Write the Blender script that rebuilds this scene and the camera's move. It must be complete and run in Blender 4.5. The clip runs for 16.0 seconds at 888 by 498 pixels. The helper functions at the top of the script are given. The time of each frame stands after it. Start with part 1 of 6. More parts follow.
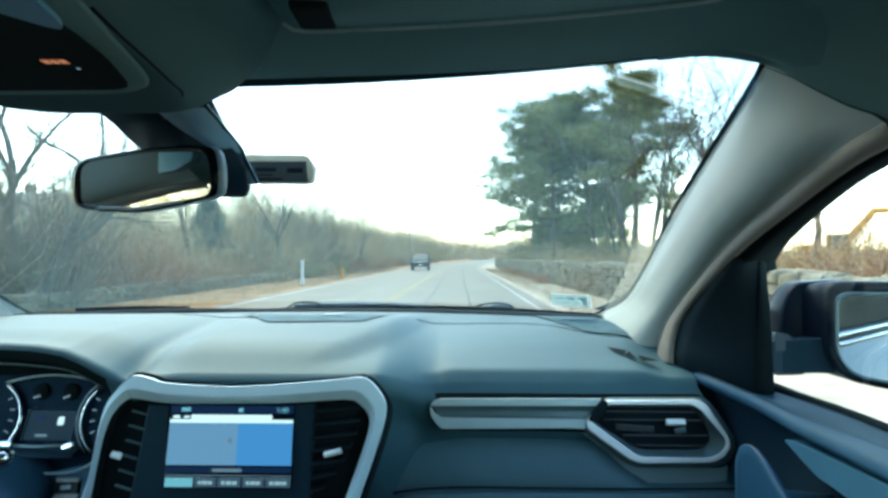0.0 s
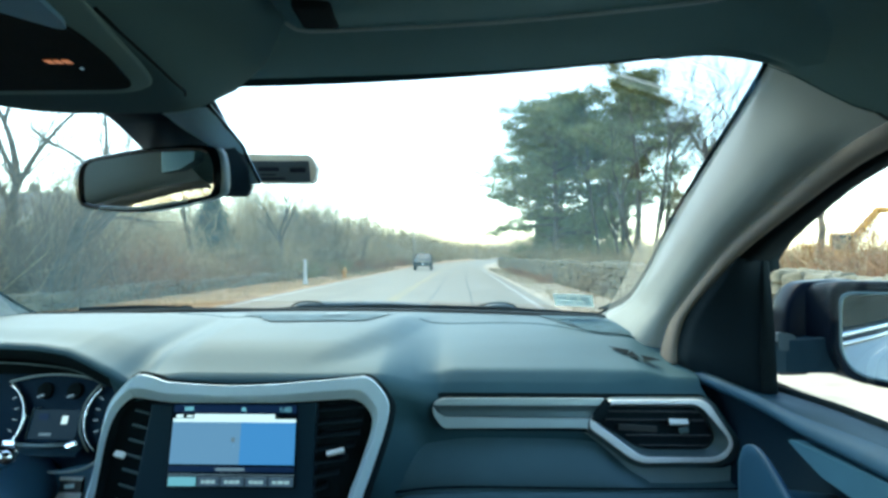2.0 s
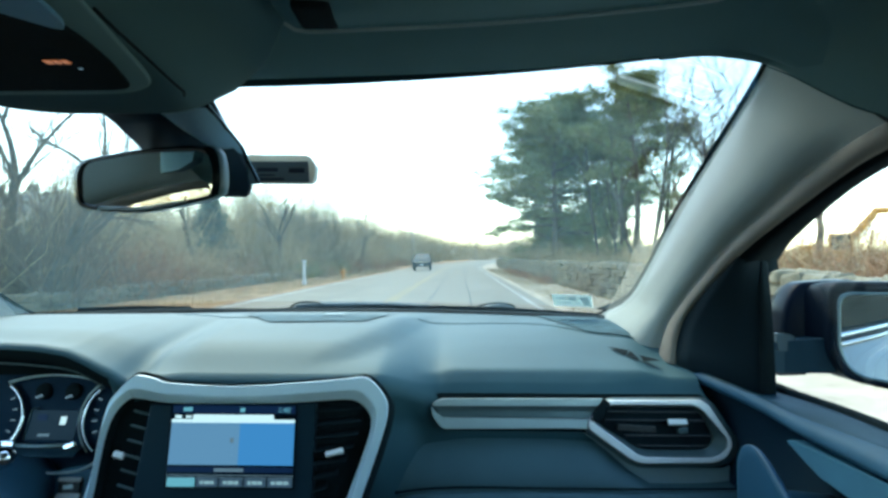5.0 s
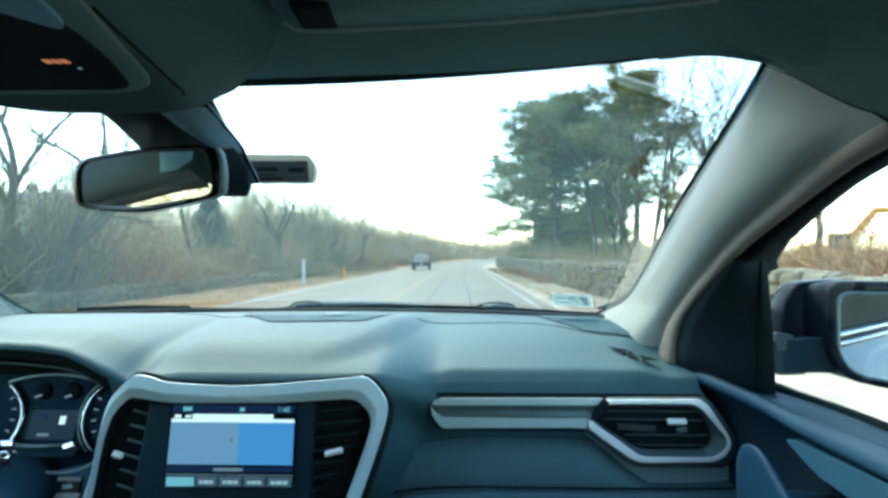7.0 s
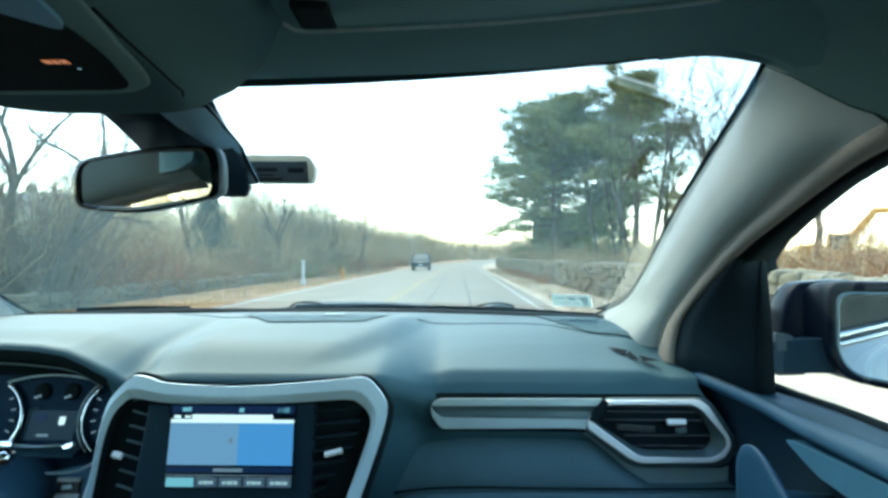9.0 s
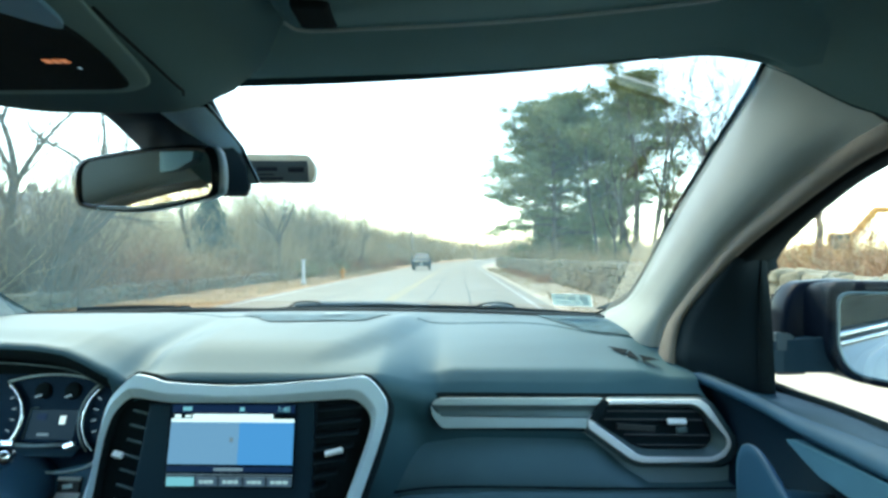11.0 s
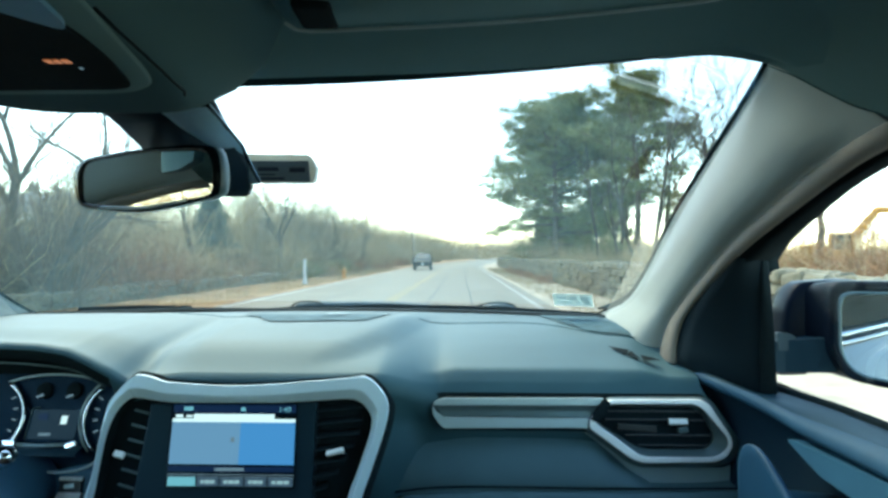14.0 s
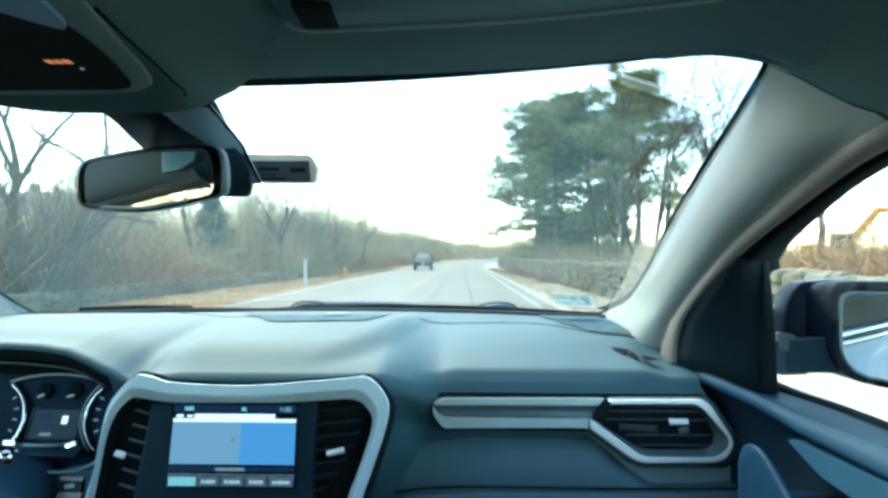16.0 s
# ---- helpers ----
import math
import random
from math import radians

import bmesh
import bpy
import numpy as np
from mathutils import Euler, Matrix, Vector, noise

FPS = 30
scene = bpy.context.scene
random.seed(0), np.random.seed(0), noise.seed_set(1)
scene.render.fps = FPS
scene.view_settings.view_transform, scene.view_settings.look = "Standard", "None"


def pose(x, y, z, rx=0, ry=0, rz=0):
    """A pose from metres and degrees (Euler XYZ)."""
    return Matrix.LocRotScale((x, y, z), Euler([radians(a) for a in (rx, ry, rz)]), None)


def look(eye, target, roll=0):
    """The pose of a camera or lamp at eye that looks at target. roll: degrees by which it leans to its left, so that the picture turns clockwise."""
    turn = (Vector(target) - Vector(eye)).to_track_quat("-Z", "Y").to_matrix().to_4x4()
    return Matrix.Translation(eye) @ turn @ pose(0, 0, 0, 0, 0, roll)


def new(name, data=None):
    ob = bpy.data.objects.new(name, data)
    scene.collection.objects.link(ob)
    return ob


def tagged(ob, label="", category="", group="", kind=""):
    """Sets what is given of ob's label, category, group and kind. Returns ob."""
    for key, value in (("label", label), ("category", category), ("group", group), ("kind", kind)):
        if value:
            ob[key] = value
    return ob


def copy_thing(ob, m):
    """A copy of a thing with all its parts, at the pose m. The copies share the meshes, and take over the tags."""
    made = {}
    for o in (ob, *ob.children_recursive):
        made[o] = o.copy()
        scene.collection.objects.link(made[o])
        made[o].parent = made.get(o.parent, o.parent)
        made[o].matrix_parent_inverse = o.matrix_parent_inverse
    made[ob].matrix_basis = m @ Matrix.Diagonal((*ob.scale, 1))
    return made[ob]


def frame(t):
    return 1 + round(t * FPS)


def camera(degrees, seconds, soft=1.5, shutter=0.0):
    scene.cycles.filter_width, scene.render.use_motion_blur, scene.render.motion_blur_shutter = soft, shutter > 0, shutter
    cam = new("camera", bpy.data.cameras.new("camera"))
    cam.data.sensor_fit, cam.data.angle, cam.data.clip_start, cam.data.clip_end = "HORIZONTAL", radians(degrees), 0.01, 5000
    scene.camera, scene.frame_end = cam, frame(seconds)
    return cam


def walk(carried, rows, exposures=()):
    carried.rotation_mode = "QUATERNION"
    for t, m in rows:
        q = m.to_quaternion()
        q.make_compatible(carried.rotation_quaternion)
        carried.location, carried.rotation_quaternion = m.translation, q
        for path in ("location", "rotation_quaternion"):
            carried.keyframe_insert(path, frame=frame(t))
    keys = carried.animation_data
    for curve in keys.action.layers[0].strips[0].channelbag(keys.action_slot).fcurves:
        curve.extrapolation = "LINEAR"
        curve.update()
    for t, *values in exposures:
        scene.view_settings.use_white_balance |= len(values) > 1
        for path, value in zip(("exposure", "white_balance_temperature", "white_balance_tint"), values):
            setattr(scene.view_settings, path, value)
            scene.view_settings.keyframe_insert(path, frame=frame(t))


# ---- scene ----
cam = camera(71.0, 16.0, soft=2.95)

# seconds, turn to the left, tilt up: the camera sits on a mount in the passenger's place
SWAY = [(0.0, 1.50, 0.80), (0.5, 1.65, 0.80), (1.0, 1.66, 0.76), (1.5, 1.76, 0.80), (2.0, 1.74, 0.76), (2.5, 1.77, 0.78),
        (3.0, 1.67, 0.81), (3.5, 1.64, 0.76), (4.0, 1.65, 0.80), (6.5, 1.62, 0.80), (7.0, 1.60, 0.76), (7.5, 1.60, 0.74),
        (8.0, 1.60, 0.76), (8.5, 1.60, 0.76), (9.0, 1.57, 0.80), (11.5, 1.60, 0.74), (12.0, 1.60, 0.74), (12.5, 1.69, 0.72),
        (13.0, 1.74, 0.78), (13.5, 1.70, 0.74), (14.0, 1.70, 0.75), (14.5, 1.71, 0.76), (15.0, 1.71, 0.76), (15.5, 1.71, 0.76),
        (16.0, 1.75, 0.75)]
walk(cam, [(t, pose(0.30, 0.0, 1.35, 90 + tilt, 0, turn)) for t, turn, tilt in SWAY], [(0.0, 2.67, 6900, -7), (2.5, 2.66, 6850, -7), (4.0, 2.50, 6550, -7), (6.5, 2.60, 6850, -7), (7.5, 2.70, 6850, -7), (8.5, 2.70, 6950, -7), (9.2, 2.76, 6900, -7), (11.5, 2.90, 7350, -7), (12.5, 2.87, 7450, -7), (13.5, 2.65, 7250, -7), (14.5, 2.72, 7000, -7), (16.0, 2.93, 6950, -7)])

# ---- light: a bright overcast winter day ----
SUN_UP, SUN_TURN = radians(50), radians(-30)
world = bpy.data.worlds.new("sky")
scene.world = world
world.use_nodes = True
sky = world.node_tree.nodes.new("ShaderNodeTexSky")
sky.sky_type, sky.sun_disc = "NISHITA", False
sky.sun_elevation, sky.sun_rotation = SUN_UP, SUN_TURN
sky.air_density, sky.dust_density, sky.ozone_density = 1.0, 0.5, 1.4
world.node_tree.links.new(sky.outputs[0], world.node_tree.nodes["Background"].inputs[0])
world.node_tree.nodes["Background"].inputs[1].default_value = 0.15
sun_data = bpy.data.lights.new("sun", "SUN")
sun_data.energy, sun_data.angle, sun_data.color = 0.85, radians(40), (1.0, 0.90, 0.76)
sun = new("sun", sun_data)
sun.matrix_world = look((math.sin(SUN_TURN) * math.cos(SUN_UP) * 50, math.cos(SUN_TURN) * math.cos(SUN_UP) * 50, math.sin(SUN_UP) * 50), (0, 0, 0))


# ---- materials ----
def material(name, colour, rough=0.6, metal=0.0, vary=0.25, scale=6.0, fine=60.0, bump=0.15, random_tint=0.0, colour2=None, coat=0.0,
             island=False, spec=0.5, gloss_tint=None):
    """A surface with two scales of variation in colour, gloss and relief."""
    m = bpy.data.materials.new(name)
    m.use_nodes = True
    n, l = m.node_tree.nodes, m.node_tree.links
    b = n["Principled BSDF"]
    b.inputs["Roughness"].default_value, b.inputs["Metallic"].default_value = rough, metal
    b.inputs["Coat Weight"].default_value = coat
    b.inputs["Specular IOR Level"].default_value = spec
    if gloss_tint:
        b.inputs["Specular Tint"].default_value = (*gloss_tint, 1)
    co = n.new("ShaderNodeTexCoord")
    big, small = n.new("ShaderNodeTexNoise"), n.new("ShaderNodeTexNoise")
    big.inputs["Scale"].default_value, small.inputs["Scale"].default_value = scale, fine
    big.inputs["Detail"].default_value, small.inputs["Detail"].default_value = 5, 3
    for tex in (big, small):
        l.new(co.outputs["Object"], tex.inputs["Vector"])
    add = n.new("ShaderNodeMath")
    add.operation = "MULTIPLY_ADD"
    l.new(small.outputs[0], add.inputs[0])
    add.inputs[1].default_value = 0.4
    l.new(big.outputs[0], add.inputs[2])
    ramp = n.new("ShaderNodeMapRange")
    ramp.inputs[1].default_value, ramp.inputs[2].default_value = 0.5, 0.9
    l.new(add.outputs[0], ramp.inputs[0])
    mix = n.new("ShaderNodeMix")
    mix.data_type = "RGBA"
    lo = [c * (1 - vary) for c in colour]
    hi = colour2 or [min(1, c * (1 + vary)) for c in colour]
    mix.inputs[6].default_value, mix.inputs[7].default_value = (*lo, 1), (*hi, 1)
    l.new(ramp.outputs[0], mix.inputs[0])
    out = mix.outputs[2]
    if random_tint:
        if island:
            info = n.new("ShaderNodeNewGeometry")
            value = info.outputs["Random Per Island"]
        else:
            info = n.new("ShaderNodeObjectInfo")
            value = info.outputs["Random"]
        hsv = n.new("ShaderNodeHueSaturation")
        rng = n.new("ShaderNodeMapRange")
        rng.inputs[3].default_value, rng.inputs[4].default_value = 1 - random_tint, 1 + random_tint
        l.new(value, rng.inputs[0])
        l.new(rng.outputs[0], hsv.inputs["Value"])
        l.new(out, hsv.inputs["Color"])
        out = hsv.outputs[0]
    l.new(out, b.inputs["Base Color"])
    if bump:
        bm_ = n.new("ShaderNodeBump")
        bm_.inputs["Strength"].default_value, bm_.inputs["Distance"].default_value = bump, 0.3 / fine
        l.new(small.outputs[0], bm_.inputs["Height"])
        l.new(bm_.outputs[0], b.inputs["Normal"])
    return m


def glow(name, colour, strength):
    m = bpy.data.materials.new(name)
    m.use_nodes = True
    b = m.node_tree.nodes["Principled BSDF"]
    b.inputs["Base Color"].default_value = (0.004, 0.006, 0.008, 1)
    b.inputs["Roughness"].default_value, b.inputs["Specular IOR Level"].default_value = 0.3, 0.1
    b.inputs["Emission Color"].default_value, b.inputs["Emission Strength"].default_value = (*colour, 1), strength
    return m


def pane(name, tint, gloss=1.0):
    """Thin glass: clear straight on, a little sky mirrored in it at a slant."""
    m = bpy.data.materials.new(name)
    m.use_nodes = True
    n, l = m.node_tree.nodes, m.node_tree.links
    clear, shine, mix, fres, soft = (n.new("ShaderNodeBsdfTransparent"), n.new("ShaderNodeBsdfGlossy"), n.new("ShaderNodeMixShader"),
                                     n.new("ShaderNodeFresnel"), n.new("ShaderNodeMath"))
    clear.inputs[0].default_value = (*tint, 1)
    shine.inputs["Roughness"].default_value = 0.02
    fres.inputs[0].default_value = 1.35
    soft.operation = "MULTIPLY"
    soft.inputs[1].default_value = gloss
    l.new(fres.outputs[0], soft.inputs[0])
    l.new(soft.outputs[0], mix.inputs[0])
    l.new(clear.outputs[0], mix.inputs[1])
    l.new(shine.outputs[0], mix.inputs[2])
    l.new(mix.outputs[0], n["Material Output"].inputs[0])
    return m


def paper(name, colour):
    """Thin paper that lets daylight through from behind."""
    m = bpy.data.materials.new(name)
    m.use_nodes = True
    n, l = m.node_tree.nodes, m.node_tree.links
    front, back, mix = n.new("ShaderNodeBsdfDiffuse"), n.new("ShaderNodeBsdfTranslucent"), n.new("ShaderNodeMixShader")
    front.inputs[0].default_value = back.inputs[0].default_value = (*colour, 1)
    mix.inputs[0].default_value = 0.35
    l.new(front.outputs[0], mix.inputs[1])
    l.new(back.outputs[0], mix.inputs[2])
    l.new(mix.outputs[0], n["Material Output"].inputs[0])
    return m


def mirror(name):
    m = bpy.data.materials.new(name)
    m.use_nodes = True
    b = m.node_tree.nodes["Principled BSDF"]
    b.inputs["Base Color"].default_value = (0.62, 0.66, 0.66, 1)
    b.inputs["Metallic"].default_value, b.inputs["Roughness"].default_value = 1.0, 0.02
    return m


DASH = material("soft_touch_dash", (0.031, 0.075, 0.094), 0.62, vary=0.08, scale=9, fine=900, bump=0.10, spec=0.36, gloss_tint=(0.73, 0.96, 0.97))
BAND = material("dark_teal_glass_band", (0.018, 0.042, 0.050), 0.8, vary=0.1, scale=9, fine=300, bump=0.0, spec=0.05)
DASH_LOW = material("dash_lower_plastic", (0.026, 0.064, 0.095), 0.5, vary=0.08, scale=9, fine=900, bump=0.10, spec=0.4, gloss_tint=(0.7, 0.92, 1.0))
BLACK = material("black_plastic", (0.012, 0.015, 0.017), 0.45, vary=0.15, scale=12, fine=400, bump=0.05)
GLOSS_BLACK = material("gloss_black", (0.004, 0.009, 0.014), 0.15, vary=0.1, scale=12, fine=300, bump=0.0, spec=0.18, gloss_tint=(0.6, 0.85, 1.0))
RUBBER = material("black_rubber", (0.011, 0.018, 0.021), 0.9, vary=0.2, scale=12, fine=300, bump=0.08, spec=0.05)
MIRROR_CASE = material("mirror_case_black", (0.0025, 0.005, 0.010), 0.3, vary=0.1, scale=9, fine=300, bump=0.0, spec=0.03)
GRILLE = material("dark_speaker_mesh", (0.045, 0.095, 0.115), 0.8, vary=0.25, scale=40, fine=900, bump=0.3, spec=0.16)
BEZEL = material("bright_satin_bezel", (0.57, 0.715, 0.78), 0.38, metal=0.12, vary=0.05, scale=14, fine=700, bump=0.03, gloss_tint=(0.85, 0.96, 1.0))
# lit copy of BEZEL: stronger light on the vent frame is in the colour
VENT_METAL_LIT = material("vent_metal_lit", (0.88, 0.89, 0.88), 0.36, metal=0.12, vary=0.05, scale=14, fine=700, bump=0.03)
SATIN = material("satin_aluminium", (0.46, 0.570, 0.585), 0.36, metal=0.3, vary=0.06, scale=14, fine=700, bump=0.03, gloss_tint=(0.8, 0.95, 1.0))
SATIN_DARK = material("brushed_dark_trim", (0.10, 0.150, 0.16), 0.36, metal=0.4, vary=0.12, scale=20, fine=800, bump=0.03)
CHROME = material("chrome", (0.85, 0.87, 0.88), 0.12, metal=1.0, vary=0.04, scale=20, fine=300, bump=0.0)
CLOTH = material("headliner_cloth", (0.138, 0.230, 0.240), 0.95, vary=0.08, scale=4, fine=1200, bump=0.25, spec=0.1)
CLOTH_DARK = material("console_cloth", (0.060, 0.113, 0.126), 0.95, vary=0.08, scale=4, fine=1200, bump=0.25, spec=0.1)
PILLAR = material("pillar_trim_fabric", (0.320, 0.345, 0.320), 0.85, vary=0.06, scale=5, fine=1200, bump=0.2, spec=0.2)
BEIGE = material("beige_seal_lip", (0.185, 0.162, 0.135), 0.8, vary=0.1, scale=8, fine=500)
GREY_DARK = material("dark_grey_plastic", (0.009, 0.023, 0.035), 0.5, vary=0.1, scale=10, fine=600, bump=0.06, spec=0.2, gloss_tint=(0.6, 0.88, 1.0))
DOOR_BLACK = material("black_door_skin", (0.012, 0.029, 0.046), 0.65, vary=0.1, scale=10, fine=600, bump=0.06, spec=0.05)
SAIL = material("black_sail_cover", (0.010, 0.019, 0.025), 0.6, vary=0.1, scale=10, fine=600, bump=0.06, spec=0.08)
DOOR_PAD = material("slate_door_pad", (0.008, 0.028, 0.042), 0.55, vary=0.1, scale=10, fine=600, bump=0.06, spec=0.27, gloss_tint=(0.5, 0.86, 1.0))
# lighter blue stands in for the highlight along the door pad's lower edge
DOOR_EDGE_LIT = material("door_edge_highlight", (0.018, 0.062, 0.112), 0.5, vary=0.1, scale=10, fine=600, bump=0.04, spec=0.2, gloss_tint=(0.6, 0.88, 1.0))
COLUMN = material("navy_column_plastic", (0.048, 0.118, 0.195), 0.4, vary=0.1, scale=10, fine=600, bump=0.04, spec=0.5, gloss_tint=(0.6, 0.88, 1.0))
# paler than the dash: light from the passenger's window is in this colour
LOWER_PAD_LIT = material("lower_dash_pad_side_lit", (0.074, 0.134, 0.154), 0.5, vary=0.08, scale=9, fine=900, bump=0.10, spec=0.4, gloss_tint=(0.7, 0.92, 1.0))
COWL_LENS = material("pale_lamp_lens", (0.034, 0.054, 0.064), 0.5, vary=0.1, scale=30, fine=300, bump=0.0, spec=0.12)
# paler still, as the side window's light is put into the base colour
VENT_BASE_LIT = material("vent_moulding_side_lit", (0.24, 0.34, 0.37), 0.5, vary=0.08, scale=9, fine=900, bump=0.10, spec=0.4)
COWL = material("blue_grey_cowl_plastic", (0.13, 0.195, 0.215), 0.6, vary=0.12, scale=9, fine=200, bump=0.05)
CLUSTER_FACE = material("navy_cluster_face", (0.008, 0.026, 0.054), 0.35, vary=0.15, scale=20, fine=300, bump=0.0, spec=0.06, gloss_tint=(0.6, 0.85, 1.0))
DOOR_TEAL = material("teal_door_panel", (0.042, 0.118, 0.185), 0.5, vary=0.1, scale=10, fine=600, bump=0.04, spec=0.02)
DOOR_INSERT = material("blue_door_insert", (0.010, 0.043, 0.088), 0.5, vary=0.1, scale=10, fine=600, bump=0.04, spec=0.1)
LEATHER = material("dark_seat_leather", (0.02, 0.022, 0.025), 0.55, vary=0.15, scale=5, fine=250, bump=0.2)
CARPET = material("black_carpet", (0.015, 0.016, 0.017), 0.95, vary=0.2, scale=8, fine=300, bump=0.4)
PAINT = material("dark_blue_black_car_paint", (0.014, 0.024, 0.032), 0.3, vary=0.05, scale=3, fine=200, bump=0.0, coat=0.5)
GLASS = pane("windscreen_glass", (0.94, 0.97, 0.94), 0.45)
SIDE_GLASS = pane("side_glass", (0.92, 0.96, 0.95), 0.1)
SIDING = material("white_siding", (0.72, 0.72, 0.70), 0.7, vary=0.06, scale=1, fine=20, bump=0.1)
REAR_GLASS = pane("privacy_glass", (0.46, 0.50, 0.48), 0.1)
MIRROR = mirror("mirror_silver")
TAG_WHITE = paper("tag_translucent_white", (0.84, 0.84, 0.76))
TAG_LABEL = material("tag_label_grey", (0.16, 0.20, 0.21), 0.6, vary=0.08, scale=30, fine=400, bump=0.0)
INK = material("dark_ink", (0.03, 0.035, 0.05), 0.6, vary=0.1, bump=0.0)
STICKER = paper("sticker_pale_blue", (0.84, 0.91, 0.89))
STICKER_INK = paper("sticker_print", (0.66, 0.77, 0.79))
WHITE_PLASTIC = material("white_tab", (0.8, 0.8, 0.78), 0.35, vary=0.03, bump=0.0)
MAP_BLUE = glow("screen_blue", (0.055, 0.235, 0.59), 0.185)
MAP_GREY = glow("screen_pale_blue", (0.115, 0.26, 0.48), 0.185)
SCREEN_WHITE = glow("screen_white", (0.51, 0.71, 0.87), 0.229)
SCREEN_NAVY = glow("screen_navy", (0.003, 0.012, 0.045), 0.229)
SCREEN_STEEL = glow("screen_steel", (0.09, 0.15, 0.22), 0.229)
SCREEN_CYAN = glow("screen_cyan", (0.13, 0.38, 0.53), 0.194)
SCREEN_PALE = glow("screen_key_print", (0.22, 0.36, 0.46), 0.211)
SCREEN_KEY = glow("screen_key_face", (0.030, 0.060, 0.105), 0.220)
AMBER = glow("amber_lamp", (0.62, 0.20, 0.08), 0.097)
DIAL_GLOW = glow("dial_dim_blue", (0.006, 0.017, 0.034), 0.211)


# ---- building tools ----
def finish(name, verts, faces, mat, parent=None, label="", smooth=False):
    me = bpy.data.meshes.new(name)
    me.from_pydata([tuple(v) for v in verts], [], faces)
    me.materials.append(mat)
    if smooth:
        me.polygons.foreach_set("use_smooth", [True] * len(me.polygons))
    me.update()
    ob = new(name, me)
    if parent is not None:
        ob.parent = parent
        ob.matrix_parent_inverse = Matrix.Translation(-parent.location)
    if label:
        ob["label"] = label
    return ob


def part(name, bm, mat, parent=None, label="", smooth=False):
    bmesh.ops.recalc_face_normals(bm, faces=bm.faces)
    me = bpy.data.meshes.new(name)
    bm.to_mesh(me)
    bm.free()
    me.materials.append(mat)
    if smooth:
        me.polygons.foreach_set("use_smooth", [True] * len(me.polygons))
    ob = new(name, me)
    if parent is not None:
        ob.parent = parent
        ob.matrix_parent_inverse = Matrix.Translation(-parent.location)
    if label:
        ob["label"] = label
    return ob


def curve(points, n):
    """n places along a smooth line through the points."""
    p = np.array(points, float)
    q = np.vstack([2 * p[0] - p[1], p, 2 * p[-1] - p[-2]])
    length = np.concatenate([[0], np.cumsum(np.linalg.norm(np.diff(p, axis=0), axis=1))])
    out = []
    for s in np.linspace(0, length[-1], n):
        i = min(max(int(np.searchsorted(length, s, side="right")) - 1, 0), len(p) - 2)
        t = (s - length[i]) / max(length[i + 1] - length[i], 1e-9)
        a, b, c, d = q[i], q[i + 1], q[i + 2], q[i + 3]
        out.append(0.5 * (2 * b + (c - a) * t + (2 * a - 5 * b + 4 * c - d) * t * t + (3 * b - a - 3 * c + d) * t ** 3))
    return np.array(out)


def loft(name, rows, mat, parent=None, label="", closed=False, caps=False, smooth=True):
    """A skin over rows of equally many places."""
    n = len(rows[0])
    verts = [tuple(v) for row in rows for v in row]
    faces = []
    for i in range(len(rows) - 1):
        for j in range(n if closed else n - 1):
            k = (j + 1) % n
            faces.append((i * n + j, i * n + k, (i + 1) * n + k, (i + 1) * n + j))
    if caps:
        faces += [tuple(range(n))[::-1], tuple(range((len(rows) - 1) * n, len(rows) * n))]
    bm = bmesh.new()
    vs = [bm.verts.new(v) for v in verts]
    for f in faces:
        if len({verts[k] for k in f}) > 2:
            try:
                bm.faces.new([vs[k] for k in f])
            except ValueError:
                pass
    bmesh.ops.remove_doubles(bm, verts=bm.verts, dist=1e-6)
    return part(name, bm, mat, parent, label, smooth)


def slab(name, m, outline, depth, mat, parent=None, label="", bevel=0.0, back=0.0):
    """A plate with that outline in the plane of m, standing out by depth along m's z axis."""
    bm = bmesh.new()
    low = [bm.verts.new(m @ Vector((u, v, -back))) for u, v in outline]
    top = [bm.verts.new(m @ Vector((u, v, depth))) for u, v in outline]
    n = len(outline)
    face = bm.faces.new(top)
    bm.faces.new(low[::-1])
    for i in range(n):
        bm.faces.new((low[i], low[(i + 1) % n], top[(i + 1) % n], top[i]))
    if bevel:
        bmesh.ops.bevel(bm, geom=list(face.edges), offset=bevel, segments=2, affect="EDGES", profile=0.6)
    return part(name, bm, mat, parent, label)


def box(name, m, size, mat, parent=None, label="", bevel=0.0):
    bm = bmesh.new()
    bmesh.ops.create_cube(bm, size=1.0, matrix=m @ Matrix.Diagonal((*size, 1)))
    if bevel:
        bmesh.ops.bevel(bm, geom=bm.edges[:], offset=bevel, segments=2, affect="EDGES", profile=0.6)
    return part(name, bm, mat, parent, label)


def tube(name, points, radii, mat, parent=None, label="", sides=8):
    rows = []
    pts = [Vector(p) for p in points]
    for i, p in enumerate(pts):
        way = (pts[min(i + 1, len(pts) - 1)] - pts[max(i - 1, 0)]).normalized()
        side = way.orthogonal().normalized() if i == 0 else (side - way * side.dot(way)).normalized()
        up = way.cross(side)
        r = radii[i] if isinstance(radii, (list, tuple)) else radii
        rows.append([p + (side * math.cos(a) + up * math.sin(a)) * r for a in (2 * math.pi * k / sides for k in range(sides))])
    return loft(name, rows, mat, parent, label, closed=True, caps=True)


def thing(name, place, label, category, group="", kind=""):
    ob = new(name)
    ob.location = place
    ob.empty_display_size = 0.1
    return tagged(ob, label, category, group, kind)


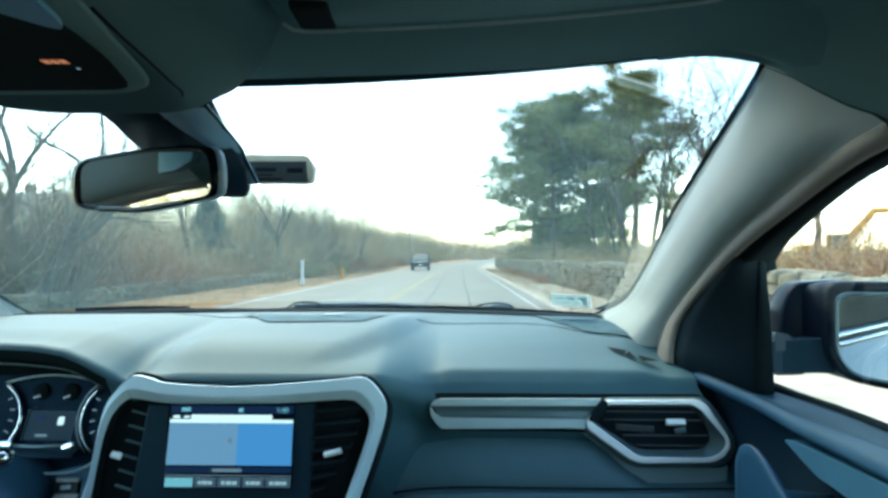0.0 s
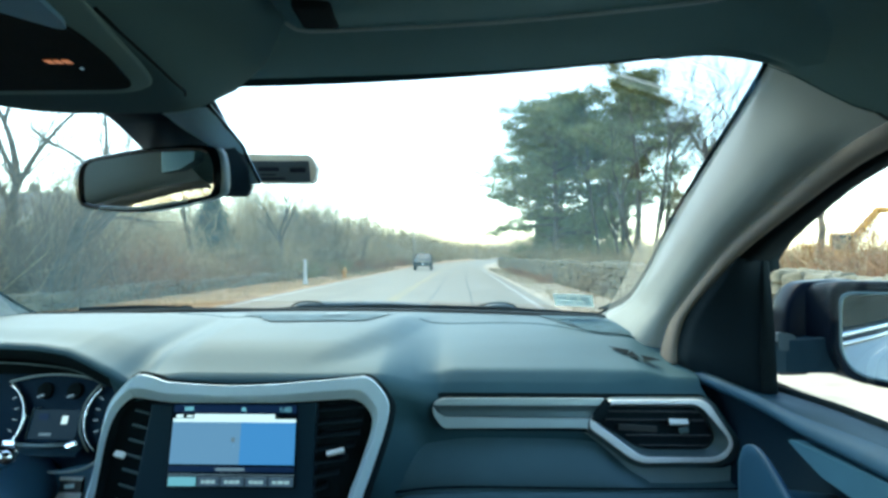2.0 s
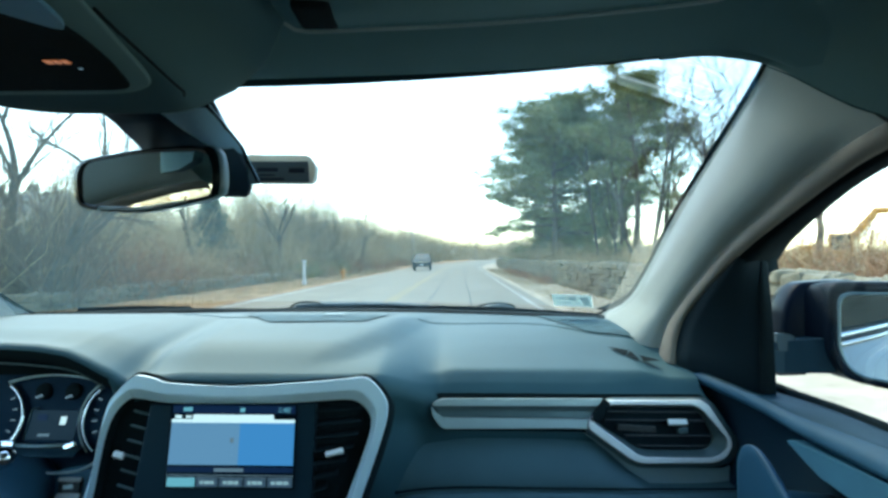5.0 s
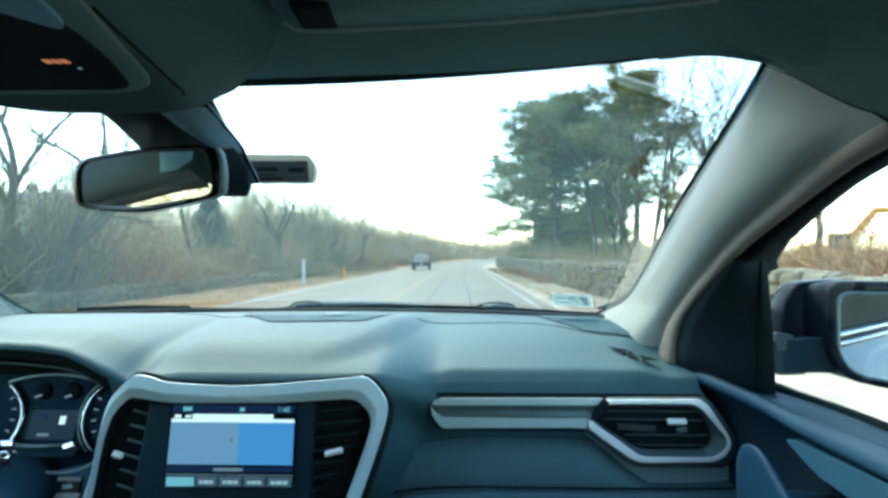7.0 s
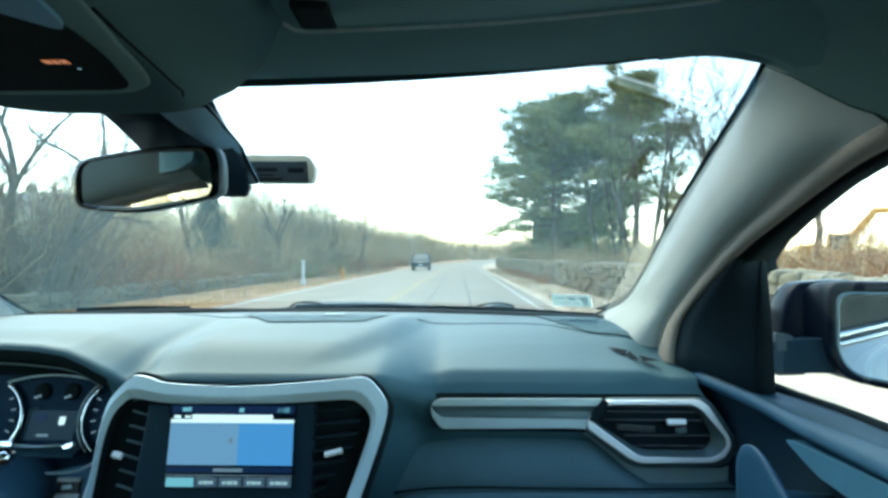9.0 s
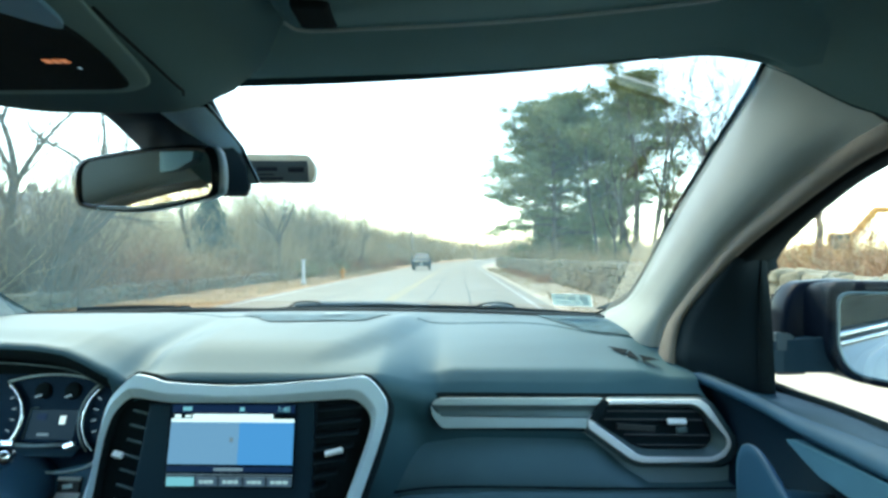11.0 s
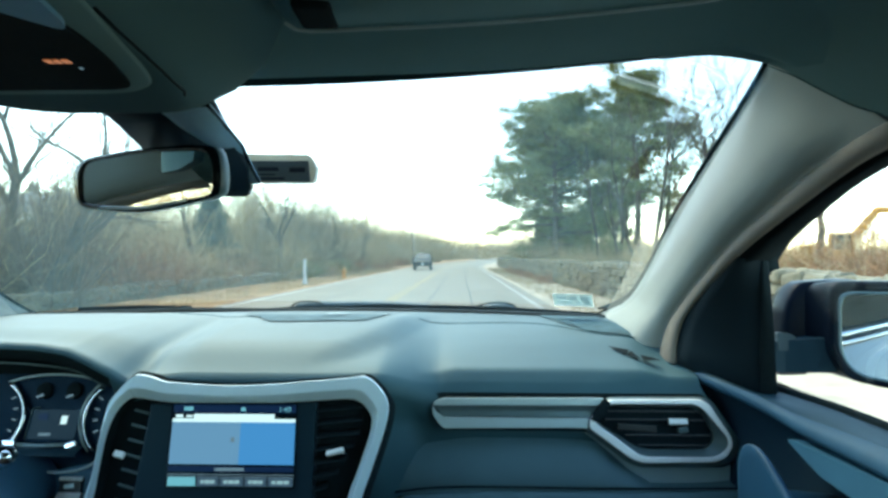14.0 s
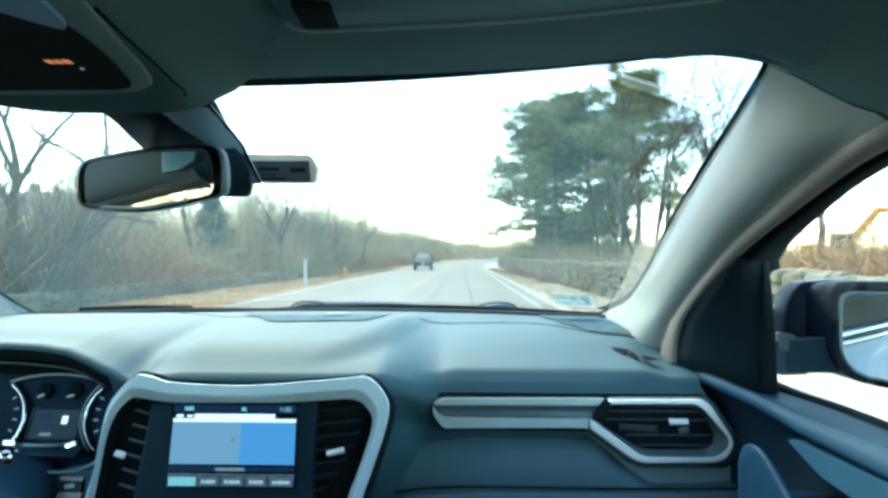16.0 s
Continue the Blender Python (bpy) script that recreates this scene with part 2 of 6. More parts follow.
def rounded(outline, r, n=4):
    """The outline with its corners rounded."""
    out, pts = [], [Vector(p) for p in outline]
    for i, p in enumerate(pts):
        a, b = pts[i - 1], pts[(i + 1) % len(pts)]
        ra = min(r, (a - p).length * 0.45)
        rb = min(r, (b - p).length * 0.45)
        s, e = p + (a - p).normalized() * ra, p + (b - p).normalized() * rb
        for k in range(n + 1):
            t = k / n
            out.append(tuple(s * (1 - t) ** 2 + p * 2 * t * (1 - t) + e * t * t))
    return out


def smooth_step(x, a, b):
    t = min(max((x - a) / (b - a), 0), 1)
    return t * t * (3 - 2 * t)


# ---- the car's cabin: x from the middle of the car to its passenger side, y ahead ----
def far_y(x):
    """Where the dashboard meets the windscreen."""
    return 1.36 - 0.55 * (x - 0.05) ** 2


def lip(x):
    """Front lip of the dashboard's top: place ahead and height."""
    y = 0.838 + 0.066 * smooth_step(x, 0.18, 0.27)
    z = 1.187 - 0.034 * smooth_step(x, 0.18, 0.27)
    if x < -0.13:
        z = float(np.interp(-x, (0.13, 0.15, 0.162, 0.181, 0.208, 0.238, 0.277, 0.322, 0.40, 0.80), (1.187, 1.178, 1.181, 1.197, 1.213, 1.226, 1.232, 1.234, 1.235, 1.225)))
        y += (0.826 - y) * smooth_step(-x, 0.15, 0.20)
    return y, z


def dash_top(x, y):
    """Height of the dashboard's top."""
    y0, z0 = lip(x)
    y1 = far_y(x)
    t = min(max((y - y0) / (y1 - y0), 0), 1)
    z = z0 + (1.233 - z0) * (0.30 * t + 0.70 * (1 - (1 - t) ** 2.0))
    z += (0.010 + 0.007 * smooth_step(x, 0.19, 0.28)) * smooth_step(x, -0.13, -0.08) * (1 - math.exp(-max(y - y0 - 0.004, 0) / 0.026)) * (1 - smooth_step(y, 1.0, 1.25))
    # on the passenger's side the top breaks into a steep front face
    face = smooth_step(x, 0.225, 0.290)
    if face > 0:
        yb, zb = y0 + 0.026 - 0.010 * smooth_step(x, 0.48, 0.60), z0 + 0.0310
        up = z0 + (zb - z0) * max((y - y0) / (yb - y0), 0)
        over = zb + 0.26 * (y - yb)
        over += (z - over) * smooth_step(y, y0 + 0.056, y0 + 0.156)
        blend = math.log(math.exp(-up / 0.0022) + math.exp(-over / 0.0022))
        z += (-0.0022 * blend - z) * face
    edge = float(np.interp(y, (0.84, 0.865, 0.91, 0.98, 1.09, 1.25), (0.06, 0.09, 0.12, 0.165, 0.19, 0.21)))
    ridge = smooth_step(edge - x, -0.042, 0.022) * smooth_step(y, 0.85, 0.93) * (1 - smooth_step(y, 1.12, 1.34))
    hollow = smooth_step(-x, 0.10, 0.24)
    return z - 0.010 * smooth_step(x, 0.56, 0.66) * (1 - smooth_step(y, 1.03, 1.15)) + 0.0155 * ridge * (1 - 0.4 * hollow)


dashboard = thing("dashboard", (0.0, 0.95, 1.0), "grey-blue soft-touch car dashboard with satin aluminium trim", "dashboard")
xs = np.concatenate([np.linspace(-0.80, -0.36, 14), np.linspace(-0.35, 0.30, 100), np.linspace(0.31, 0.735, 34)])
rows = []
for x in xs:
    y0, z0 = lip(x)
    y1 = far_y(x)
    col = [(x, y1 + 0.03, 1.20)] + [(x, y, dash_top(x, y)) for y in [*np.linspace(y1, y0 + 0.06, 22), *np.linspace(y0 + 0.052, y0 + 0.010, 12)]]
    hood = smooth_step(-x, 0.165, 0.19)
    col += [(x, y0 + 0.004, z0 - 0.003), (x, y0, z0 - 0.010)]
    if hood > 0.5:
        tail = [(y0 + 0.006, z0 - 0.018), (0.90, z0 - 0.022), (0.955, 1.19), (0.96, 1.165), (0.96, 1.14), (0.955, 1.06), (0.95, 1.035), (0.94, 1.00), (0.93, 0.80)]
    else:
        near, low = 0.85 + 0.055 * smooth_step(x, 0.18, 0.235), 0.85 + 0.055 * smooth_step(x, 0.175, 0.25)
        tail = [(y0 + 0.002, z0 - 0.022), (near - 0.002, z0 - 0.045), (near, 1.105), (low, 1.085), (low, 1.06), (low + 0.005, 1.035), (low + 0.012, 1.01), (low + 0.02, 0.97), (low + 0.08, 0.80)]
    col += [(x, y, z) for y, z in tail]
    if x > 0.55:
        # the end of the dashboard draws in towards its lip, where the door's trim sweeps round it
        ends = [0.644 + 0.091 * smooth_step(y, 0.98, 1.12) if z > 1.16 else float(np.interp(z, (1.07, 1.16), (0.702, 0.644))) for _, y, z in col]
        col = [(0.55 + (x - 0.55) * (e - 0.55) / 0.185, y, z) for (_, y, z), e in zip(col, ends)]
    rows.append(col)
loft("dash_shell", rows, DASH, dashboard, "grey-blue soft-touch skin")


lining = []
for x in np.linspace(-0.60, -0.178, 30):
    y0, z0 = lip(x)
    lining.append([(x, y, z) for y, z in ((y0 - 0.001, z0 - 0.008), (y0 + 0.003, z0 - 0.022), (0.895, z0 - 0.028), (0.940, 1.185), (0.950, 1.14), (0.946, 1.06), (0.940, 1.032))])
loft("cluster_hood_lining", lining, RUBBER, dashboard, "black lining under the cluster hood")


def dash_patch(name, corners, mat, label, lift=0.002, n=12):
    """A thin inlay that follows the dashboard's top; corners: four places (x, y)."""
    a, b, c, d = [np.array(p) for p in corners]
    rows = []
    for i in range(n + 1):
        s = i / n
        row = []
        for j in range(n + 1):
            t = j / n
            p = (a * (1 - t) + b * t) * (1 - s) + (d * (1 - t) + c * t) * s
            row.append((p[0], p[1], dash_top(p[0], p[1]) + lift))
        rows.append(row)
    return loft(name, rows, mat, dashboard, label)


dash_patch("speaker_grille", [(-0.130, 1.205), (0.175, 1.225), (0.135, 1.075), (-0.030, 1.060)], GRILLE, "darker speaker grille")
dash_patch("corner_speaker_grille", [(0.4521, 1.256), (0.555, 1.225), (0.5858, 1.04), (0.5152, 1.079)], GRILLE, "darker corner speaker grille")
dash_patch("sunlight_sensor", [(0.046, 1.165), (0.086, 1.168), (0.083, 1.142), (0.050, 1.140)], SATIN_DARK, "pale sensor cap", 0.006, 4)
for a, b, c in [((0.5329, 1.004), (0.5623, 0.989), (0.5522, 0.973)), ((0.554, 0.97), (0.5644, 0.987), (0.5699, 0.953)), ((0.5736, 0.972), (0.603, 0.959), (0.5745, 0.949))]:
    dash_patch("defroster_slot", [a, b, c, c], RUBBER, "black side window defroster slot", 0.003, 3)
for line in ([(-0.26, 1.215), (-0.17, 1.188), (-0.11, 1.145), (-0.058, 1.112), (-0.02, 1.10)], [(0.215, 1.206), (0.3, 1.2), (0.4001, 1.186), (0.448, 1.16), (0.4901, 1.111), (0.515, 1.075), (0.5502, 1.051), (0.5858, 1.038)]):
    tube("skin_seam", [(x, y, dash_top(x, y) + 0.0002) for x, y in curve(line, 20)], 0.0011, GRILLE, dashboard, "fine dark skin seam")
# seam between the windscreen and the dashboard
rows = [[(x, far_y(x) + dy, 1.233 + dz + 0.0045 * smooth_step(-x, 0.12, 0.30)) for x in np.linspace(-0.66, 0.60, 40)] for dy, dz in ((-0.012, 0.0005), (-0.004, 0.004), (0.02, 0.005), (0.03, -0.02))]
loft("windscreen_seal", rows, RUBBER, dashboard, "black rubber windscreen seal")

# centre stack
STACK = pose(0.002, 0.805, 1.105, 74, 0, 0)
outer = curve([(-0.195, -0.14), (-0.183, -0.069), (-0.177, -0.038), (-0.174, 0.018), (-0.169, 0.051), (-0.159, 0.069), (-0.144, 0.086), (-0.133, 0.090), (-0.113, 0.086),
               (-0.093, 0.080), (-0.016, 0.076), (0.045, 0.078), (0.106, 0.083), (0.147, 0.087), (0.170, 0.089), (0.185, 0.079), (0.199, 0.060), (0.201, 0.042),
               (0.195, 0.014), (0.182, -0.028), (0.170, -0.065), (0.150, -0.14)], 90)
inner = curve([(-0.189, -0.14), (-0.177, -0.069), (-0.175, -0.038), (-0.172, 0.011), (-0.164, 0.040), (-0.151, 0.056), (-0.140, 0.060), (-0.090, 0.054), (-0.013, 0.053),
               (0.047, 0.054), (0.107, 0.058), (0.148, 0.060), (0.164, 0.055), (0.176, 0.042), (0.179, 0.032), (0.177, 0.017), (0.170, -0.007), (0.161, -0.035),
               (0.151, -0.065), (0.131, -0.14)], 90)


def in_plane(m, pts, h):
    return [m @ Vector((p[0], p[1], h)) for p in pts]


grown = outer + (outer - inner) * np.minimum(0.0045 / np.linalg.norm(outer - inner, axis=1), 0.5)[:, None]
loft("bezel_gap", [in_plane(STACK, grown, -0.05), in_plane(STACK, grown, 0.001), in_plane(STACK, outer, 0.0)], RUBBER, dashboard, "dark shadow gap strip")
loft("stack_bezel", [in_plane(STACK, outer, -0.045), in_plane(STACK, outer, 0.006), in_plane(STACK, outer * 0.97 + inner * 0.03, 0.008),
                     in_plane(STACK, outer * 0.42 + inner * 0.58, 0.009), in_plane(STACK, outer * 0.36 + inner * 0.64, 0.008), in_plane(STACK, inner, -0.004)],
     BEZEL, dashboard, "satin aluminium centre bezel", smooth=False)
loft("bezel_well", [in_plane(STACK, inner, -0.0042), in_plane(STACK, inner, -0.03)], RUBBER, dashboard, "black well inside the bezel")
slab("stack_backing", STACK, [(-0.18, -0.14), (0.14, -0.14), (0.175, 0.03), (0.16, 0.06), (-0.15, 0.06), (-0.168, 0.04)], -0.022, RUBBER, dashboard, "black vent backing", back=0.05)


def vent_slats(parent, m, rows_, mat, thick=0.0022, deep=0.016):
    """Louvres across an air vent: ends (u, v) of each one."""
    for (u0, v0), (u1, v1) in rows_:
        mid = Vector(((u0 + u1) / 2, (v0 + v1) / 2, -0.006))
        turn = math.degrees(math.atan2(v1 - v0, u1 - u0))
        box("slat", m @ Matrix.Translation(mid) @ pose(0, 0, 0, 0, 0, turn) @ pose(0, 0, 0, 28, 0, 0), (math.hypot(u1 - u0, v1 - v0), thick, deep), mat, parent, bevel=thick * 0.3)


vent_left = slab("air_vent", STACK, [(-0.156, -0.13), (-0.125, -0.13), (-0.113, 0.019), (-0.112, 0.053), (-0.147, 0.056), (-0.156, 0.045)], -0.018, RUBBER, dashboard, "black louvred air vent", back=0.03)
# paler louvres than on the right vent stand for highlights along their edges
vent_slats(vent_left, STACK, [((-0.140 - 0.0016 * k, 0.044 - 0.0186 * k), (-0.114 - 0.0022 * k, 0.038 - 0.0186 * k)) for k in range(9)], SATIN_DARK, 0.0020, 0.004)
box("tab", STACK @ pose(-0.147, -0.0125, 0.004, -25, 0, -12), (0.013, 0.008, 0.007), WHITE_PLASTIC, vent_left, "bright vent tab", bevel=0.0015)
vent_right = slab("air_vent", STACK, [(0.105, -0.13), (0.130, -0.13), (0.157, -0.035), (0.176, 0.021), (0.176, 0.039), (0.163, 0.054), (0.146, 0.059), (0.104, 0.056)], -0.018, RUBBER, dashboard, "black louvred air vent", back=0.03)
vent_slats(vent_right, STACK, [((0.106, 0.046 - 0.0165 * k), (0.168 - 0.0012 * k * k, 0.052 - 0.0165 * k)) for k in range(7)], RUBBER)
box("tab", STACK @ pose(0.134, -0.007, 0.004, -35, 0, 14), (0.023, 0.0065, 0.006), WHITE_PLASTIC, vent_right, "bright vent tab", bevel=0.0015)
screen_panel = slab("screen_panel", STACK, [(-0.118, 0.052), (0.104, 0.055), (0.109, -0.13), (-0.130, -0.13)], -0.002, GREY_DARK, dashboard, "dark grey screen surround", bevel=0.003, back=0.02)
slab("screen_glass", STACK, rounded([(-0.088, 0.053), (0.080, 0.054), (0.084, -0.052), (-0.083, -0.053)], 0.003), 0.0005, GLOSS_BLACK, screen_panel, "gloss black display glass")


def flat(name, m, u0, v0, u1, v1, h, mat, parent, skew=0.0, label=""):
    """A thin rectangle drawn on a display or label."""
    slab(name, m, [(u0 + skew * v0, v0), (u1 + skew * v0, v0), (u1 + skew * v1, v1), (u0 + skew * v1, v1)], h, mat, parent, label, back=-h + 0.0004)


K = -0.03
flat("map_left", STACK, -0.083, -0.0235, 0.008, 0.029, 0.0012, MAP_GREY, screen_panel, K, "pale blue map half")
flat("map_right", STACK, 0.008, -0.0235, 0.080, 0.029, 0.0012, MAP_BLUE, screen_panel, K, "bright blue map half")
flat("street_banner", STACK, -0.055, 0.0295, 0.052, 0.0395, 0.0012, SCREEN_WHITE, screen_panel, K, "pale banner")
flat("banner_strip", STACK, -0.083, 0.0285, 0.080, 0.0335, 0.0010, SCREEN_WHITE, screen_panel, K, "pale banner")
flat("status_bar", STACK, -0.083, 0.041, 0.080, 0.051, 0.0010, SCREEN_NAVY, screen_panel, K)
for u, v, w, h, mat in [(-0.070, 0.046, 0.012, 0.005, SCREEN_CYAN), (0.006, 0.0455, 0.006, 0.005, SCREEN_CYAN), (-0.080, 0.0365, 0.009, 0.004, SCREEN_WHITE), (-0.066, 0.0365, 0.008, 0.003, SCREEN_WHITE)]:
    flat("status_mark", STACK, u, v - h / 2, u + w, v + h / 2, 0.0016, mat, screen_panel)
flat("caption_bar", STACK, -0.083, -0.0325, 0.080, -0.026, 0.0010, SCREEN_NAVY, screen_panel, K)
flat("caption_print", STACK, -0.022, -0.0315, 0.016, -0.0275, 0.0014, SCREEN_STEEL, screen_panel, K)
flat("rule", STACK, -0.083, -0.0365, 0.081, -0.0355, 0.0012, SCREEN_STEEL, screen_panel, K)
for i, (u0, u1) in enumerate([(-0.082, -0.046), (-0.044, -0.016), (-0.014, 0.016), (0.018, 0.046), (0.048, 0.080)]):
    flat("soft_key", STACK, u0, -0.050, u1, -0.0385, 0.0012, SCREEN_CYAN if i == 0 else SCREEN_KEY, screen_panel, K)
    flat("key_edge", STACK, u0, -0.0392, u1, -0.0385, 0.0015, SCREEN_STEEL, screen_panel, K)
    wide = (u1 - u0) - 0.010
    for k in range(3 if i else 0):
        a = u0 + 0.005 + wide * (0.0, 0.30, 0.72)[k]
        flat("key_print", STACK, a, -0.0468, a + wide * (0.22, 0.36, 0.28)[k], -0.0425, 0.0016, SCREEN_PALE, screen_panel, K)
flat("position_arrow", STACK, -0.004, 0.004, 0.001, 0.010, 0.0016, SCREEN_STEEL, screen_panel)
flat("position_trail", STACK, -0.003, -0.012, 0.000, 0.002, 0.0016, MAP_GREY, screen_panel)
words = bpy.data.curves.new("clock", "FONT")
words.body, words.size, words.extrude = "1:40", 0.0095, 0.0002
words.materials.append(SCREEN_CYAN)
clock = new("clock", words)
clock.parent = screen_panel
clock.matrix_basis = STACK @ pose(0.056, 0.0425, 0.0016)

# passenger side trim and vent
TRIM = pose(0.473, 0.894, 1.104, 84, 0, 0)
trim = slab("trim_strip", TRIM, rounded([(-0.220, 0.036), (-0.207, 0.047), (0.167, 0.047), (0.181, 0.036), (0.209, -0.002), (0.216, -0.021), (0.210, -0.041), (0.195, -0.048), (0.079, -0.047),
                                         (0.059, -0.037), (0.003, 0.0), (-0.197, 0.0), (-0.209, 0.013)], 0.004, 2), -0.0065, RUBBER, dashboard, "satin aluminium passenger trim", back=0.03)
slab("trim_gap", TRIM, rounded([(-0.223, 0.037), (-0.208, 0.0505), (0.169, 0.0505), (0.184, 0.038), (0.2125, -0.001), (0.2195, -0.021), (0.213, -0.0435), (0.196, -0.051), (0.078, -0.050),
                               (0.057, -0.040), (0.002, -0.003), (-0.199, -0.0025), (-0.212, 0.0125)], 0.004, 2), -0.0075, RUBBER, dashboard, "dark shadow gap round the trim", back=0.03)
slab("upper_face", TRIM, rounded([(-0.2157, 0.0337), (-0.2124, 0.0392), (-0.2019, 0.0440), (0.0289, 0.0452), (0.0207, 0.0350)], 0.002, 2), 0.0062, SATIN, trim, "bright satin upper face", bevel=0.0008)
inlay_rows = [[TRIM @ Vector((a + (b - a) * t, v, h)) for t in np.linspace(0, 1, 24)] for a, b, v, h in ((-0.214, 0.0207, 0.0350, 0.0050), (-0.211, 0.0175, 0.0300, 0.0030), (-0.207, 0.0135, 0.0245, 0.0025), (-0.202, 0.0089, 0.0178, 0.0045))]
loft("inlay", inlay_rows, SATIN_DARK, trim, "dark brushed hollow inlay")
slab("lower_face", TRIM, rounded([(-0.2168, 0.0330), (-0.2100, 0.0240), (-0.1990, 0.0170), (0.0070, 0.0165), (0.0060, 0.0031), (-0.0103, 0.0040), (-0.0262, 0.0042), (-0.1986, 0.0020), (-0.2058, 0.0069), (-0.2150, 0.0200)], 0.0015, 2), 0.0062, SATIN, trim, "satin lower face", bevel=0.0008)
side_vent = slab("air_vent", TRIM, rounded([(0.0349, 0.0345), (0.1535, 0.0336), (0.1690, 0.024), (0.183, -0.0042), (0.182, -0.014), (0.1751, -0.0224), (0.1662, -0.0264), (0.0860, -0.0268), (0.0680, -0.021), (0.0173, 0.0142)], 0.003, 2), -0.0055, RUBBER, dashboard, "black louvred side air vent", back=0.006)
ring = [np.array(r) for r in (
    [(0.0339, 0.0459), (0.0955, 0.0471), (0.1696, 0.0476), (0.182, 0.0406), (0.2136, -0.0075), (0.2152, -0.0222), (0.204, -0.0408), (0.1865, -0.0471), (0.0763, -0.0497), (0.0591, -0.0437), (0.003, -0.0022), (0.0034, 0.0142)],
    [(0.032, 0.0437), (0.0931, 0.0449), (0.1625, 0.0454), (0.174, 0.0384), (0.2031, -0.007), (0.2041, -0.0192), (0.1948, -0.0338), (0.1789, -0.0408), (0.0782, -0.0426), (0.0635, -0.0381), (0.0048, 0.0038), (0.0051, 0.0162)],
    [(0.0341, 0.0375), (0.0927, 0.0379), (0.1518, 0.0384), (0.1641, 0.0322), (0.1967, -0.0069), (0.1977, -0.0176), (0.1894, -0.0277), (0.1759, -0.0339), (0.0838, -0.034), (0.073, -0.031), (0.0159, 0.0101), (0.0129, 0.0156)],
    [(0.0349, 0.0333), (0.0968, 0.033), (0.1528, 0.0326), (0.1684, 0.0232), (0.1815, -0.0042), (0.1811, -0.012), (0.1751, -0.0214), (0.1662, -0.0254), (0.0867, -0.0261), (0.0694, -0.02), (0.0253, 0.0071), (0.0183, 0.0142)])]
outer_r, crest_r, crest_i, inner_r = [np.array(rounded([tuple(p) for p in r], 0.006, 3)) for r in ring]
loft("vent_rim", [in_plane(TRIM, outer_r, -0.004), in_plane(TRIM, outer_r, 0.004), in_plane(TRIM, crest_r, 0.0085)], SATIN_DARK, trim, "dark satin rim round the vent frame", closed=True, smooth=False)
loft("vent_frame", [in_plane(TRIM, crest_r, 0.0083), in_plane(TRIM, crest_r * 0.85 + crest_i * 0.15, 0.0105), in_plane(TRIM, crest_r * 0.15 + crest_i * 0.85, 0.0105), in_plane(TRIM, crest_i, 0.0095)], VENT_METAL_LIT, trim, "satin vent frame with the light on it put into its colour", closed=True, smooth=False)
loft("vent_bevel", [in_plane(TRIM, crest_i, 0.0094), in_plane(TRIM, inner_r, -0.001), in_plane(TRIM, inner_r, -0.006)], SATIN_DARK, trim, "grey sloping inside of the vent frame", closed=True, smooth=False)
slab("notch", TRIM, [(0.0280, 0.0455), (0.0365, 0.0400), (0.0215, 0.0150), (0.0150, 0.0125), (0.0070, 0.0165)], 0.0112, RUBBER, trim, "black notch between strip and vent", back=0.0)
for a, b, v, h in ((0.034, 0.161, 0.0272, 0.004), (0.0295, 0.1700, 0.0155, 0.007), (0.058, 0.179, -0.0055, 0.006), (0.075, 0.172, -0.0195, 0.004)):
    box("slat", TRIM @ pose((a + b) / 2, v, 0.001, -20, 0, 0), (b - a, 0.0022, h * 0.6), BLACK, side_vent, bevel=0.0006)
box("louvre", TRIM @ pose(0.075, 0.0035, -0.0015, 0, 0, -4), (0.055, 0.009, 0.003), BLACK, side_vent, "dark inner louvre", bevel=0.001)
tab = box("tab", TRIM @ pose(0.130, 0.0137, 0.007, -38, 0, 0), (0.027, 0.0085, 0.006), WHITE_PLASTIC, side_vent, "bright vent tab", bevel=0.0018)
box("tab_stem", TRIM @ pose(0.138, 0.0015, 0.0015, 0, 0, 8), (0.015, 0.008, 0.006), SATIN_DARK, side_vent, "grey tab stem", bevel=0.0015)
# padded panel and glove box lid under the trim
slab("vent_base", TRIM, [(0.0, -0.003), (0.10, 0.0), (0.216, -0.010), (0.222, -0.045), (0.224, -0.078), (0.117, -0.082), (0.094, -0.074), (0.063, -0.055), (0.032, -0.028)], -0.0095, VENT_BASE_LIT, dashboard, "moulding under the vent, paler with side window light in its colour", back=0.03)
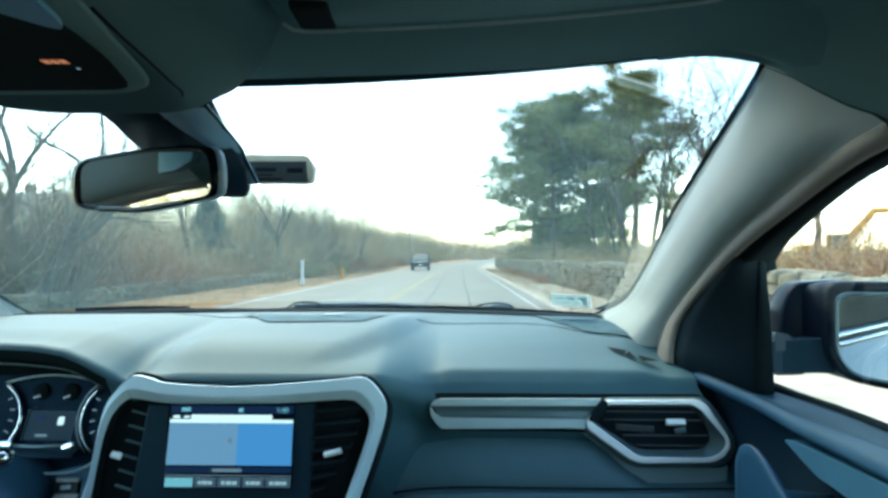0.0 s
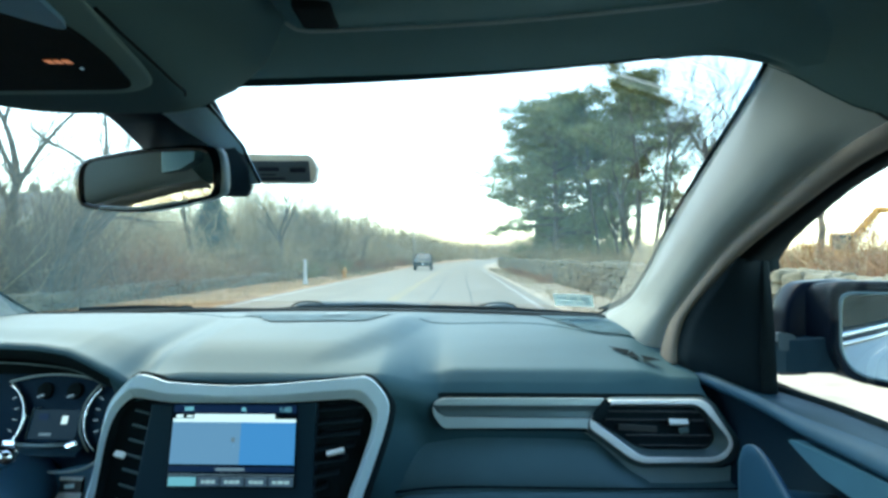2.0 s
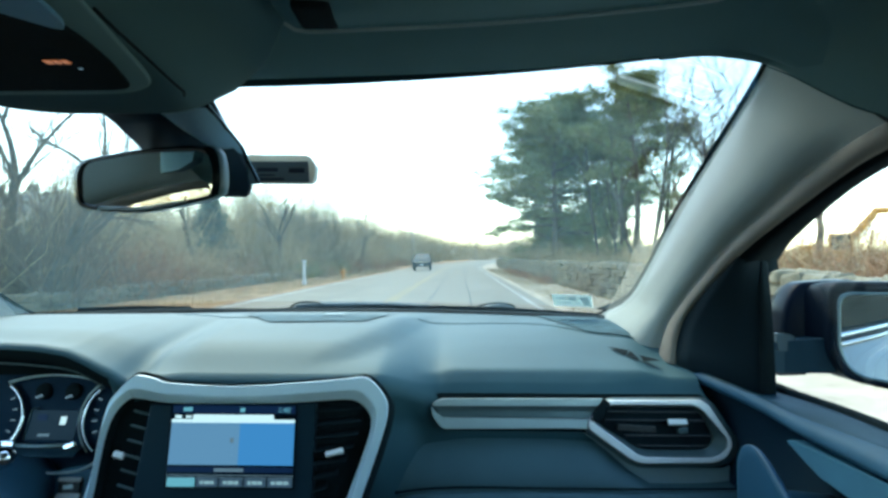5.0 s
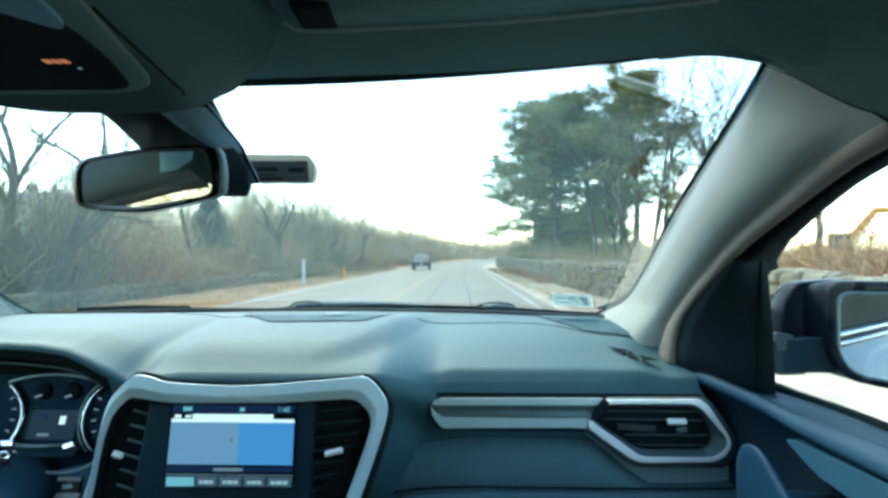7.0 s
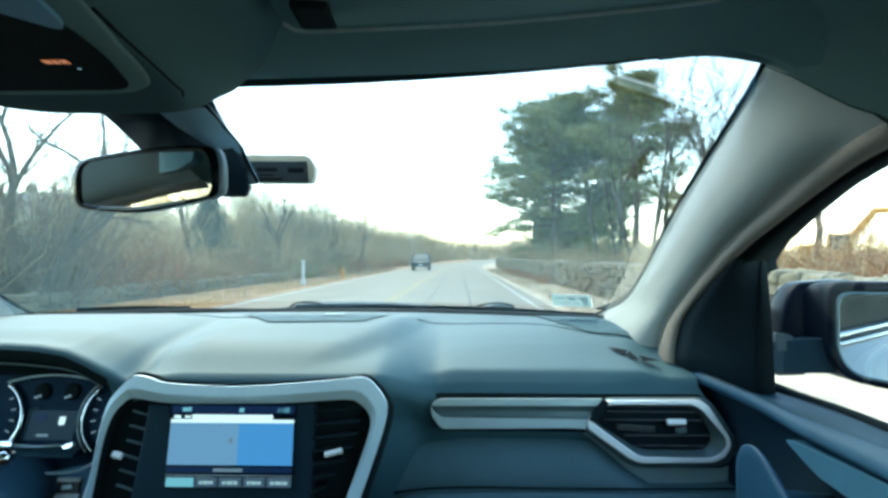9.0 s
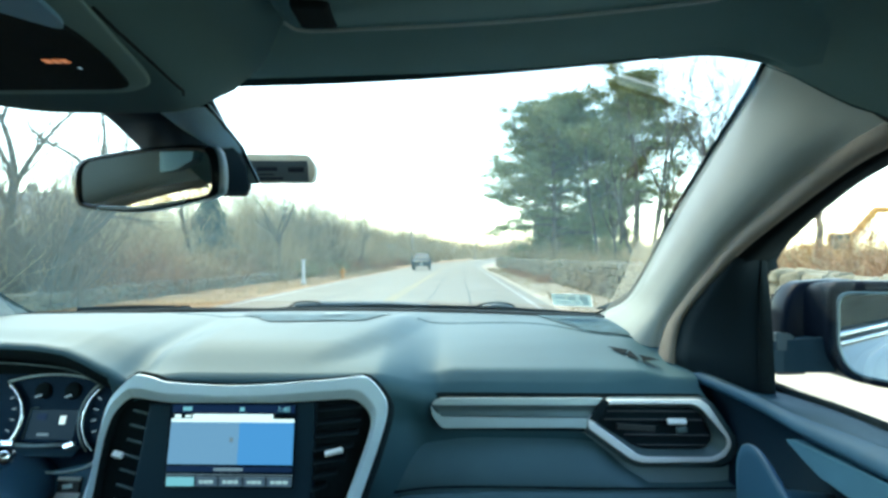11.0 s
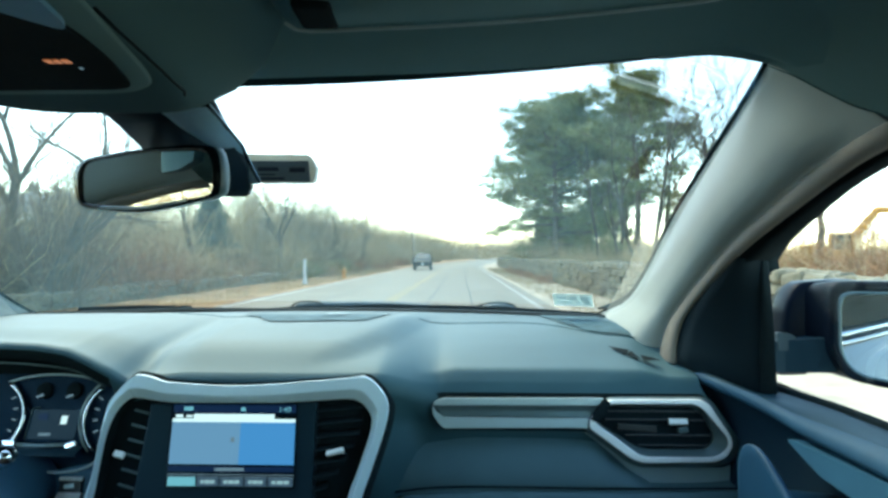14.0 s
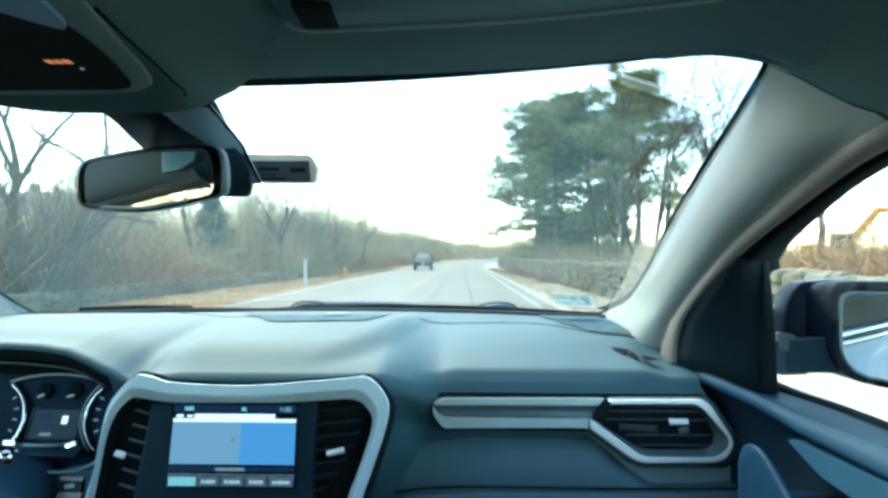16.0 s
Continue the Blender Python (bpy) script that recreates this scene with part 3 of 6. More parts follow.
for name, line, mat, label in (("lower_pad", [(-0.30, -0.013), (-0.197, -0.012), (0.0, -0.015), (0.040, -0.036), (0.085, -0.064), (0.105, -0.070), (0.215, -0.062), (0.232, -0.02)], LOWER_PAD_LIT, "padded lower dash panel"),
                               ("glove_box_lid", [(-0.30, -0.100), (-0.217, -0.086), (-0.105, -0.082), (0.054, -0.081), (0.200, -0.0785), (0.235, -0.077)], LOWER_PAD_LIT, "grey-blue glove box lid")):
    c = curve(line, 40)
    if name == "glove_box_lid":
        steps = [(1.0, 0.0, 0.004), (1.0, -0.0006, 0.010), (1.0, -0.004, 0.013), (0.7, -0.045, 0.017), (0.0, -0.25, -0.01)]
    else:
        steps = [(1.0, 0.006, -0.024), (1.0, 0.002, -0.014), (0.86, -0.016, -0.007), (0.62, -0.036, 0.001), (0.36, -0.058, 0.006), (0.16, -0.077, 0.008), (0.08, -0.092, 0.004)]
    sink = [0.006 * smooth_step(-p[0], 0.15, 0.26) if name == "lower_pad" else 0.0 for p in c]
    loft(name, [[TRIM @ Vector((p[0], p[1] * g + dv, h - k)) for p, k in zip(c, sink)] for g, dv, h in steps], mat, dashboard, label)
tube("lid_seam", [TRIM @ Vector((u, v + 0.0012, 0.0105)) for u, v in curve([(-0.267, -0.0865), (-0.2185, -0.0800), (-0.1464, -0.0776), (-0.0269, -0.0780), (0.0916, -0.0778), (0.218, -0.0760)], 30)], 0.0016, RUBBER, dashboard, "dark glove box gap")

# instrument cluster under its hood, and the steering column
DIALS = pose(-0.321, 0.916, 1.113, 75, 0, 0)
cluster = thing("instrument_cluster", (-0.32, 0.93, 1.03), "dark instrument cluster with chrome-ringed dials under a hood", "instrument cluster")
slab("cluster_face", DIALS, rounded([(-0.19, 0.085), (0.125, 0.085), (0.125, -0.080), (-0.19, -0.080)], 0.03), -0.012, CLUSTER_FACE, cluster, "navy-black dial face", back=0.03)


def arc_bar(name, m, cu, cv, r, a0, a1, thick, mat, parent, h=0.0, label=""):
    pts = [m @ Vector((cu + r * math.cos(radians(a)), cv + r * math.sin(radians(a)), h)) for a in np.linspace(a0, a1, 26)]
    tube(name, pts, thick, mat, parent, label, 6)


arc_bar("dial_ring", DIALS, -0.095, -0.003, 0.056, -60, 62, 0.0035, CHROME, cluster, -0.006, "chrome dial ring")
arc_bar("dial_ring", DIALS, 0.112, -0.004, 0.058, 128, 232, 0.0026, CHROME, cluster, -0.006, "chrome dial ring")
arc_bar("dial_ring", DIALS, 0.112, -0.004, 0.066, 128, 225, 0.0014, SATIN, cluster, -0.008)
arc_bar("hood_trim", DIALS, 0.004, -0.175, 0.236, 72, 108, 0.0020, SATIN, cluster, -0.004, "grey cluster trim line")
tube("display_edge", [DIALS @ Vector(p) for p in ((-0.034, -0.034, -0.008), (-0.029, 0.010, -0.008), (-0.018, 0.012, -0.008))], 0.0012, SATIN_DARK, cluster, "grey display edge")
flat("display", DIALS, -0.030, -0.034, 0.044, 0.009, -0.010, DIAL_GLOW, cluster, 0.1, "dim blue driver display")
flat("display_mark", DIALS, -0.018, -0.006, -0.004, 0.003, -0.008, SCREEN_NAVY, cluster)
flat("gear_mark", DIALS, 0.018, -0.012, 0.027, 0.000, -0.008, SCREEN_WHITE, cluster, 0.1, "pale lit gear mark")
flat("display_mark", DIALS, -0.014, -0.029, 0.004, -0.025, -0.008, SCREEN_STEEL, cluster)
for k, (u, v) in enumerate(((0.073, 0.026), (0.070, 0.010), (0.069, -0.006), (0.072, -0.022), (-0.062, 0.026), (-0.056, 0.010), (-0.056, -0.006), (-0.060, -0.022))):
    box("dial_tick", DIALS @ pose(u, v, -0.009, 0, 0, (-25, -8, 8, 25)[k % 4] * (1 if k < 4 else -1)), (0.007, 0.0022, 0.001), SCREEN_STEEL, cluster)
for u in (-0.016, 0.030):
    bm = bmesh.new()
    bmesh.ops.create_cone(bm, cap_ends=True, segments=24, radius1=0.013, radius2=0.011, depth=0.004, matrix=DIALS @ pose(u, 0.037, -0.008))
    part("small_gauge", bm, RUBBER, cluster, "small black gauge")
    box("gauge_needle", DIALS @ pose(u - 0.003, 0.029, -0.004, 0, 0, 20), (0.010, 0.003, 0.002), SCREEN_STEEL, cluster)
tube("hood_edge_line", curve([(-0.42, 0.842, 1.206), (-0.336, 0.845, 1.204), (-0.290, 0.846, 1.201), (-0.243, 0.847, 1.195), (-0.212, 0.848, 1.182), (-0.195, 0.850, 1.170)], 24), 0.0014, SATIN_DARK, cluster, "thin grey hood line")
tube("lower_trim_line", [DIALS @ Vector((u, v, 0.014)) for u, v in curve([(-0.03, -0.079), (0.007, -0.0785), (0.052, -0.078), (0.085, -0.069), (0.104, -0.046)], 20)], 0.0020, SATIN, cluster, "grey lower trim line")
loft("cluster_ledge", [[DIALS @ Vector((u, v, h)) for u in np.linspace(-0.10, 0.062, 12)] for v, h in ((-0.043, -0.010), (-0.046, 0.004), (-0.053, 0.016), (-0.057, 0.018), (-0.058, 0.012))], DASH_LOW, cluster, "grey-blue ledge under the dials")
tube("chrome_rail", [DIALS @ Vector(p) for p in ((-0.060, -0.041, -0.004), (-0.005, -0.043, -0.002), (0.046, -0.040, -0.004))], 0.0026, SATIN, cluster, "thin satin rail")
box("chrome_foot", DIALS @ pose(-0.049, -0.040, 0.0, 0, 0, 0), (0.022, 0.010, 0.008), CHROME, cluster, "bright chrome foot", bevel=0.003)
box("chrome_foot", DIALS @ pose(0.043, -0.042, 0.0, 0, 0, 20), (0.018, 0.008, 0.006), CHROME, cluster, "bright chrome foot", bevel=0.002)
column = thing("steering_column", (-0.36, 0.80, 0.95), "black steering column cover with a chrome-tipped stalk", "steering column")
bm = bmesh.new()
bmesh.ops.create_uvsphere(bm, u_segments=24, v_segments=14, radius=1.0, matrix=pose(-0.365, 0.86, 1.010, 15, 0, 0) @ Matrix.Diagonal((0.082, 0.10, 0.055, 1)))
part("column_cover", bm, COLUMN, column, smooth=True)
tube("stalk", [(-0.36, 0.85, 1.050), (-0.315, 0.825, 1.078)], 0.006, BLACK, column)
tube("stalk_tip", [(-0.326, 0.822, 1.074), (-0.310, 0.820, 1.083), (-0.302, 0.819, 1.088)], [0.011, 0.013, 0.008], CHROME, column, "bright chrome stalk tip")
switch = slab("switch_panel", DIALS, rounded([(0.020, -0.078), (0.112, -0.060), (0.100, -0.16), (0.010, -0.16)], 0.01), 0.004, COLUMN, dashboard, "dark navy switch panel", back=0.03)
box("switch", DIALS @ pose(0.057, -0.100, 0.006), (0.033, 0.026, 0.006), BLACK, switch, "black rocker switch", bevel=0.002)
box("switch_edge", DIALS @ pose(0.058, -0.0875, 0.010, -40, 0, 0), (0.033, 0.005, 0.003), WHITE_PLASTIC, switch, "silver switch edge")
box("switch_edge", DIALS @ pose(0.059, -0.1105, 0.012, -40, 0, 0), (0.034, 0.009, 0.003), WHITE_PLASTIC, switch, "silver switch edge")
box("switch_mark", DIALS @ pose(0.056, -0.0975, 0.009, 0, 0, 8), (0.014, 0.006, 0.003), SATIN, switch)


# ---- windscreen, pillars, roof lining ----
def header_y(x):
    return 0.69 - 0.36 * x * x


base = [(x, far_y(x) + 0.004, 1.238) for x in np.linspace(-0.62, 0.62, 24)]
head = [(x, header_y(x) + 0.012, 1.546) for x in np.linspace(-0.60, 0.60, 24)]
screen_glass = loft("window_1", [[np.array(a) * (1 - s) + np.array(b) * s + np.array((0, 0.10, 0.05)) * s * (1 - s) for a, b in zip(base, head)] for s in np.linspace(0, 1, 9)], GLASS)
tagged(screen_glass, "clear laminated windscreen of the car", "window", kind="structure")

WS_EDGE = [(0.586, 0.580, 1.543), (0.592, 0.606, 1.532), (0.608, 0.697, 1.513), (0.621, 0.798, 1.487), (0.624, 0.959, 1.415), (0.623, 1.070, 1.345), (0.612, 1.170, 1.276), (0.592, 1.220, 1.251), (0.562, 1.255, 1.232)]
SEAL_EDGE = [(0.643, 0.482, 1.440), (0.643, 0.508, 1.4385), (0.6487, 0.569, 1.429), (0.6565, 0.680, 1.3995), (0.6527, 0.810, 1.3509), (0.6389, 0.931, 1.2757), (0.630, 0.961, 1.237), (0.624, 0.962, 1.188)]
DOOR_EDGE = [(0.664, 0.480, 1.447), (0.670, 0.549, 1.433), (0.675, 0.630, 1.414), (0.687, 0.751, 1.374), (0.703, 0.832, 1.345), (0.706, 0.836, 1.330)]


def mirrored(pts, side):
    return [np.array((p[0] * (1 if side > 0 else 0.065 * smooth_step(p[1], 1.0, 1.15) - 0.97), p[1], p[2] - (0 if side > 0 else 0.019 * smooth_step(p[1], 0.98, 1.15) * (1 - 0.6 * smooth_step(p[1], 1.215, 1.26))))) for p in pts]


for side, where in ((1, "passenger"), (-1, "driver")):
    a, b = curve(mirrored(WS_EDGE, side), 30), curve(mirrored(SEAL_EDGE, side), 30)
    inward = np.array((-0.75 * side, -0.6, -0.15))
    sections = [a + np.array((0.03 * side, 0.03, 0.0)), a]
    swell = np.array([smooth_step(k / 29, 0.04, 0.20) + 1.3 * smooth_step(k / 29, 0.82, 1.0) for k in range(30)])[:, None]
    for s, h in ((0.08, 0.004), (0.25, 0.0105), (0.45, 0.0165), (0.62, 0.018), (0.72, 0.013), (0.79, 0.004), (0.83, -0.003), (0.86, 0.0)):
        sections.append(a * (1 - s) + b * s + inward * h * swell)
    pillar = loft("pillar_" + where, sections, PILLAR)
    tagged(pillar, "pale grey fabric-covered windscreen pillar trim", "pillar trim", kind="structure")
    loft("seal_lip", [a * 0.17 + b * 0.83 - inward * 0.002, a * 0.13 + b * 0.87 + inward * 0.006, a * 0.04 + b * 0.96 + inward * 0.007, b + inward * 0.002, b - inward * 0.01], BEIGE, pillar, "beige edge lip")
    loft("glass_edge", [a - inward * 0.002, a + inward * 0.002 + np.array((-0.001 * side, 0.002, 0)), a + np.array((-0.003 * side, 0.006, 0.002))], RUBBER, pillar, "black glass edge")
    d = curve(mirrored(DOOR_EDGE, side), 30)
    upper = curve(mirrored(SEAL_EDGE[:6], side), 30)
    frame_ = loft("door_frame_" + where, [upper * 1.2 - d * 0.2 - inward * 0.008, upper * 0.7 + d * 0.3 - inward * 0.004, upper * 0.55 + d * 0.45 + inward * 0.004, upper * 0.3 + d * 0.7 - inward * 0.004, d, d - inward * 0.03], RUBBER)
    tagged(frame_, "black rubber-sealed upper door frame", "door frame", kind="structure")
    front = curve(mirrored([(0.6527, 0.810, 1.3509), (0.6389, 0.931, 1.2757), (0.632, 0.961, 1.237), (0.628, 0.965, 1.188), (0.66, 1.0, 1.12)], side), 24)
    back = curve(mirrored([(0.702, 0.832, 1.346), (0.714, 0.846, 1.290), (0.725, 0.860, 1.220), (0.734, 0.875, 1.165), (0.735, 0.88, 1.12)], side), 24)
    sail = loft("sail_panel", [front - inward * 0.01, front, front * 0.8 + back * 0.2 + inward * 0.01, front * 0.45 + back * 0.55 + inward * 0.006, front * 0.12 + back * 0.88 + inward * 0.004, back, back + np.array((0.004 * side, 0.03, 0))], SAIL)
    loft("window_channel", [front * 0.13 + back * 0.87 + inward * 0.0070, front * 0.10 + back * 0.90 + inward * 0.0085, front * 0.05 + back * 0.95 + inward * 0.0070, back + inward * 0.002], RUBBER, sail, "black rubber window channel")
    tagged(sail, "black plastic triangle cover ahead of the side window", "cover", kind="structure")

# roof lining with the header over the windscreen
rows = []
for x in np.concatenate([np.linspace(-0.70, -0.56, 8), np.linspace(-0.54, 0.54, 50), np.linspace(0.56, 0.70, 12)]):
    drop = smooth_step(abs(x), 0.52, 0.70)
    hy = header_y(x)
    z = 1.5440 + 0.0055 * (1 - smooth_step(abs(x), 0.14, 0.42)) - 0.080 * smooth_step(abs(x), 0.535, 0.70)
    col = [(x, hy + 0.035, z + 0.02), (x, hy + 0.006, z + 0.003), (x, hy, z), (x, hy - 0.020 + 0.014 * smooth_step(abs(x), 0.0, 0.35), z - 0.001), (x, hy - 0.06, z + 0.006), (x, hy - 0.11, z + 0.020), (x, hy - 0.16, z + 0.034),
           (x, hy - 0.26, z + 0.048 - 0.03 * drop), (x, 0.15, 1.595 - 0.12 * drop), (x, -0.6, 1.61 - 0.13 * drop), (x, -1.4, 1.60 - 0.13 * drop), (x, -2.3, 1.50 - 0.10 * drop)]
    rows.append(np.vstack([curve(col[:8], 40), curve(col[7:], 14)[1:]]))
ceiling = loft("ceiling", rows, CLOTH)
tagged(ceiling, "dark grey cloth roof lining of the car", "roof lining", kind="structure")
rows = []
for dy, dz, thin in ((-0.004, 0.012, 0), (0.0015, 0.002, 1), (0.003, 0.0003, 1), (0.006, 0.002, 1), (0.03, 0.016, 0)):
    row = []
    for x in np.linspace(-0.525, 0.525, 56):
        g = 1 - thin * smooth_step(abs(x), 0.38, 0.54)
        row.append((x, header_y(x) + dy * g, 1.5416 + dz * g - 0.080 * smooth_step(abs(x), 0.535, 0.70)))
    rows.append(row)
band = loft("trim_header", rows, BAND)
tagged(band, "black glass band over the windscreen", "glass band", kind="structure")
# the lining's corner over the top of each pillar
CORNER = [[(0.49, 0.604, 1.5405), (0.535, 0.588, 1.5385), (0.585, 0.584, 1.529), (0.596, 0.563, 1.5125), (0.608, 0.538, 1.4915), (0.620, 0.519, 1.475), (0.633, 0.503, 1.4635), (0.643, 0.482, 1.446)],
          [(0.485, 0.585, 1.549), (0.530, 0.570, 1.547), (0.578, 0.570, 1.541), (0.597, 0.548, 1.525), (0.609, 0.525, 1.508), (0.620, 0.503, 1.494), (0.629, 0.482, 1.482), (0.637, 0.455, 1.466)],
          [(0.46, 0.535, 1.572), (0.505, 0.520, 1.566), (0.550, 0.508, 1.560), (0.570, 0.480, 1.549), (0.585, 0.455, 1.538), (0.597, 0.432, 1.528), (0.608, 0.410, 1.518), (0.618, 0.380, 1.505)],
          [(0.40, 0.44, 1.600), (0.440, 0.430, 1.592), (0.490, 0.400, 1.588), (0.520, 0.370, 1.578), (0.540, 0.340, 1.570), (0.555, 0.310, 1.562), (0.570, 0.280, 1.552), (0.580, 0.240, 1.540)]]
for side, where in ((1, "passenger"), (-1, "driver")):
    corner = loft("lining_corner_" + where, [curve([(x * side, y, z) for x, y, z in row], 24) for row in CORNER], CLOTH)
    tagged(corner, "dark cloth lining over the pillar's top", "roof lining", kind="structure")
# seam where the roof lining meets the pillar trim: a dark tube for its shadow line
tube("trim_seam", [(0.585, 0.588, 1.529), (0.596, 0.563, 1.5120), (0.608, 0.538, 1.4910), (0.620, 0.519, 1.4745), (0.633, 0.503, 1.4630)], 0.0007, CLOTH_DARK)
tagged(bpy.data.objects["trim_seam"], "seam between roof lining and pillar, its shadow line as a dark tube", "seam", kind="structure")

visor = thing("sun_visor", (0.33, 0.42, 1.55), "grey cloth sun visor folded up against the roof", "sun visor")
top = [(0.150, 0.537), (0.21, 0.535), (0.34, 0.523), (0.49, 0.494), (0.515, 0.478), (0.52, 0.45), (0.50, 0.33), (0.17, 0.36), (0.145, 0.50)]
loop = curve(top + [top[0]], 60)[:-1]
mid = loop.mean(axis=0)
loft("visor_board", [[(*(mid + (p - mid) * g), z + 0.10 * (0.5 - p[1])) for p in loop] for g, z in ((0.94, 1.570), (1.0, 1.564), (1.0, 1.558), (0.96, 1.554), (0.5, 1.554))], CLOTH, visor, closed=True, caps=True)
tube("visor_edge", curve([(0.148, 0.528, 1.551), (0.16, 0.541, 1.549), (0.21, 0.539, 1.549), (0.34, 0.527, 1.550), (0.49, 0.498, 1.553), (0.515, 0.478, 1.555)], 30), 0.0017, material("pale_visor_piping", (0.36, 0.47, 0.48), 0.8, vary=0.08, scale=9, fine=600, bump=0.1), visor, "paler stitched edge")
box("visor_hook", pose(0.178, 0.512, 1.554, 0, 0, 2), (0.032, 0.050, 0.012), RUBBER, visor, "black visor hook recess", bevel=0.004)

driver_visor = thing("sun_visor", (-0.36, 0.575, 1.54), "grey cloth sun visor folded down on the driver's side", "sun visor")
slab("visor_board", pose(-0.35, 0.572, 1.500, 97, 0, 0), rounded([(-0.19, 0.042), (0.20, 0.042), (0.21, 0.0), (0.20, -0.040), (0.05, -0.043), (-0.17, -0.034)], 0.012), 0.006, CLOTH_DARK, driver_visor, bevel=0.003, back=0.006)
tube("visor_arm", [(-0.53, 0.585, 1.545), (-0.50, 0.573, 1.540), (-0.40, 0.573, 1.538)], 0.004, BLACK, driver_visor, "dark visor arm")

# overhead console
console = thing("overhead_console", (0.0, 0.40, 1.47), "dark overhead console with a black switch panel", "overhead console")


def console_loop(half_front, half_back, y0, y1, z, n=48):
    out = []
    for k in range(n):
        a = 2 * math.pi * k / n
        c, s = math.cos(a), math.sin(a)
        u = math.copysign(abs(c) ** 0.42, c)
        v = math.copysign(abs(s) ** 0.42, s)
        y = (y0 + y1) / 2 + v * (y1 - y0) / 2
        half = half_back + (half_front - half_back) * smooth_step(y, y0, y1)
        out.append((u * half, y, z))
    return out


loft("console_body", [console_loop(0.20, 0.26, -0.02, 0.72, 1.600), console_loop(0.135, 0.185, 0.02, 0.70, 1.572), console_loop(0.106, 0.154, 0.05, 0.68, 1.550), console_loop(0.094, 0.142, 0.08, 0.64, 1.52), console_loop(0.090, 0.136, 0.10, 0.565, 1.486), console_loop(0.088, 0.130, 0.11, 0.535, 1.476),
                      console_loop(0.084, 0.124, 0.12, 0.515, 1.472), console_loop(0.07, 0.10, 0.15, 0.49, 1.472)], CLOTH_DARK, console, "dark cloth-covered housing", closed=True, caps=True)
loft("console_seam", [console_loop(0.096, 0.150, 0.118, 0.448, 1.471), console_loop(0.094, 0.148, 0.12, 0.445, 1.469), console_loop(0.06, 0.09, 0.16, 0.43, 1.4685)], CLOTH, console, "grey plastic console plate", closed=True, caps=True)
tube("cover_seam", [(0.119, 0.300, 1.4726), (0.1140, 0.330, 1.4722), (0.1075, 0.375, 1.4719), (0.0990, 0.425, 1.4721), (0.0950, 0.452, 1.4726), (0.0890, 0.466, 1.4729)], 0.0010, RUBBER, console, "dark cover seam")
CEIL = pose(0, 0, 1.4685, 180, 0, 0)
panel = slab("switch_panel", CEIL, rounded([(-0.10, -0.20), (0.10, -0.20), (0.098, -0.32), (0.090, -0.365), (0.072, -0.425), (-0.072, -0.425), (-0.10, -0.36)], 0.015), 0.002, RUBBER, console, "black switch panel", bevel=0.001)
for u, w in ((0.0885, 0.0042), (0.0942, 0.0030), (0.0988, 0.0042)):
    flat("airbag_lamp", CEIL, u, -0.365, u + w, -0.358, 0.0025, AMBER, console, 0.1, "amber lit status words")
flat("switch_mark", CEIL, 0.0645, -0.3765, 0.0662, -0.374, 0.0025, SCREEN_STEEL, console)
# the lens is black; its blue colour stands for a reflection on it
slab("lamp_lens", CEIL @ pose(0, 0, 0.0, 0, 0, 0), rounded([(0.02, -0.20), (0.118, -0.20), (0.110, -0.270), (0.103, -0.300), (0.097, -0.312), (0.088, -0.298), (0.078, -0.280), (0.02, -0.270)], 0.006), 0.0028, material("lens_blue_reflection", (0.15, 0.34, 0.50), 0.5, vary=0.08, bump=0.0, spec=0.1), console, "map lamp lens with a blue reflection put into its colour", bevel=0.0008)

# rear-view mirror, sensor housing and toll tag
rear = thing("rear_view_mirror", (-0.03, 0.66, 1.40), "black-framed rear-view mirror on the windscreen", "mirror")
FACE = pose(-0.032, 0.650, 1.431, 93.3, 0, -29)
rim = curve([(-0.1419, 0.0051), (-0.1384, 0.0195), (-0.1188, 0.0312), (-0.0629, 0.0343), (-0.0114, 0.0348), (0.0453, 0.0332), (0.0871, 0.0305), (0.1018, 0.0253), (0.1071, 0.0161), (0.1086, -0.0016), (0.1054, -0.0168), (0.096, -0.0224), (0.0324, -0.0293), (-0.0207, -0.0326), (-0.0781, -0.0292), (-0.1228, -0.0236), (-0.1363, -0.0151), (-0.1419, 0.0051)], 70)[:-1]
pane_edge = curve([(-0.1219, 0.0039), (-0.1197, 0.0182), (-0.1053, 0.0276), (-0.0579, 0.0295), (-0.0019, 0.0297), (0.0449, 0.0269), (0.0867, 0.0233), (0.0965, 0.0186), (0.1002, 0.010), (0.1008, -0.0094), (0.0971, -0.0175), (0.0877, -0.0204), (0.0327, -0.024), (-0.0153, -0.0261), (-0.0776, -0.0229), (-0.1143, -0.0181), (-0.1219, -0.0112), (-0.1219, 0.0039)], 70)[:-1]
centre = rim.mean(axis=0)
loft("mirror_case", [in_plane(FACE, centre + (rim - centre) * g, h) for g, h in ((0.99, -0.001), (1.0, -0.003), (1.006, -0.007), (0.99, -0.014), (0.92, -0.022), (0.6, -0.030))], material("mirror_shell_blue_grey", (0.13, 0.22, 0.27), 0.4, vary=0.08, scale=10, fine=500, bump=0.03, spec=0.5), rear, "blue-grey plastic shell", closed=True, caps=True)
loft("mirror_rim", [in_plane(FACE, rim, -0.003), in_plane(FACE, centre + (rim - centre) * 0.985, 0.002), in_plane(FACE, centre + (pane_edge - centre) * 1.03, 0.0035), in_plane(FACE, pane_edge, 0.0005)], GLOSS_BLACK, rear, "gloss black rim", closed=True)
slab("mirror_glass", FACE, [tuple(centre + (p - centre) * 1.005) for p in pane_edge], 0.0012, MIRROR, rear, "silvered mirror glass", back=-0.0002)
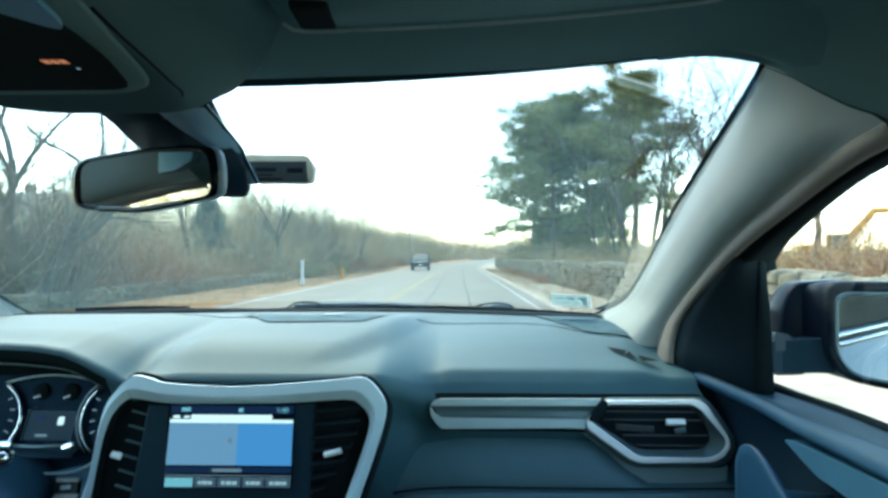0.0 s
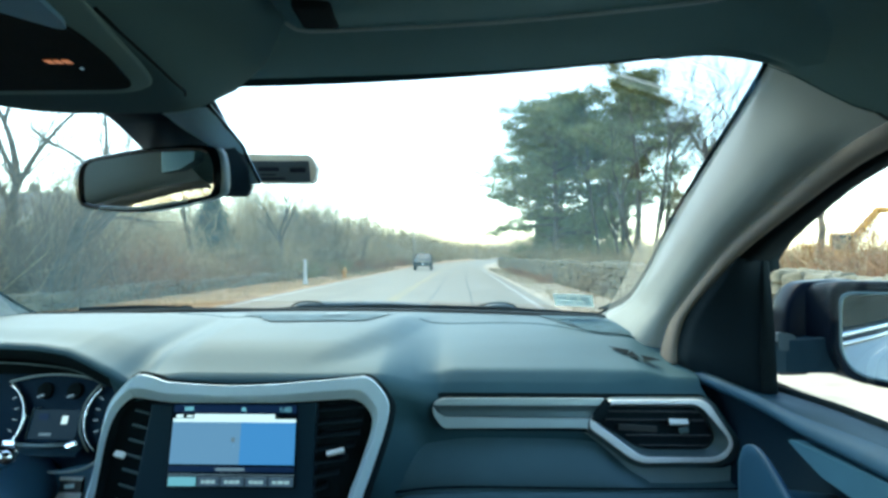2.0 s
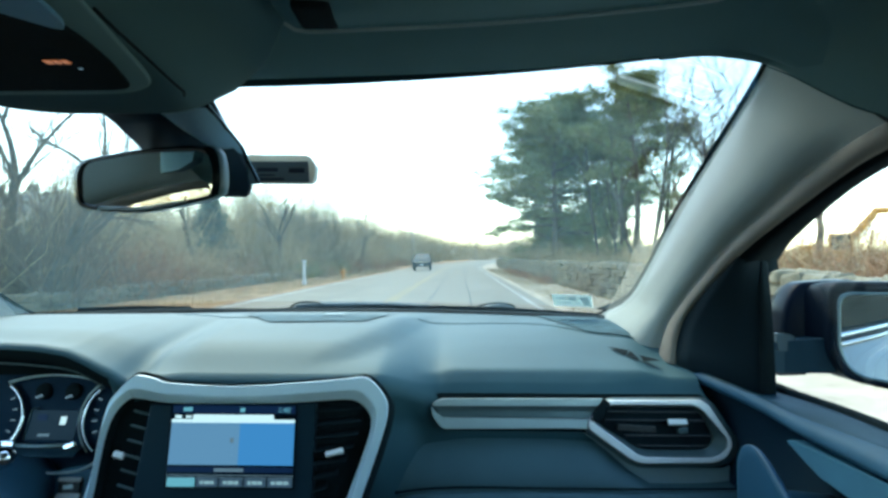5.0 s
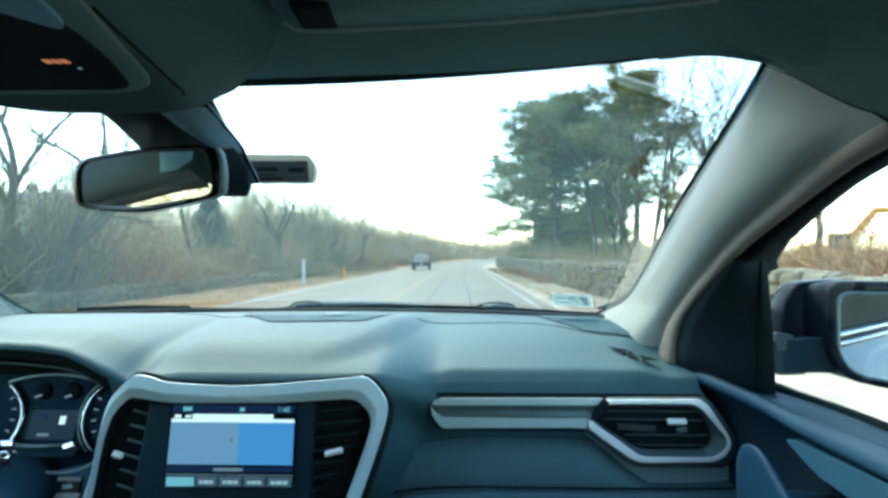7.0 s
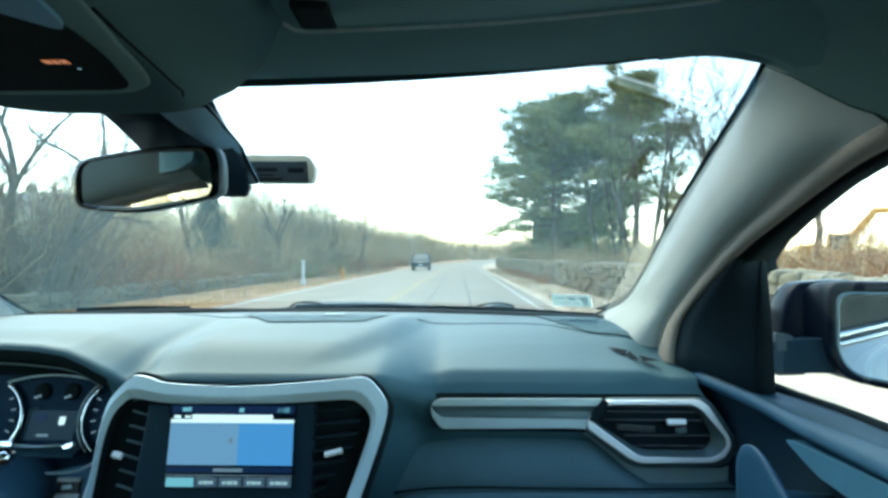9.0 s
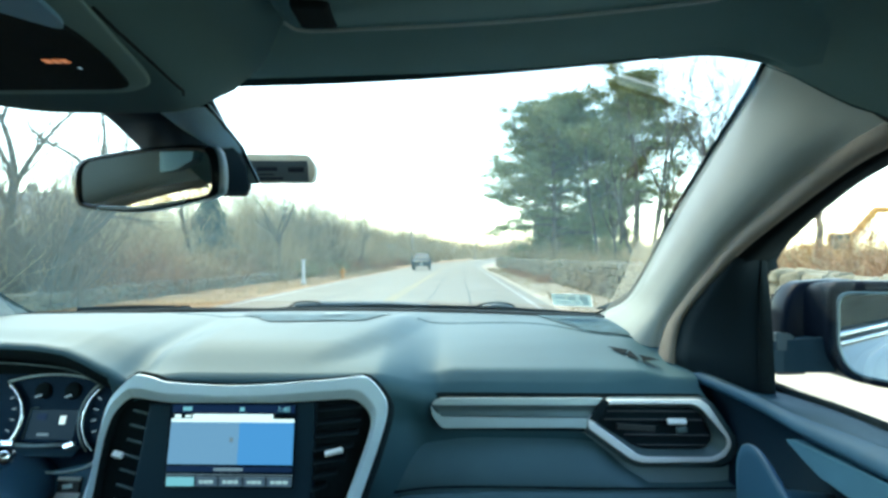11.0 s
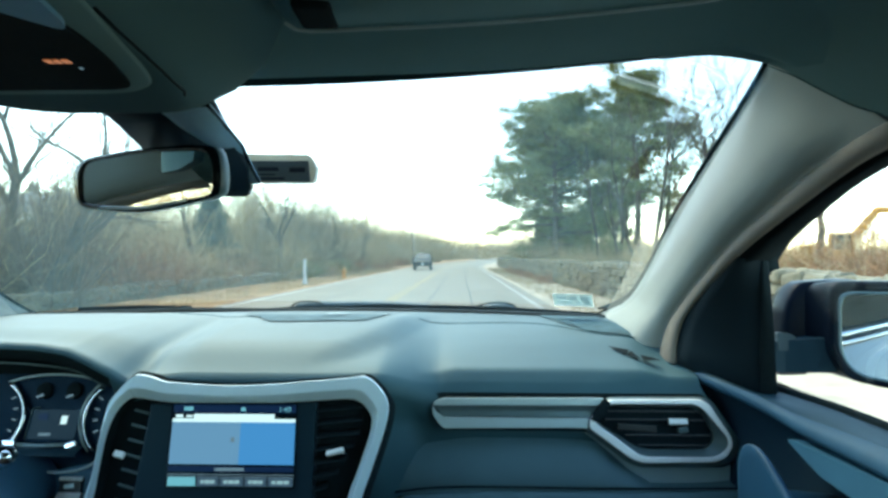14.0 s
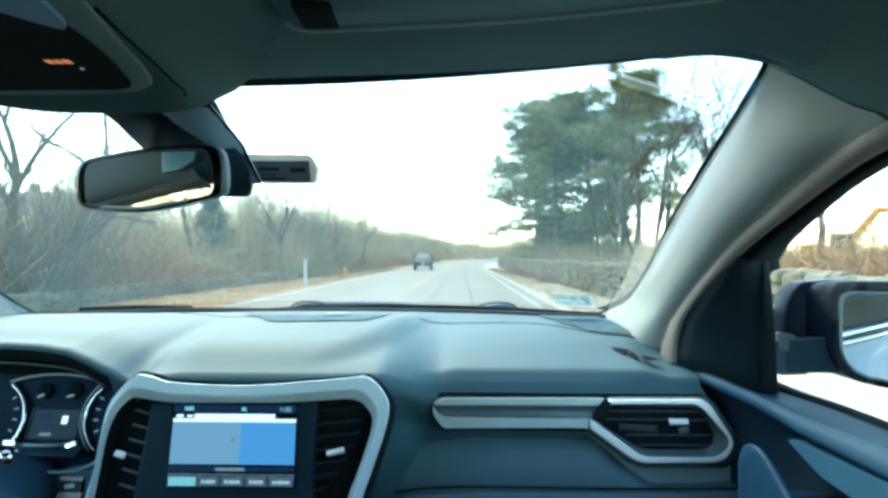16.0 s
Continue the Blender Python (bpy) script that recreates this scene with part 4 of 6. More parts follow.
low_rim, low_pane = rim[42:62], pane_edge[42:62]
loft("mirror_lower_edge", [in_plane(FACE, c, h) for c, h in ((low_pane * 0.95 + low_rim * 0.05, 0.0030), (low_pane * 0.7 + low_rim * 0.3, 0.0048), (low_pane * 0.35 + low_rim * 0.65, 0.0030))], material("blue_grey_edge", (0.34, 0.54, 0.66), 0.3, vary=0.05, bump=0.0), rear, "blue-grey lower bevel")
tube("mirror_stem", [(-0.03, 0.665, 1.435), (-0.02, 0.70, 1.445), (-0.01, 0.735, 1.46)], 0.014, BLACK, rear)
HOUSING = material("navy_housing_plastic", (0.010, 0.026, 0.044), 0.5, vary=0.1, scale=10, fine=500, bump=0.03, spec=0.15)
housing = thing("sensor_housing", (0.0, 0.70, 1.44), "dark plastic sensor housing behind the mirror on the windscreen", "sensor housing")


def quad_ring(left, right, y, z, deep):
    return [(left, y, z), (right, y, z), (right, y + deep, z + deep * 0.3), (left, y + deep, z + deep * 0.3)]


loft("housing_shell", [quad_ring(-0.060, 0.058, 0.585, 1.500, 0.014), quad_ring(-0.052, 0.056, 0.62, 1.486, 0.014), quad_ring(-0.052, 0.050, 0.68, 1.467, 0.014), quad_ring(-0.050, 0.046, 0.725, 1.452, 0.014), quad_ring(-0.045, 0.042, 0.745, 1.432, 0.014), quad_ring(-0.03, 0.036, 0.752, 1.424, 0.014)], HOUSING, housing, closed=True, caps=True)
EDGE = np.array([(0.0567, 0.585, 1.4943), (0.0600, 0.62, 1.482), (0.0567, 0.68, 1.4704), (0.0475, 0.720, 1.4660), (0.0537, 0.745, 1.4406), (0.0440, 0.752, 1.4311)])
COVER = curve(EDGE[:5], 20)
INNER = COVER * np.column_stack([np.linspace(0.12, 0.80, 20), np.ones(20), np.ones(20)])
loft("side_cover", [COVER + np.array((0.001, 0.004, 0.003)), COVER + np.array((0.001, -0.001, -0.0015)), COVER * 0.5 + INNER * 0.5 + np.array((0.0, -0.0015, -0.0022)), INNER + np.array((0.0, -0.001, -0.0015)), INNER + np.array((0.0, 0.003, 0.002))], material("housing_blue_grey", (0.30, 0.52, 0.68), 0.4, vary=0.08, bump=0.02), housing, "blue-grey side cover")
tube("cover_edge", EDGE[:5] + np.array((0.001, -0.001, 0.0)), 0.0018, RUBBER, housing, "black edge strip")
tag = thing("toll_tag", (0.07, 0.79, 1.445), "pale plastic toll tag with a dark printed label", "toll tag")
TAG = pose(0.072, 0.790, 1.463, 92, 0, 2)
slab("tag_case", TAG, rounded([(-0.0487, 0.0184), (0.0332, 0.0175), (0.0425, 0.0026), (0.040, -0.0141), (0.0355, -0.0178), (-0.0308, -0.0178), (-0.0480, -0.0011)], 0.003), 0.006, TAG_WHITE, tag, bevel=0.003, back=0.012)
label_ = slab("tag_label", TAG, [(-0.0473, 0.0095), (0.0320, 0.0096), (0.0340, -0.0168), (-0.0295, -0.0168), (-0.0465, -0.0011)], 0.0068, TAG_LABEL, tag, "grey label")
for u, v, w, h in ((-0.032, -0.001, 0.026, 0.005), (0.008, -0.002, 0.020, 0.006), (-0.030, -0.008, 0.020, 0.002), (-0.028, -0.013, 0.030, 0.003)):
    flat("print_bar", TAG, u, v - h / 2, u + w, v + h / 2, 0.0075, INK, label_)
STICK = Matrix(((0.896, -0.228, -0.254), (-0.444, -0.735, -0.512), (0.0, 0.639, -0.820))).to_4x4()
STICK.translation = (0.5108, 1.197, 1.2680)
sticker = slab("inspection_sticker", STICK, rounded([(-0.038, -0.019), (0.038, -0.019), (0.038, 0.019), (-0.038, 0.019)], 0.002), 0.0005, STICKER)
tagged(sticker, "pale blue printed inspection sticker on the windscreen", "sticker")
for u, v, w, h in ((-0.033, 0.008, 0.020, 0.006), (-0.006, 0.007, 0.014, 0.010), (0.016, 0.006, 0.016, 0.012), (-0.032, -0.006, 0.030, 0.004), (0.006, -0.008, 0.010, 0.005), (0.022, -0.007, 0.010, 0.010)):
    flat("print_bar", STICK, u, v - h / 2, u + w, v + h / 2, 0.001, STICKER_INK, sticker)

# ---- doors, seats and the rest of the cabin ----
TOP_PAD = [(0.780, 1.140), (0.768, 1.160), (0.758, 1.1685), (0.745, 1.170)]
SKIN = [(0.016, -0.009), (0.022, -0.030), (0.022, -0.10), (0.005, -0.20), (-0.10, -0.25), (-0.10, -0.29), (-0.04, -0.31), (-0.03, -0.69)]


def strip_line(y):
    """Where the highlighted edge of the door's pad runs: it sweeps in towards the dashboard at its front end."""
    return 0.700 - 0.060 * smooth_step(y, 0.78, 0.97), 1.146 + 0.027 * smooth_step(y, 0.76, 0.95)


for side, name in ((1, "door_1"), (-1, "door_2")):
    door = thing(name, (0.70 * side, 0.3, 0.45), "car door with a dark padded panel and open-view glass", "door", kind="structure")
    upper_rows, strip_rows, skin_rows, rubber = [], [], [], []
    for y in np.linspace(-0.15, 1.02, 54):
        sx, sz = strip_line(y)
        fall = 0.012 * smooth_step(y, 0.7, 1.02)
        wide = 1 - smooth_step(y, 0.55, 0.90)
        pad = [(px, pz - fall) for px, pz in TOP_PAD] + [(0.725 - 0.35 * (0.70 - sx), 1.164 - 0.6 * fall), (sx + 0.010 + 0.008 * wide, sz + 0.009 + 0.008 * wide), (sx + 0.003 + 0.006 * wide, sz + 0.006 + 0.005 * wide)]
        upper_rows.append([(px * side, y, pz) for px, pz in curve(pad, 24)])
        strip_rows.append([((sx + dx) * side, y, sz + dz) for dx, dz in ((0.006 + 0.010 * wide, 0.0085 + 0.010 * wide), (0.001 + 0.006 * wide, 0.0055 + 0.006 * wide), (-0.002, 0.0), (0.0, -0.006), (0.006, -0.009))])
        skin_rows.append([((min(sx + dx, 0.722) if k < 4 else 0.70 + dx) * side, min(y, 0.93), (sz if k < 3 else 1.146) + dz) for k, (dx, dz) in enumerate(SKIN)])
    loft("top_pad", upper_rows, DOOR_PAD, door, "slate padded window ledge")
    # the pad's lit lower edge, drawn as a strip of lighter colour
    loft("trim_strip", strip_rows, DOOR_EDGE_LIT, door, "lower edge of the door pad, its blue highlight put into the colour")
    loft("door_panel", skin_rows, DOOR_BLACK, door, "navy-black door panel")
    tube("window_rubber", [(0.748 * side, y, 1.1705 - 0.012 * smooth_step(y, 0.7, 1.02)) for y in np.linspace(-0.15, 0.93, 20)], 0.006, RUBBER, door, "black window rubber")
    insert = [(0.786, 1.125), (0.766, 1.128), (0.686, 1.132), (0.598, 1.136), (0.30, 1.140), (-0.10, 1.140), (-0.10, 1.080), (0.30, 1.085), (0.55, 1.095), (0.686, 1.103), (0.712, 1.104), (0.744, 1.112)]
    loft("door_insert", [[(x_ * side, p[0] * g + 0.45 * (1 - g), p[1] * g + 1.115 * (1 - g)) for p in rounded(insert, 0.006)] for x_, g in ((0.724, 1.0), (0.702, 1.0), (0.700, 0.995))], DOOR_TEAL, door, "teal-grey door insert", closed=True, caps=True, smooth=False)
    pull = rounded([(0.800, 0.95), (0.790, 1.047), (0.790, 1.070), (0.790, 1.099), (0.785, 1.111), (0.776, 1.121), (0.761, 1.128), (0.746, 1.131), (0.727, 1.1275), (0.709, 1.119), (0.689, 1.108), (0.667, 1.097), (0.640, 1.079), (0.60, 1.03), (0.62, 0.95)], 0.012)
    loft("grab_handle", [[(x_ * side, 0.70 + (p[0] - 0.70) * g, 1.04 + (p[1] - 1.04) * g) for p in pull] for x_, g in ((0.722, 0.45), (0.668, 0.50), (0.658, 0.74), (0.650, 0.91), (0.646, 0.97), (0.643, 0.985), (0.641, 0.96), (0.640, 0.85))], DOOR_INSERT, door, "blue moulded grab handle", closed=True, caps=True)
    low = [(0.750 * side, y, 1.165) for y in np.linspace(-0.12, 0.92, 8)]
    up = [((0.664 + 0.05 * s) * side, y, 1.447 - 0.115 * s) for y, s in zip(np.linspace(-0.12, 0.92, 8), [smooth_step(v, 0.40, 0.95) for v in np.linspace(-0.12, 0.92, 8)])]
    loft("door_glass", [low, up], SIDE_GLASS, door, "clear side glass")
    # roof rail, centre post, rear side and rear window surround
    rail = loft("roof_rail_" + ("passenger" if side > 0 else "driver"), [[(x * side, y, z) for y in np.linspace(-2.3, 0.46, 16)] for x, z in ((0.60, 1.52), (0.635, 1.475), (0.66, 1.45), (0.69, 1.45), (0.70, 1.50))], CLOTH)
    tagged(rail, "dark cloth-covered roof rail over the side windows", "roof rail", kind="structure")
    post = loft("centre_post_" + ("passenger" if side > 0 else "driver"), [[(x * side, y, z) for z, x in ((0.45, 0.70), (1.15, 0.715), (1.47, 0.645))] for y in (-0.12, -0.14, -0.24, -0.26)], GREY_DARK)
    tagged(post, "dark plastic centre post of the car", "centre post", kind="structure")
    flank = loft("wall_" + ("passenger" if side > 0 else "driver") + "_rear", [[(0.70 * side, y, z) for y in (-2.35, -1.3, -0.2)] for z in (0.45, 0.9, 1.17)], GREY_DARK)
    tagged(flank, "dark rear side panel of the cabin", "side panel", kind="structure")
    rear_post = loft("rear_post_" + ("passenger" if side > 0 else "driver"), [[(x * side, y, z) for z, x in ((1.15, 0.70), (1.49, 0.64))] for y in (-1.12, -1.20, -1.25)], GREY_DARK)
    tagged(rear_post, "dark plastic rear post of the car", "rear post", kind="structure")
# unseen plates, added to stop light leaking in past the dashboard's ends
for side, where in ((1, "passenger"), (-1, "driver")):
    filler = box("trim_gap_filler_" + where, pose(0.70 * side, 1.20, 1.09), (0.22, 0.56, 0.03), GREY_DARK, bevel=0.004)
    tagged(filler, "unseen dark plate added to close the gap beside the dashboard", "trim", kind="structure")
rear_wall = loft("wall_rear", [[(x, y, z) for x in np.linspace(-0.70, 0.70, 5)] for y, z in ((-2.35, 0.45), (-2.35, 1.15))], GREY_DARK)
tagged(rear_wall, "dark inside of the tailgate", "tailgate", kind="structure")
cabin_floor = loft("floor", [[(x, y, z) for x in np.linspace(-0.72, 0.72, 5)] for y, z in ((-2.35, 0.45), (0.9, 0.45), (1.15, 0.62), (1.25, 0.95), (1.30, 1.19))], CARPET)
tagged(cabin_floor, "black carpeted cabin floor", "floor", kind="structure")


# ---- outside of the car: bonnet, wipers, door mirror, body side ----
body = thing("car", (0.0, 1.8, 0.0), "black painted sport utility car standing on the road", "car")
def bonnet_z(x, y):
    t = (y - 1.42) / 1.03
    return 1.206 + 0.018 * math.exp(-((x - 0.02) / 0.17) ** 4) - 0.02 * t - 0.16 * max(t, 0) ** 2.2 - (0.05 + 0.06 * t) * (abs(x) / 0.8) ** 2.6 + 0.012 * math.exp(-((abs(x) - 0.42) / 0.12) ** 2)


loft("bonnet", [[(x, y, bonnet_z(x, y)) for x in np.linspace(-0.85, 0.85, 40)] for y in np.linspace(1.42, 2.45, 14)], PAINT, body, "black bonnet")
loft("cowl", [[(x, far_y(x) + dy, 1.205 - dz) for x in np.linspace(-0.75, 0.75, 20)] for dy, dz in ((0.02, 0.0), (0.07, 0.02), (0.14, 0.03))], BLACK, body, "black plastic cowl")
for side in (1, -1):
    cols = []
    for y in np.linspace(-2.6, 2.45, 36):
        s_ = smooth_step(y, 1.15, 1.45)
        zt = 1.165 + (bonnet_z(0.85, max(y, 1.42)) - 1.165) * s_
        xt = 0.765 + 0.085 * s_
        taper = 1 - 0.10 * smooth_step(y, 2.0, 2.45) - 0.06 * smooth_step(-y, 2.2, 2.6)
        cols.append([(xt * side * taper, y, zt), ((xt + 0.035) * side * taper, y, zt - 0.012), (0.90 * side * taper, y, min(1.05, zt - 0.05)), (0.93 * side * taper, y, 0.80), (0.92 * side * taper, y, 0.45), (0.80 * side * taper, y, 0.30)])
    loft("body_side", cols, PAINT, body, "black body side")
    for x0, z0, w in ((0.782, 1.170, 0.014), (0.800, 1.156, 0.010)):
        tube("belt_moulding", [(x0 * side, y, z0) for y in np.linspace(-2.1, 0.68, 12)], w * 0.4, CHROME, body, "bright belt moulding")
    loft("roof", [[(x * side, y, z) for y in np.linspace(-2.4, header_y(x) - 0.02, 10)] for x, z in ((0.69, 1.45), (0.70, 1.52), (0.62, 1.62), (0.3, 1.655), (0.0, 1.66))], PAINT, body, "black roof")
    for wy in (1.78, -1.40):
        bm = bmesh.new()
        bmesh.ops.create_cone(bm, cap_ends=True, segments=28, radius1=0.37, radius2=0.37, depth=0.25, matrix=pose(0.845 * side, wy, 0.37, 0, 90, 0))
        bmesh.ops.bevel(bm, geom=[e for e in bm.edges if len(e.link_faces) == 2 and e.calc_face_angle() > 1.0], offset=0.03, segments=2, affect="EDGES")
        wheel = part("wheel", bm, RUBBER, body, "black tyre")
        bm = bmesh.new()
        bmesh.ops.create_cone(bm, cap_ends=True, segments=20, radius1=0.25, radius2=0.25, depth=0.262, matrix=pose(0.845 * side, wy, 0.37, 0, 90, 0))
        part("rim", bm, SATIN_DARK, wheel, "grey alloy rim")
        for k in range(5):
            a = 2 * math.pi * k / 5 + 0.3
            box("spoke", Matrix.Translation((0.978 * side, wy + 0.125 * math.cos(a), 0.37 + 0.125 * math.sin(a))) @ pose(0, 0, 0, math.degrees(a), 0, 0), (0.022, 0.22, 0.05), SATIN, wheel, bevel=0.006)
    # wheel arches, door gaps, handles, outer pillars and rear glass
    for wy in (1.78, -1.40):
        tube("wheel_arch", [(0.925 * side, wy + 0.445 * math.cos(a), 0.37 + 0.445 * math.sin(a)) for a in np.linspace(-0.1, math.pi + 0.1, 22)], 0.028, BLACK, body, "black wheel arch lip")
    for wy in (1.10, -0.10, -1.02):
        tube("door_gap", [((0.80 if z > 1.1 else 0.934 - 0.10 * max(z - 0.8, 0)) * side, wy, z) for z in (0.48, 0.62, 0.80, 0.95, 1.06)], 0.004, RUBBER, body, "dark door gap")
    tube("sill_moulding", [(0.925 * side, y, 0.46) for y in np.linspace(-0.90, 1.28, 8)], 0.035, BLACK, body, "black sill moulding")
    for wy in (0.05, -0.92):
        handle = tube("door_handle", [(0.925 * side, wy, 0.985), (0.955 * side, wy + 0.03, 0.99), (0.955 * side, wy + 0.18, 0.99), (0.925 * side, wy + 0.21, 0.985)], 0.012, CHROME, body, "bright door handle")
    outer_a, outer_d = curve(mirrored(WS_EDGE, side), 24), curve([np.array((q[0] * side, q[1], q[2])) for q in [(0.664, 0.480, 1.447), (0.687, 0.751, 1.374), (0.720, 0.95, 1.27), (0.755, 1.10, 1.170)]], 24)
    out = np.array((0.035 * side, 0.02, 0.02))
    loft("outer_pillar", [outer_a + np.array((0.012 * side, 0.035, 0.012 if side > 0 else -0.006)), outer_a * 0.6 + outer_d * 0.4 + out * 1.5, outer_d + out], PAINT, body, "black outer windscreen pillar")
    for name, y0, y1 in (("rear_door_glass", -1.10, -0.26), ("quarter_glass", -2.28, -1.28)):
        loft(name, [[(0.752 * side, y, 1.165) for y in (y0, y1)], [(0.672 * side, y, 1.46) for y in (y0 + 0.02, y1)]], REAR_GLASS, body, "tinted rear side window glass")
    for y0, y1 in ((-0.30, -0.10), (-1.30, -1.08), (-2.45, -2.26)):
        loft("outer_post", [[(0.770 * side, y, 1.16), (0.742 * side, y, 1.30), (0.695 * side, y, 1.47)] for y in (y0, y1)], BLACK, body, "black outer window post", smooth=False)
    tube("roof_rail", curve([(0.60 * side, -2.1, 1.64), (0.61 * side, -2.0, 1.675), (0.61 * side, -0.8, 1.69), (0.60 * side, 0.15, 1.675), (0.58 * side, 0.25, 1.64)], 16), 0.014, SATIN, body, "satin roof rail")
    box("headlight", pose(0.66 * side, 2.43, 0.80, 0, 0, -22 * side), (0.30, 0.10, 0.13), CHROME, body, "clear headlight", bevel=0.03)
    box("tail_light", pose(0.74 * side, -2.58, 0.98), (0.20, 0.08, 0.22), material("red_lens", (0.35, 0.02, 0.02), 0.2, vary=0.1, bump=0.0), body, "red tail light", bevel=0.03)
loft("front_end", [[(x, 2.45, bonnet_z(x, 2.45)) for x in np.linspace(-0.85, 0.85, 20)], [(x * 0.98, 2.53, 0.80) for x in np.linspace(-0.85, 0.85, 20)], [(x, 2.56, 0.52) for x in np.linspace(-0.83, 0.83, 20)], [(x, 2.45, 0.28) for x in np.linspace(-0.80, 0.80, 20)]], PAINT, body, "black front bumper")
box("grille", pose(0, 2.53, 0.76), (0.85, 0.06, 0.26), GREY_DARK, body, "dark grille", bevel=0.02)
for z in (0.69, 0.76, 0.83):
    box("grille_bar", pose(0, 2.562, z), (0.80, 0.02, 0.018), CHROME, body, "bright grille bar", bevel=0.004)
for y in (2.575, -2.665):
    box("bumper_plate", pose(0, y, 0.54 if y > 0 else 0.80), (0.31, 0.016, 0.16), SIDING, body, "plain white plate", bevel=0.003)
loft("tailgate", [[(x, -2.50, 1.16) for x in np.linspace(-0.76, 0.76, 10)], [(x, -2.62, 0.95) for x in np.linspace(-0.82, 0.82, 10)], [(x, -2.64, 0.60) for x in np.linspace(-0.84, 0.84, 10)], [(x, -2.55, 0.32) for x in np.linspace(-0.78, 0.78, 10)]], PAINT, body, "black tailgate")
loft("rear_glass", [[(x, -2.41, 1.60) for x in np.linspace(-0.60, 0.60, 8)], [(x, -2.50, 1.165) for x in np.linspace(-0.72, 0.72, 8)]], REAR_GLASS, body, "tinted rear window glass")
for x in (0.37, -0.37):
    cushion = box("seat", pose(x, -0.05, 0.66, 6, 0, 0), (0.50, 0.50, 0.16), LEATHER, body, "dark leather front seat", bevel=0.05)
    box("backrest", pose(x, -0.42, 0.95, 14, 0, 0), (0.50, 0.13, 0.62), LEATHER, cushion, bevel=0.05)
    box("headrest", pose(x, -0.54, 1.36, 12, 0, 0), (0.27, 0.10, 0.19), LEATHER, cushion, bevel=0.04)
    for dx in (-0.06, 0.06):
        tube("headrest_post", [(x + dx, -0.49, 1.20), (x + dx, -0.53, 1.30)], 0.006, CHROME, cushion)
    box("seat_base", pose(x, -0.05, 0.51), (0.42, 0.44, 0.12), BLACK, cushion, bevel=0.01)
for pts in ([(-0.20, 1.44, 1.222), (0.05, 1.46, 1.232), (0.35, 1.47, 1.228), (0.62, 1.46, 1.214)], [(-0.57, 1.39, 1.230), (-0.45, 1.42, 1.232), (-0.33, 1.43, 1.231)]):
    tube("wiper", curve(pts, 14), 0.007, RUBBER, body, "black wiper blade")
hump = curve([(-0.125, 1.222), (-0.105, 1.234), (-0.09, 1.240), (0.0, 1.2425), (0.12, 1.242), (0.21, 1.236), (0.27, 1.228), (0.33, 1.226), (0.36, 1.234), (0.39, 1.2395), (0.415, 1.236), (0.428, 1.228), (0.436, 1.220)], 50)
loft("cowl_panel", [[(x, 1.50 + dy, (z if dz else 1.205) + dz) for x, z in hump] for dy, dz in ((-0.004, 0.0), (-0.004, -0.005), (0.0, -0.001), (0.03, -0.0005), (0.06, -0.008))], COWL, body, "blue-grey cowl panel at the bonnet's rear edge")
for pts in ([(-0.125, 1.220), (-0.121, 1.2245), (-0.107, 1.2355), (-0.091, 1.2424), (-0.070, 1.2432), (-0.049, 1.2418), (-0.040, 1.237), (-0.030, 1.2247)],
            [(0.300, 1.2205), (0.318, 1.2228), (0.341, 1.2337), (0.364, 1.2399), (0.389, 1.242), (0.416, 1.2379), (0.427, 1.2298), (0.4335, 1.2203)]):
    tube("wiper_arm", curve([(x, 1.492, z) for x, z in pts], 24), 0.0019, RUBBER, body, "thin black wiper arm")

door_mirror = thing("door_mirror", (0.92, 1.05, 1.11), "black door mirror with a chrome-lined glass", "mirror")
GLASS_POSE = pose(0.994, 1.022, 1.222, 90.3, 0, -25)
face = rounded([(-0.080, 0.076), (0.17, 0.078), (0.18, -0.02), (0.15, -0.085), (0.0, -0.078), (-0.058, -0.068), (-0.080, -0.030)], 0.022, 5)
ring_ = np.array(face)
mid = ring_.mean(axis=0)
def case_ring(gu, gv, h, dx=0.0, dy=0.0, dz=0.0):
    return [p + Vector((dx, dy, dz)) for p in in_plane(GLASS_POSE, mid + (ring_ - mid) * np.array((gu, gv)), h)]


loft("mirror_case", [case_ring(0.97, 0.93, -0.004), case_ring(0.97, 0.93, 0.003), case_ring(1.06, 1.09, 0.005), case_ring(1.09, 1.13, -0.004), case_ring(1.10, 1.14, -0.01, 0, 0.015), case_ring(1.08, 1.08, -0.01, -0.012, 0.045),
                     case_ring(1.02, 0.92, -0.01, -0.022, 0.085, -0.004), case_ring(0.85, 0.66, -0.01, -0.018, 0.125, -0.012), case_ring(0.5, 0.35, -0.01, 0.0, 0.145, -0.015)],
     MIRROR_CASE, door_mirror, "gloss black case", closed=True, caps=True)
slab("mirror_glass", GLASS_POSE, [tuple(mid + (p - mid) * np.array((0.94, 0.90))) for p in ring_], 0.001, MIRROR, door_mirror, "silvered mirror glass", back=0.001)
loft("glass_rim", [in_plane(GLASS_POSE, mid + (ring_ - mid) * np.array(g), h) for g, h in (((0.935, 0.895), 0.001), ((0.95, 0.915), 0.004), ((0.985, 0.955), 0.004), ((0.985, 0.955), 0.0))], SATIN_DARK, door_mirror, "grey rim", closed=True)
shoulder = rounded([(0.9023, 1.306), (0.8903, 1.2969), (0.8782, 1.2756), (0.8711, 1.2534), (0.8689, 1.2281), (0.8700, 1.1800), (0.8780, 1.1544), (0.928, 1.1480), (0.995, 1.1440), (0.995, 1.3120), (0.96, 1.3102)], 0.010)
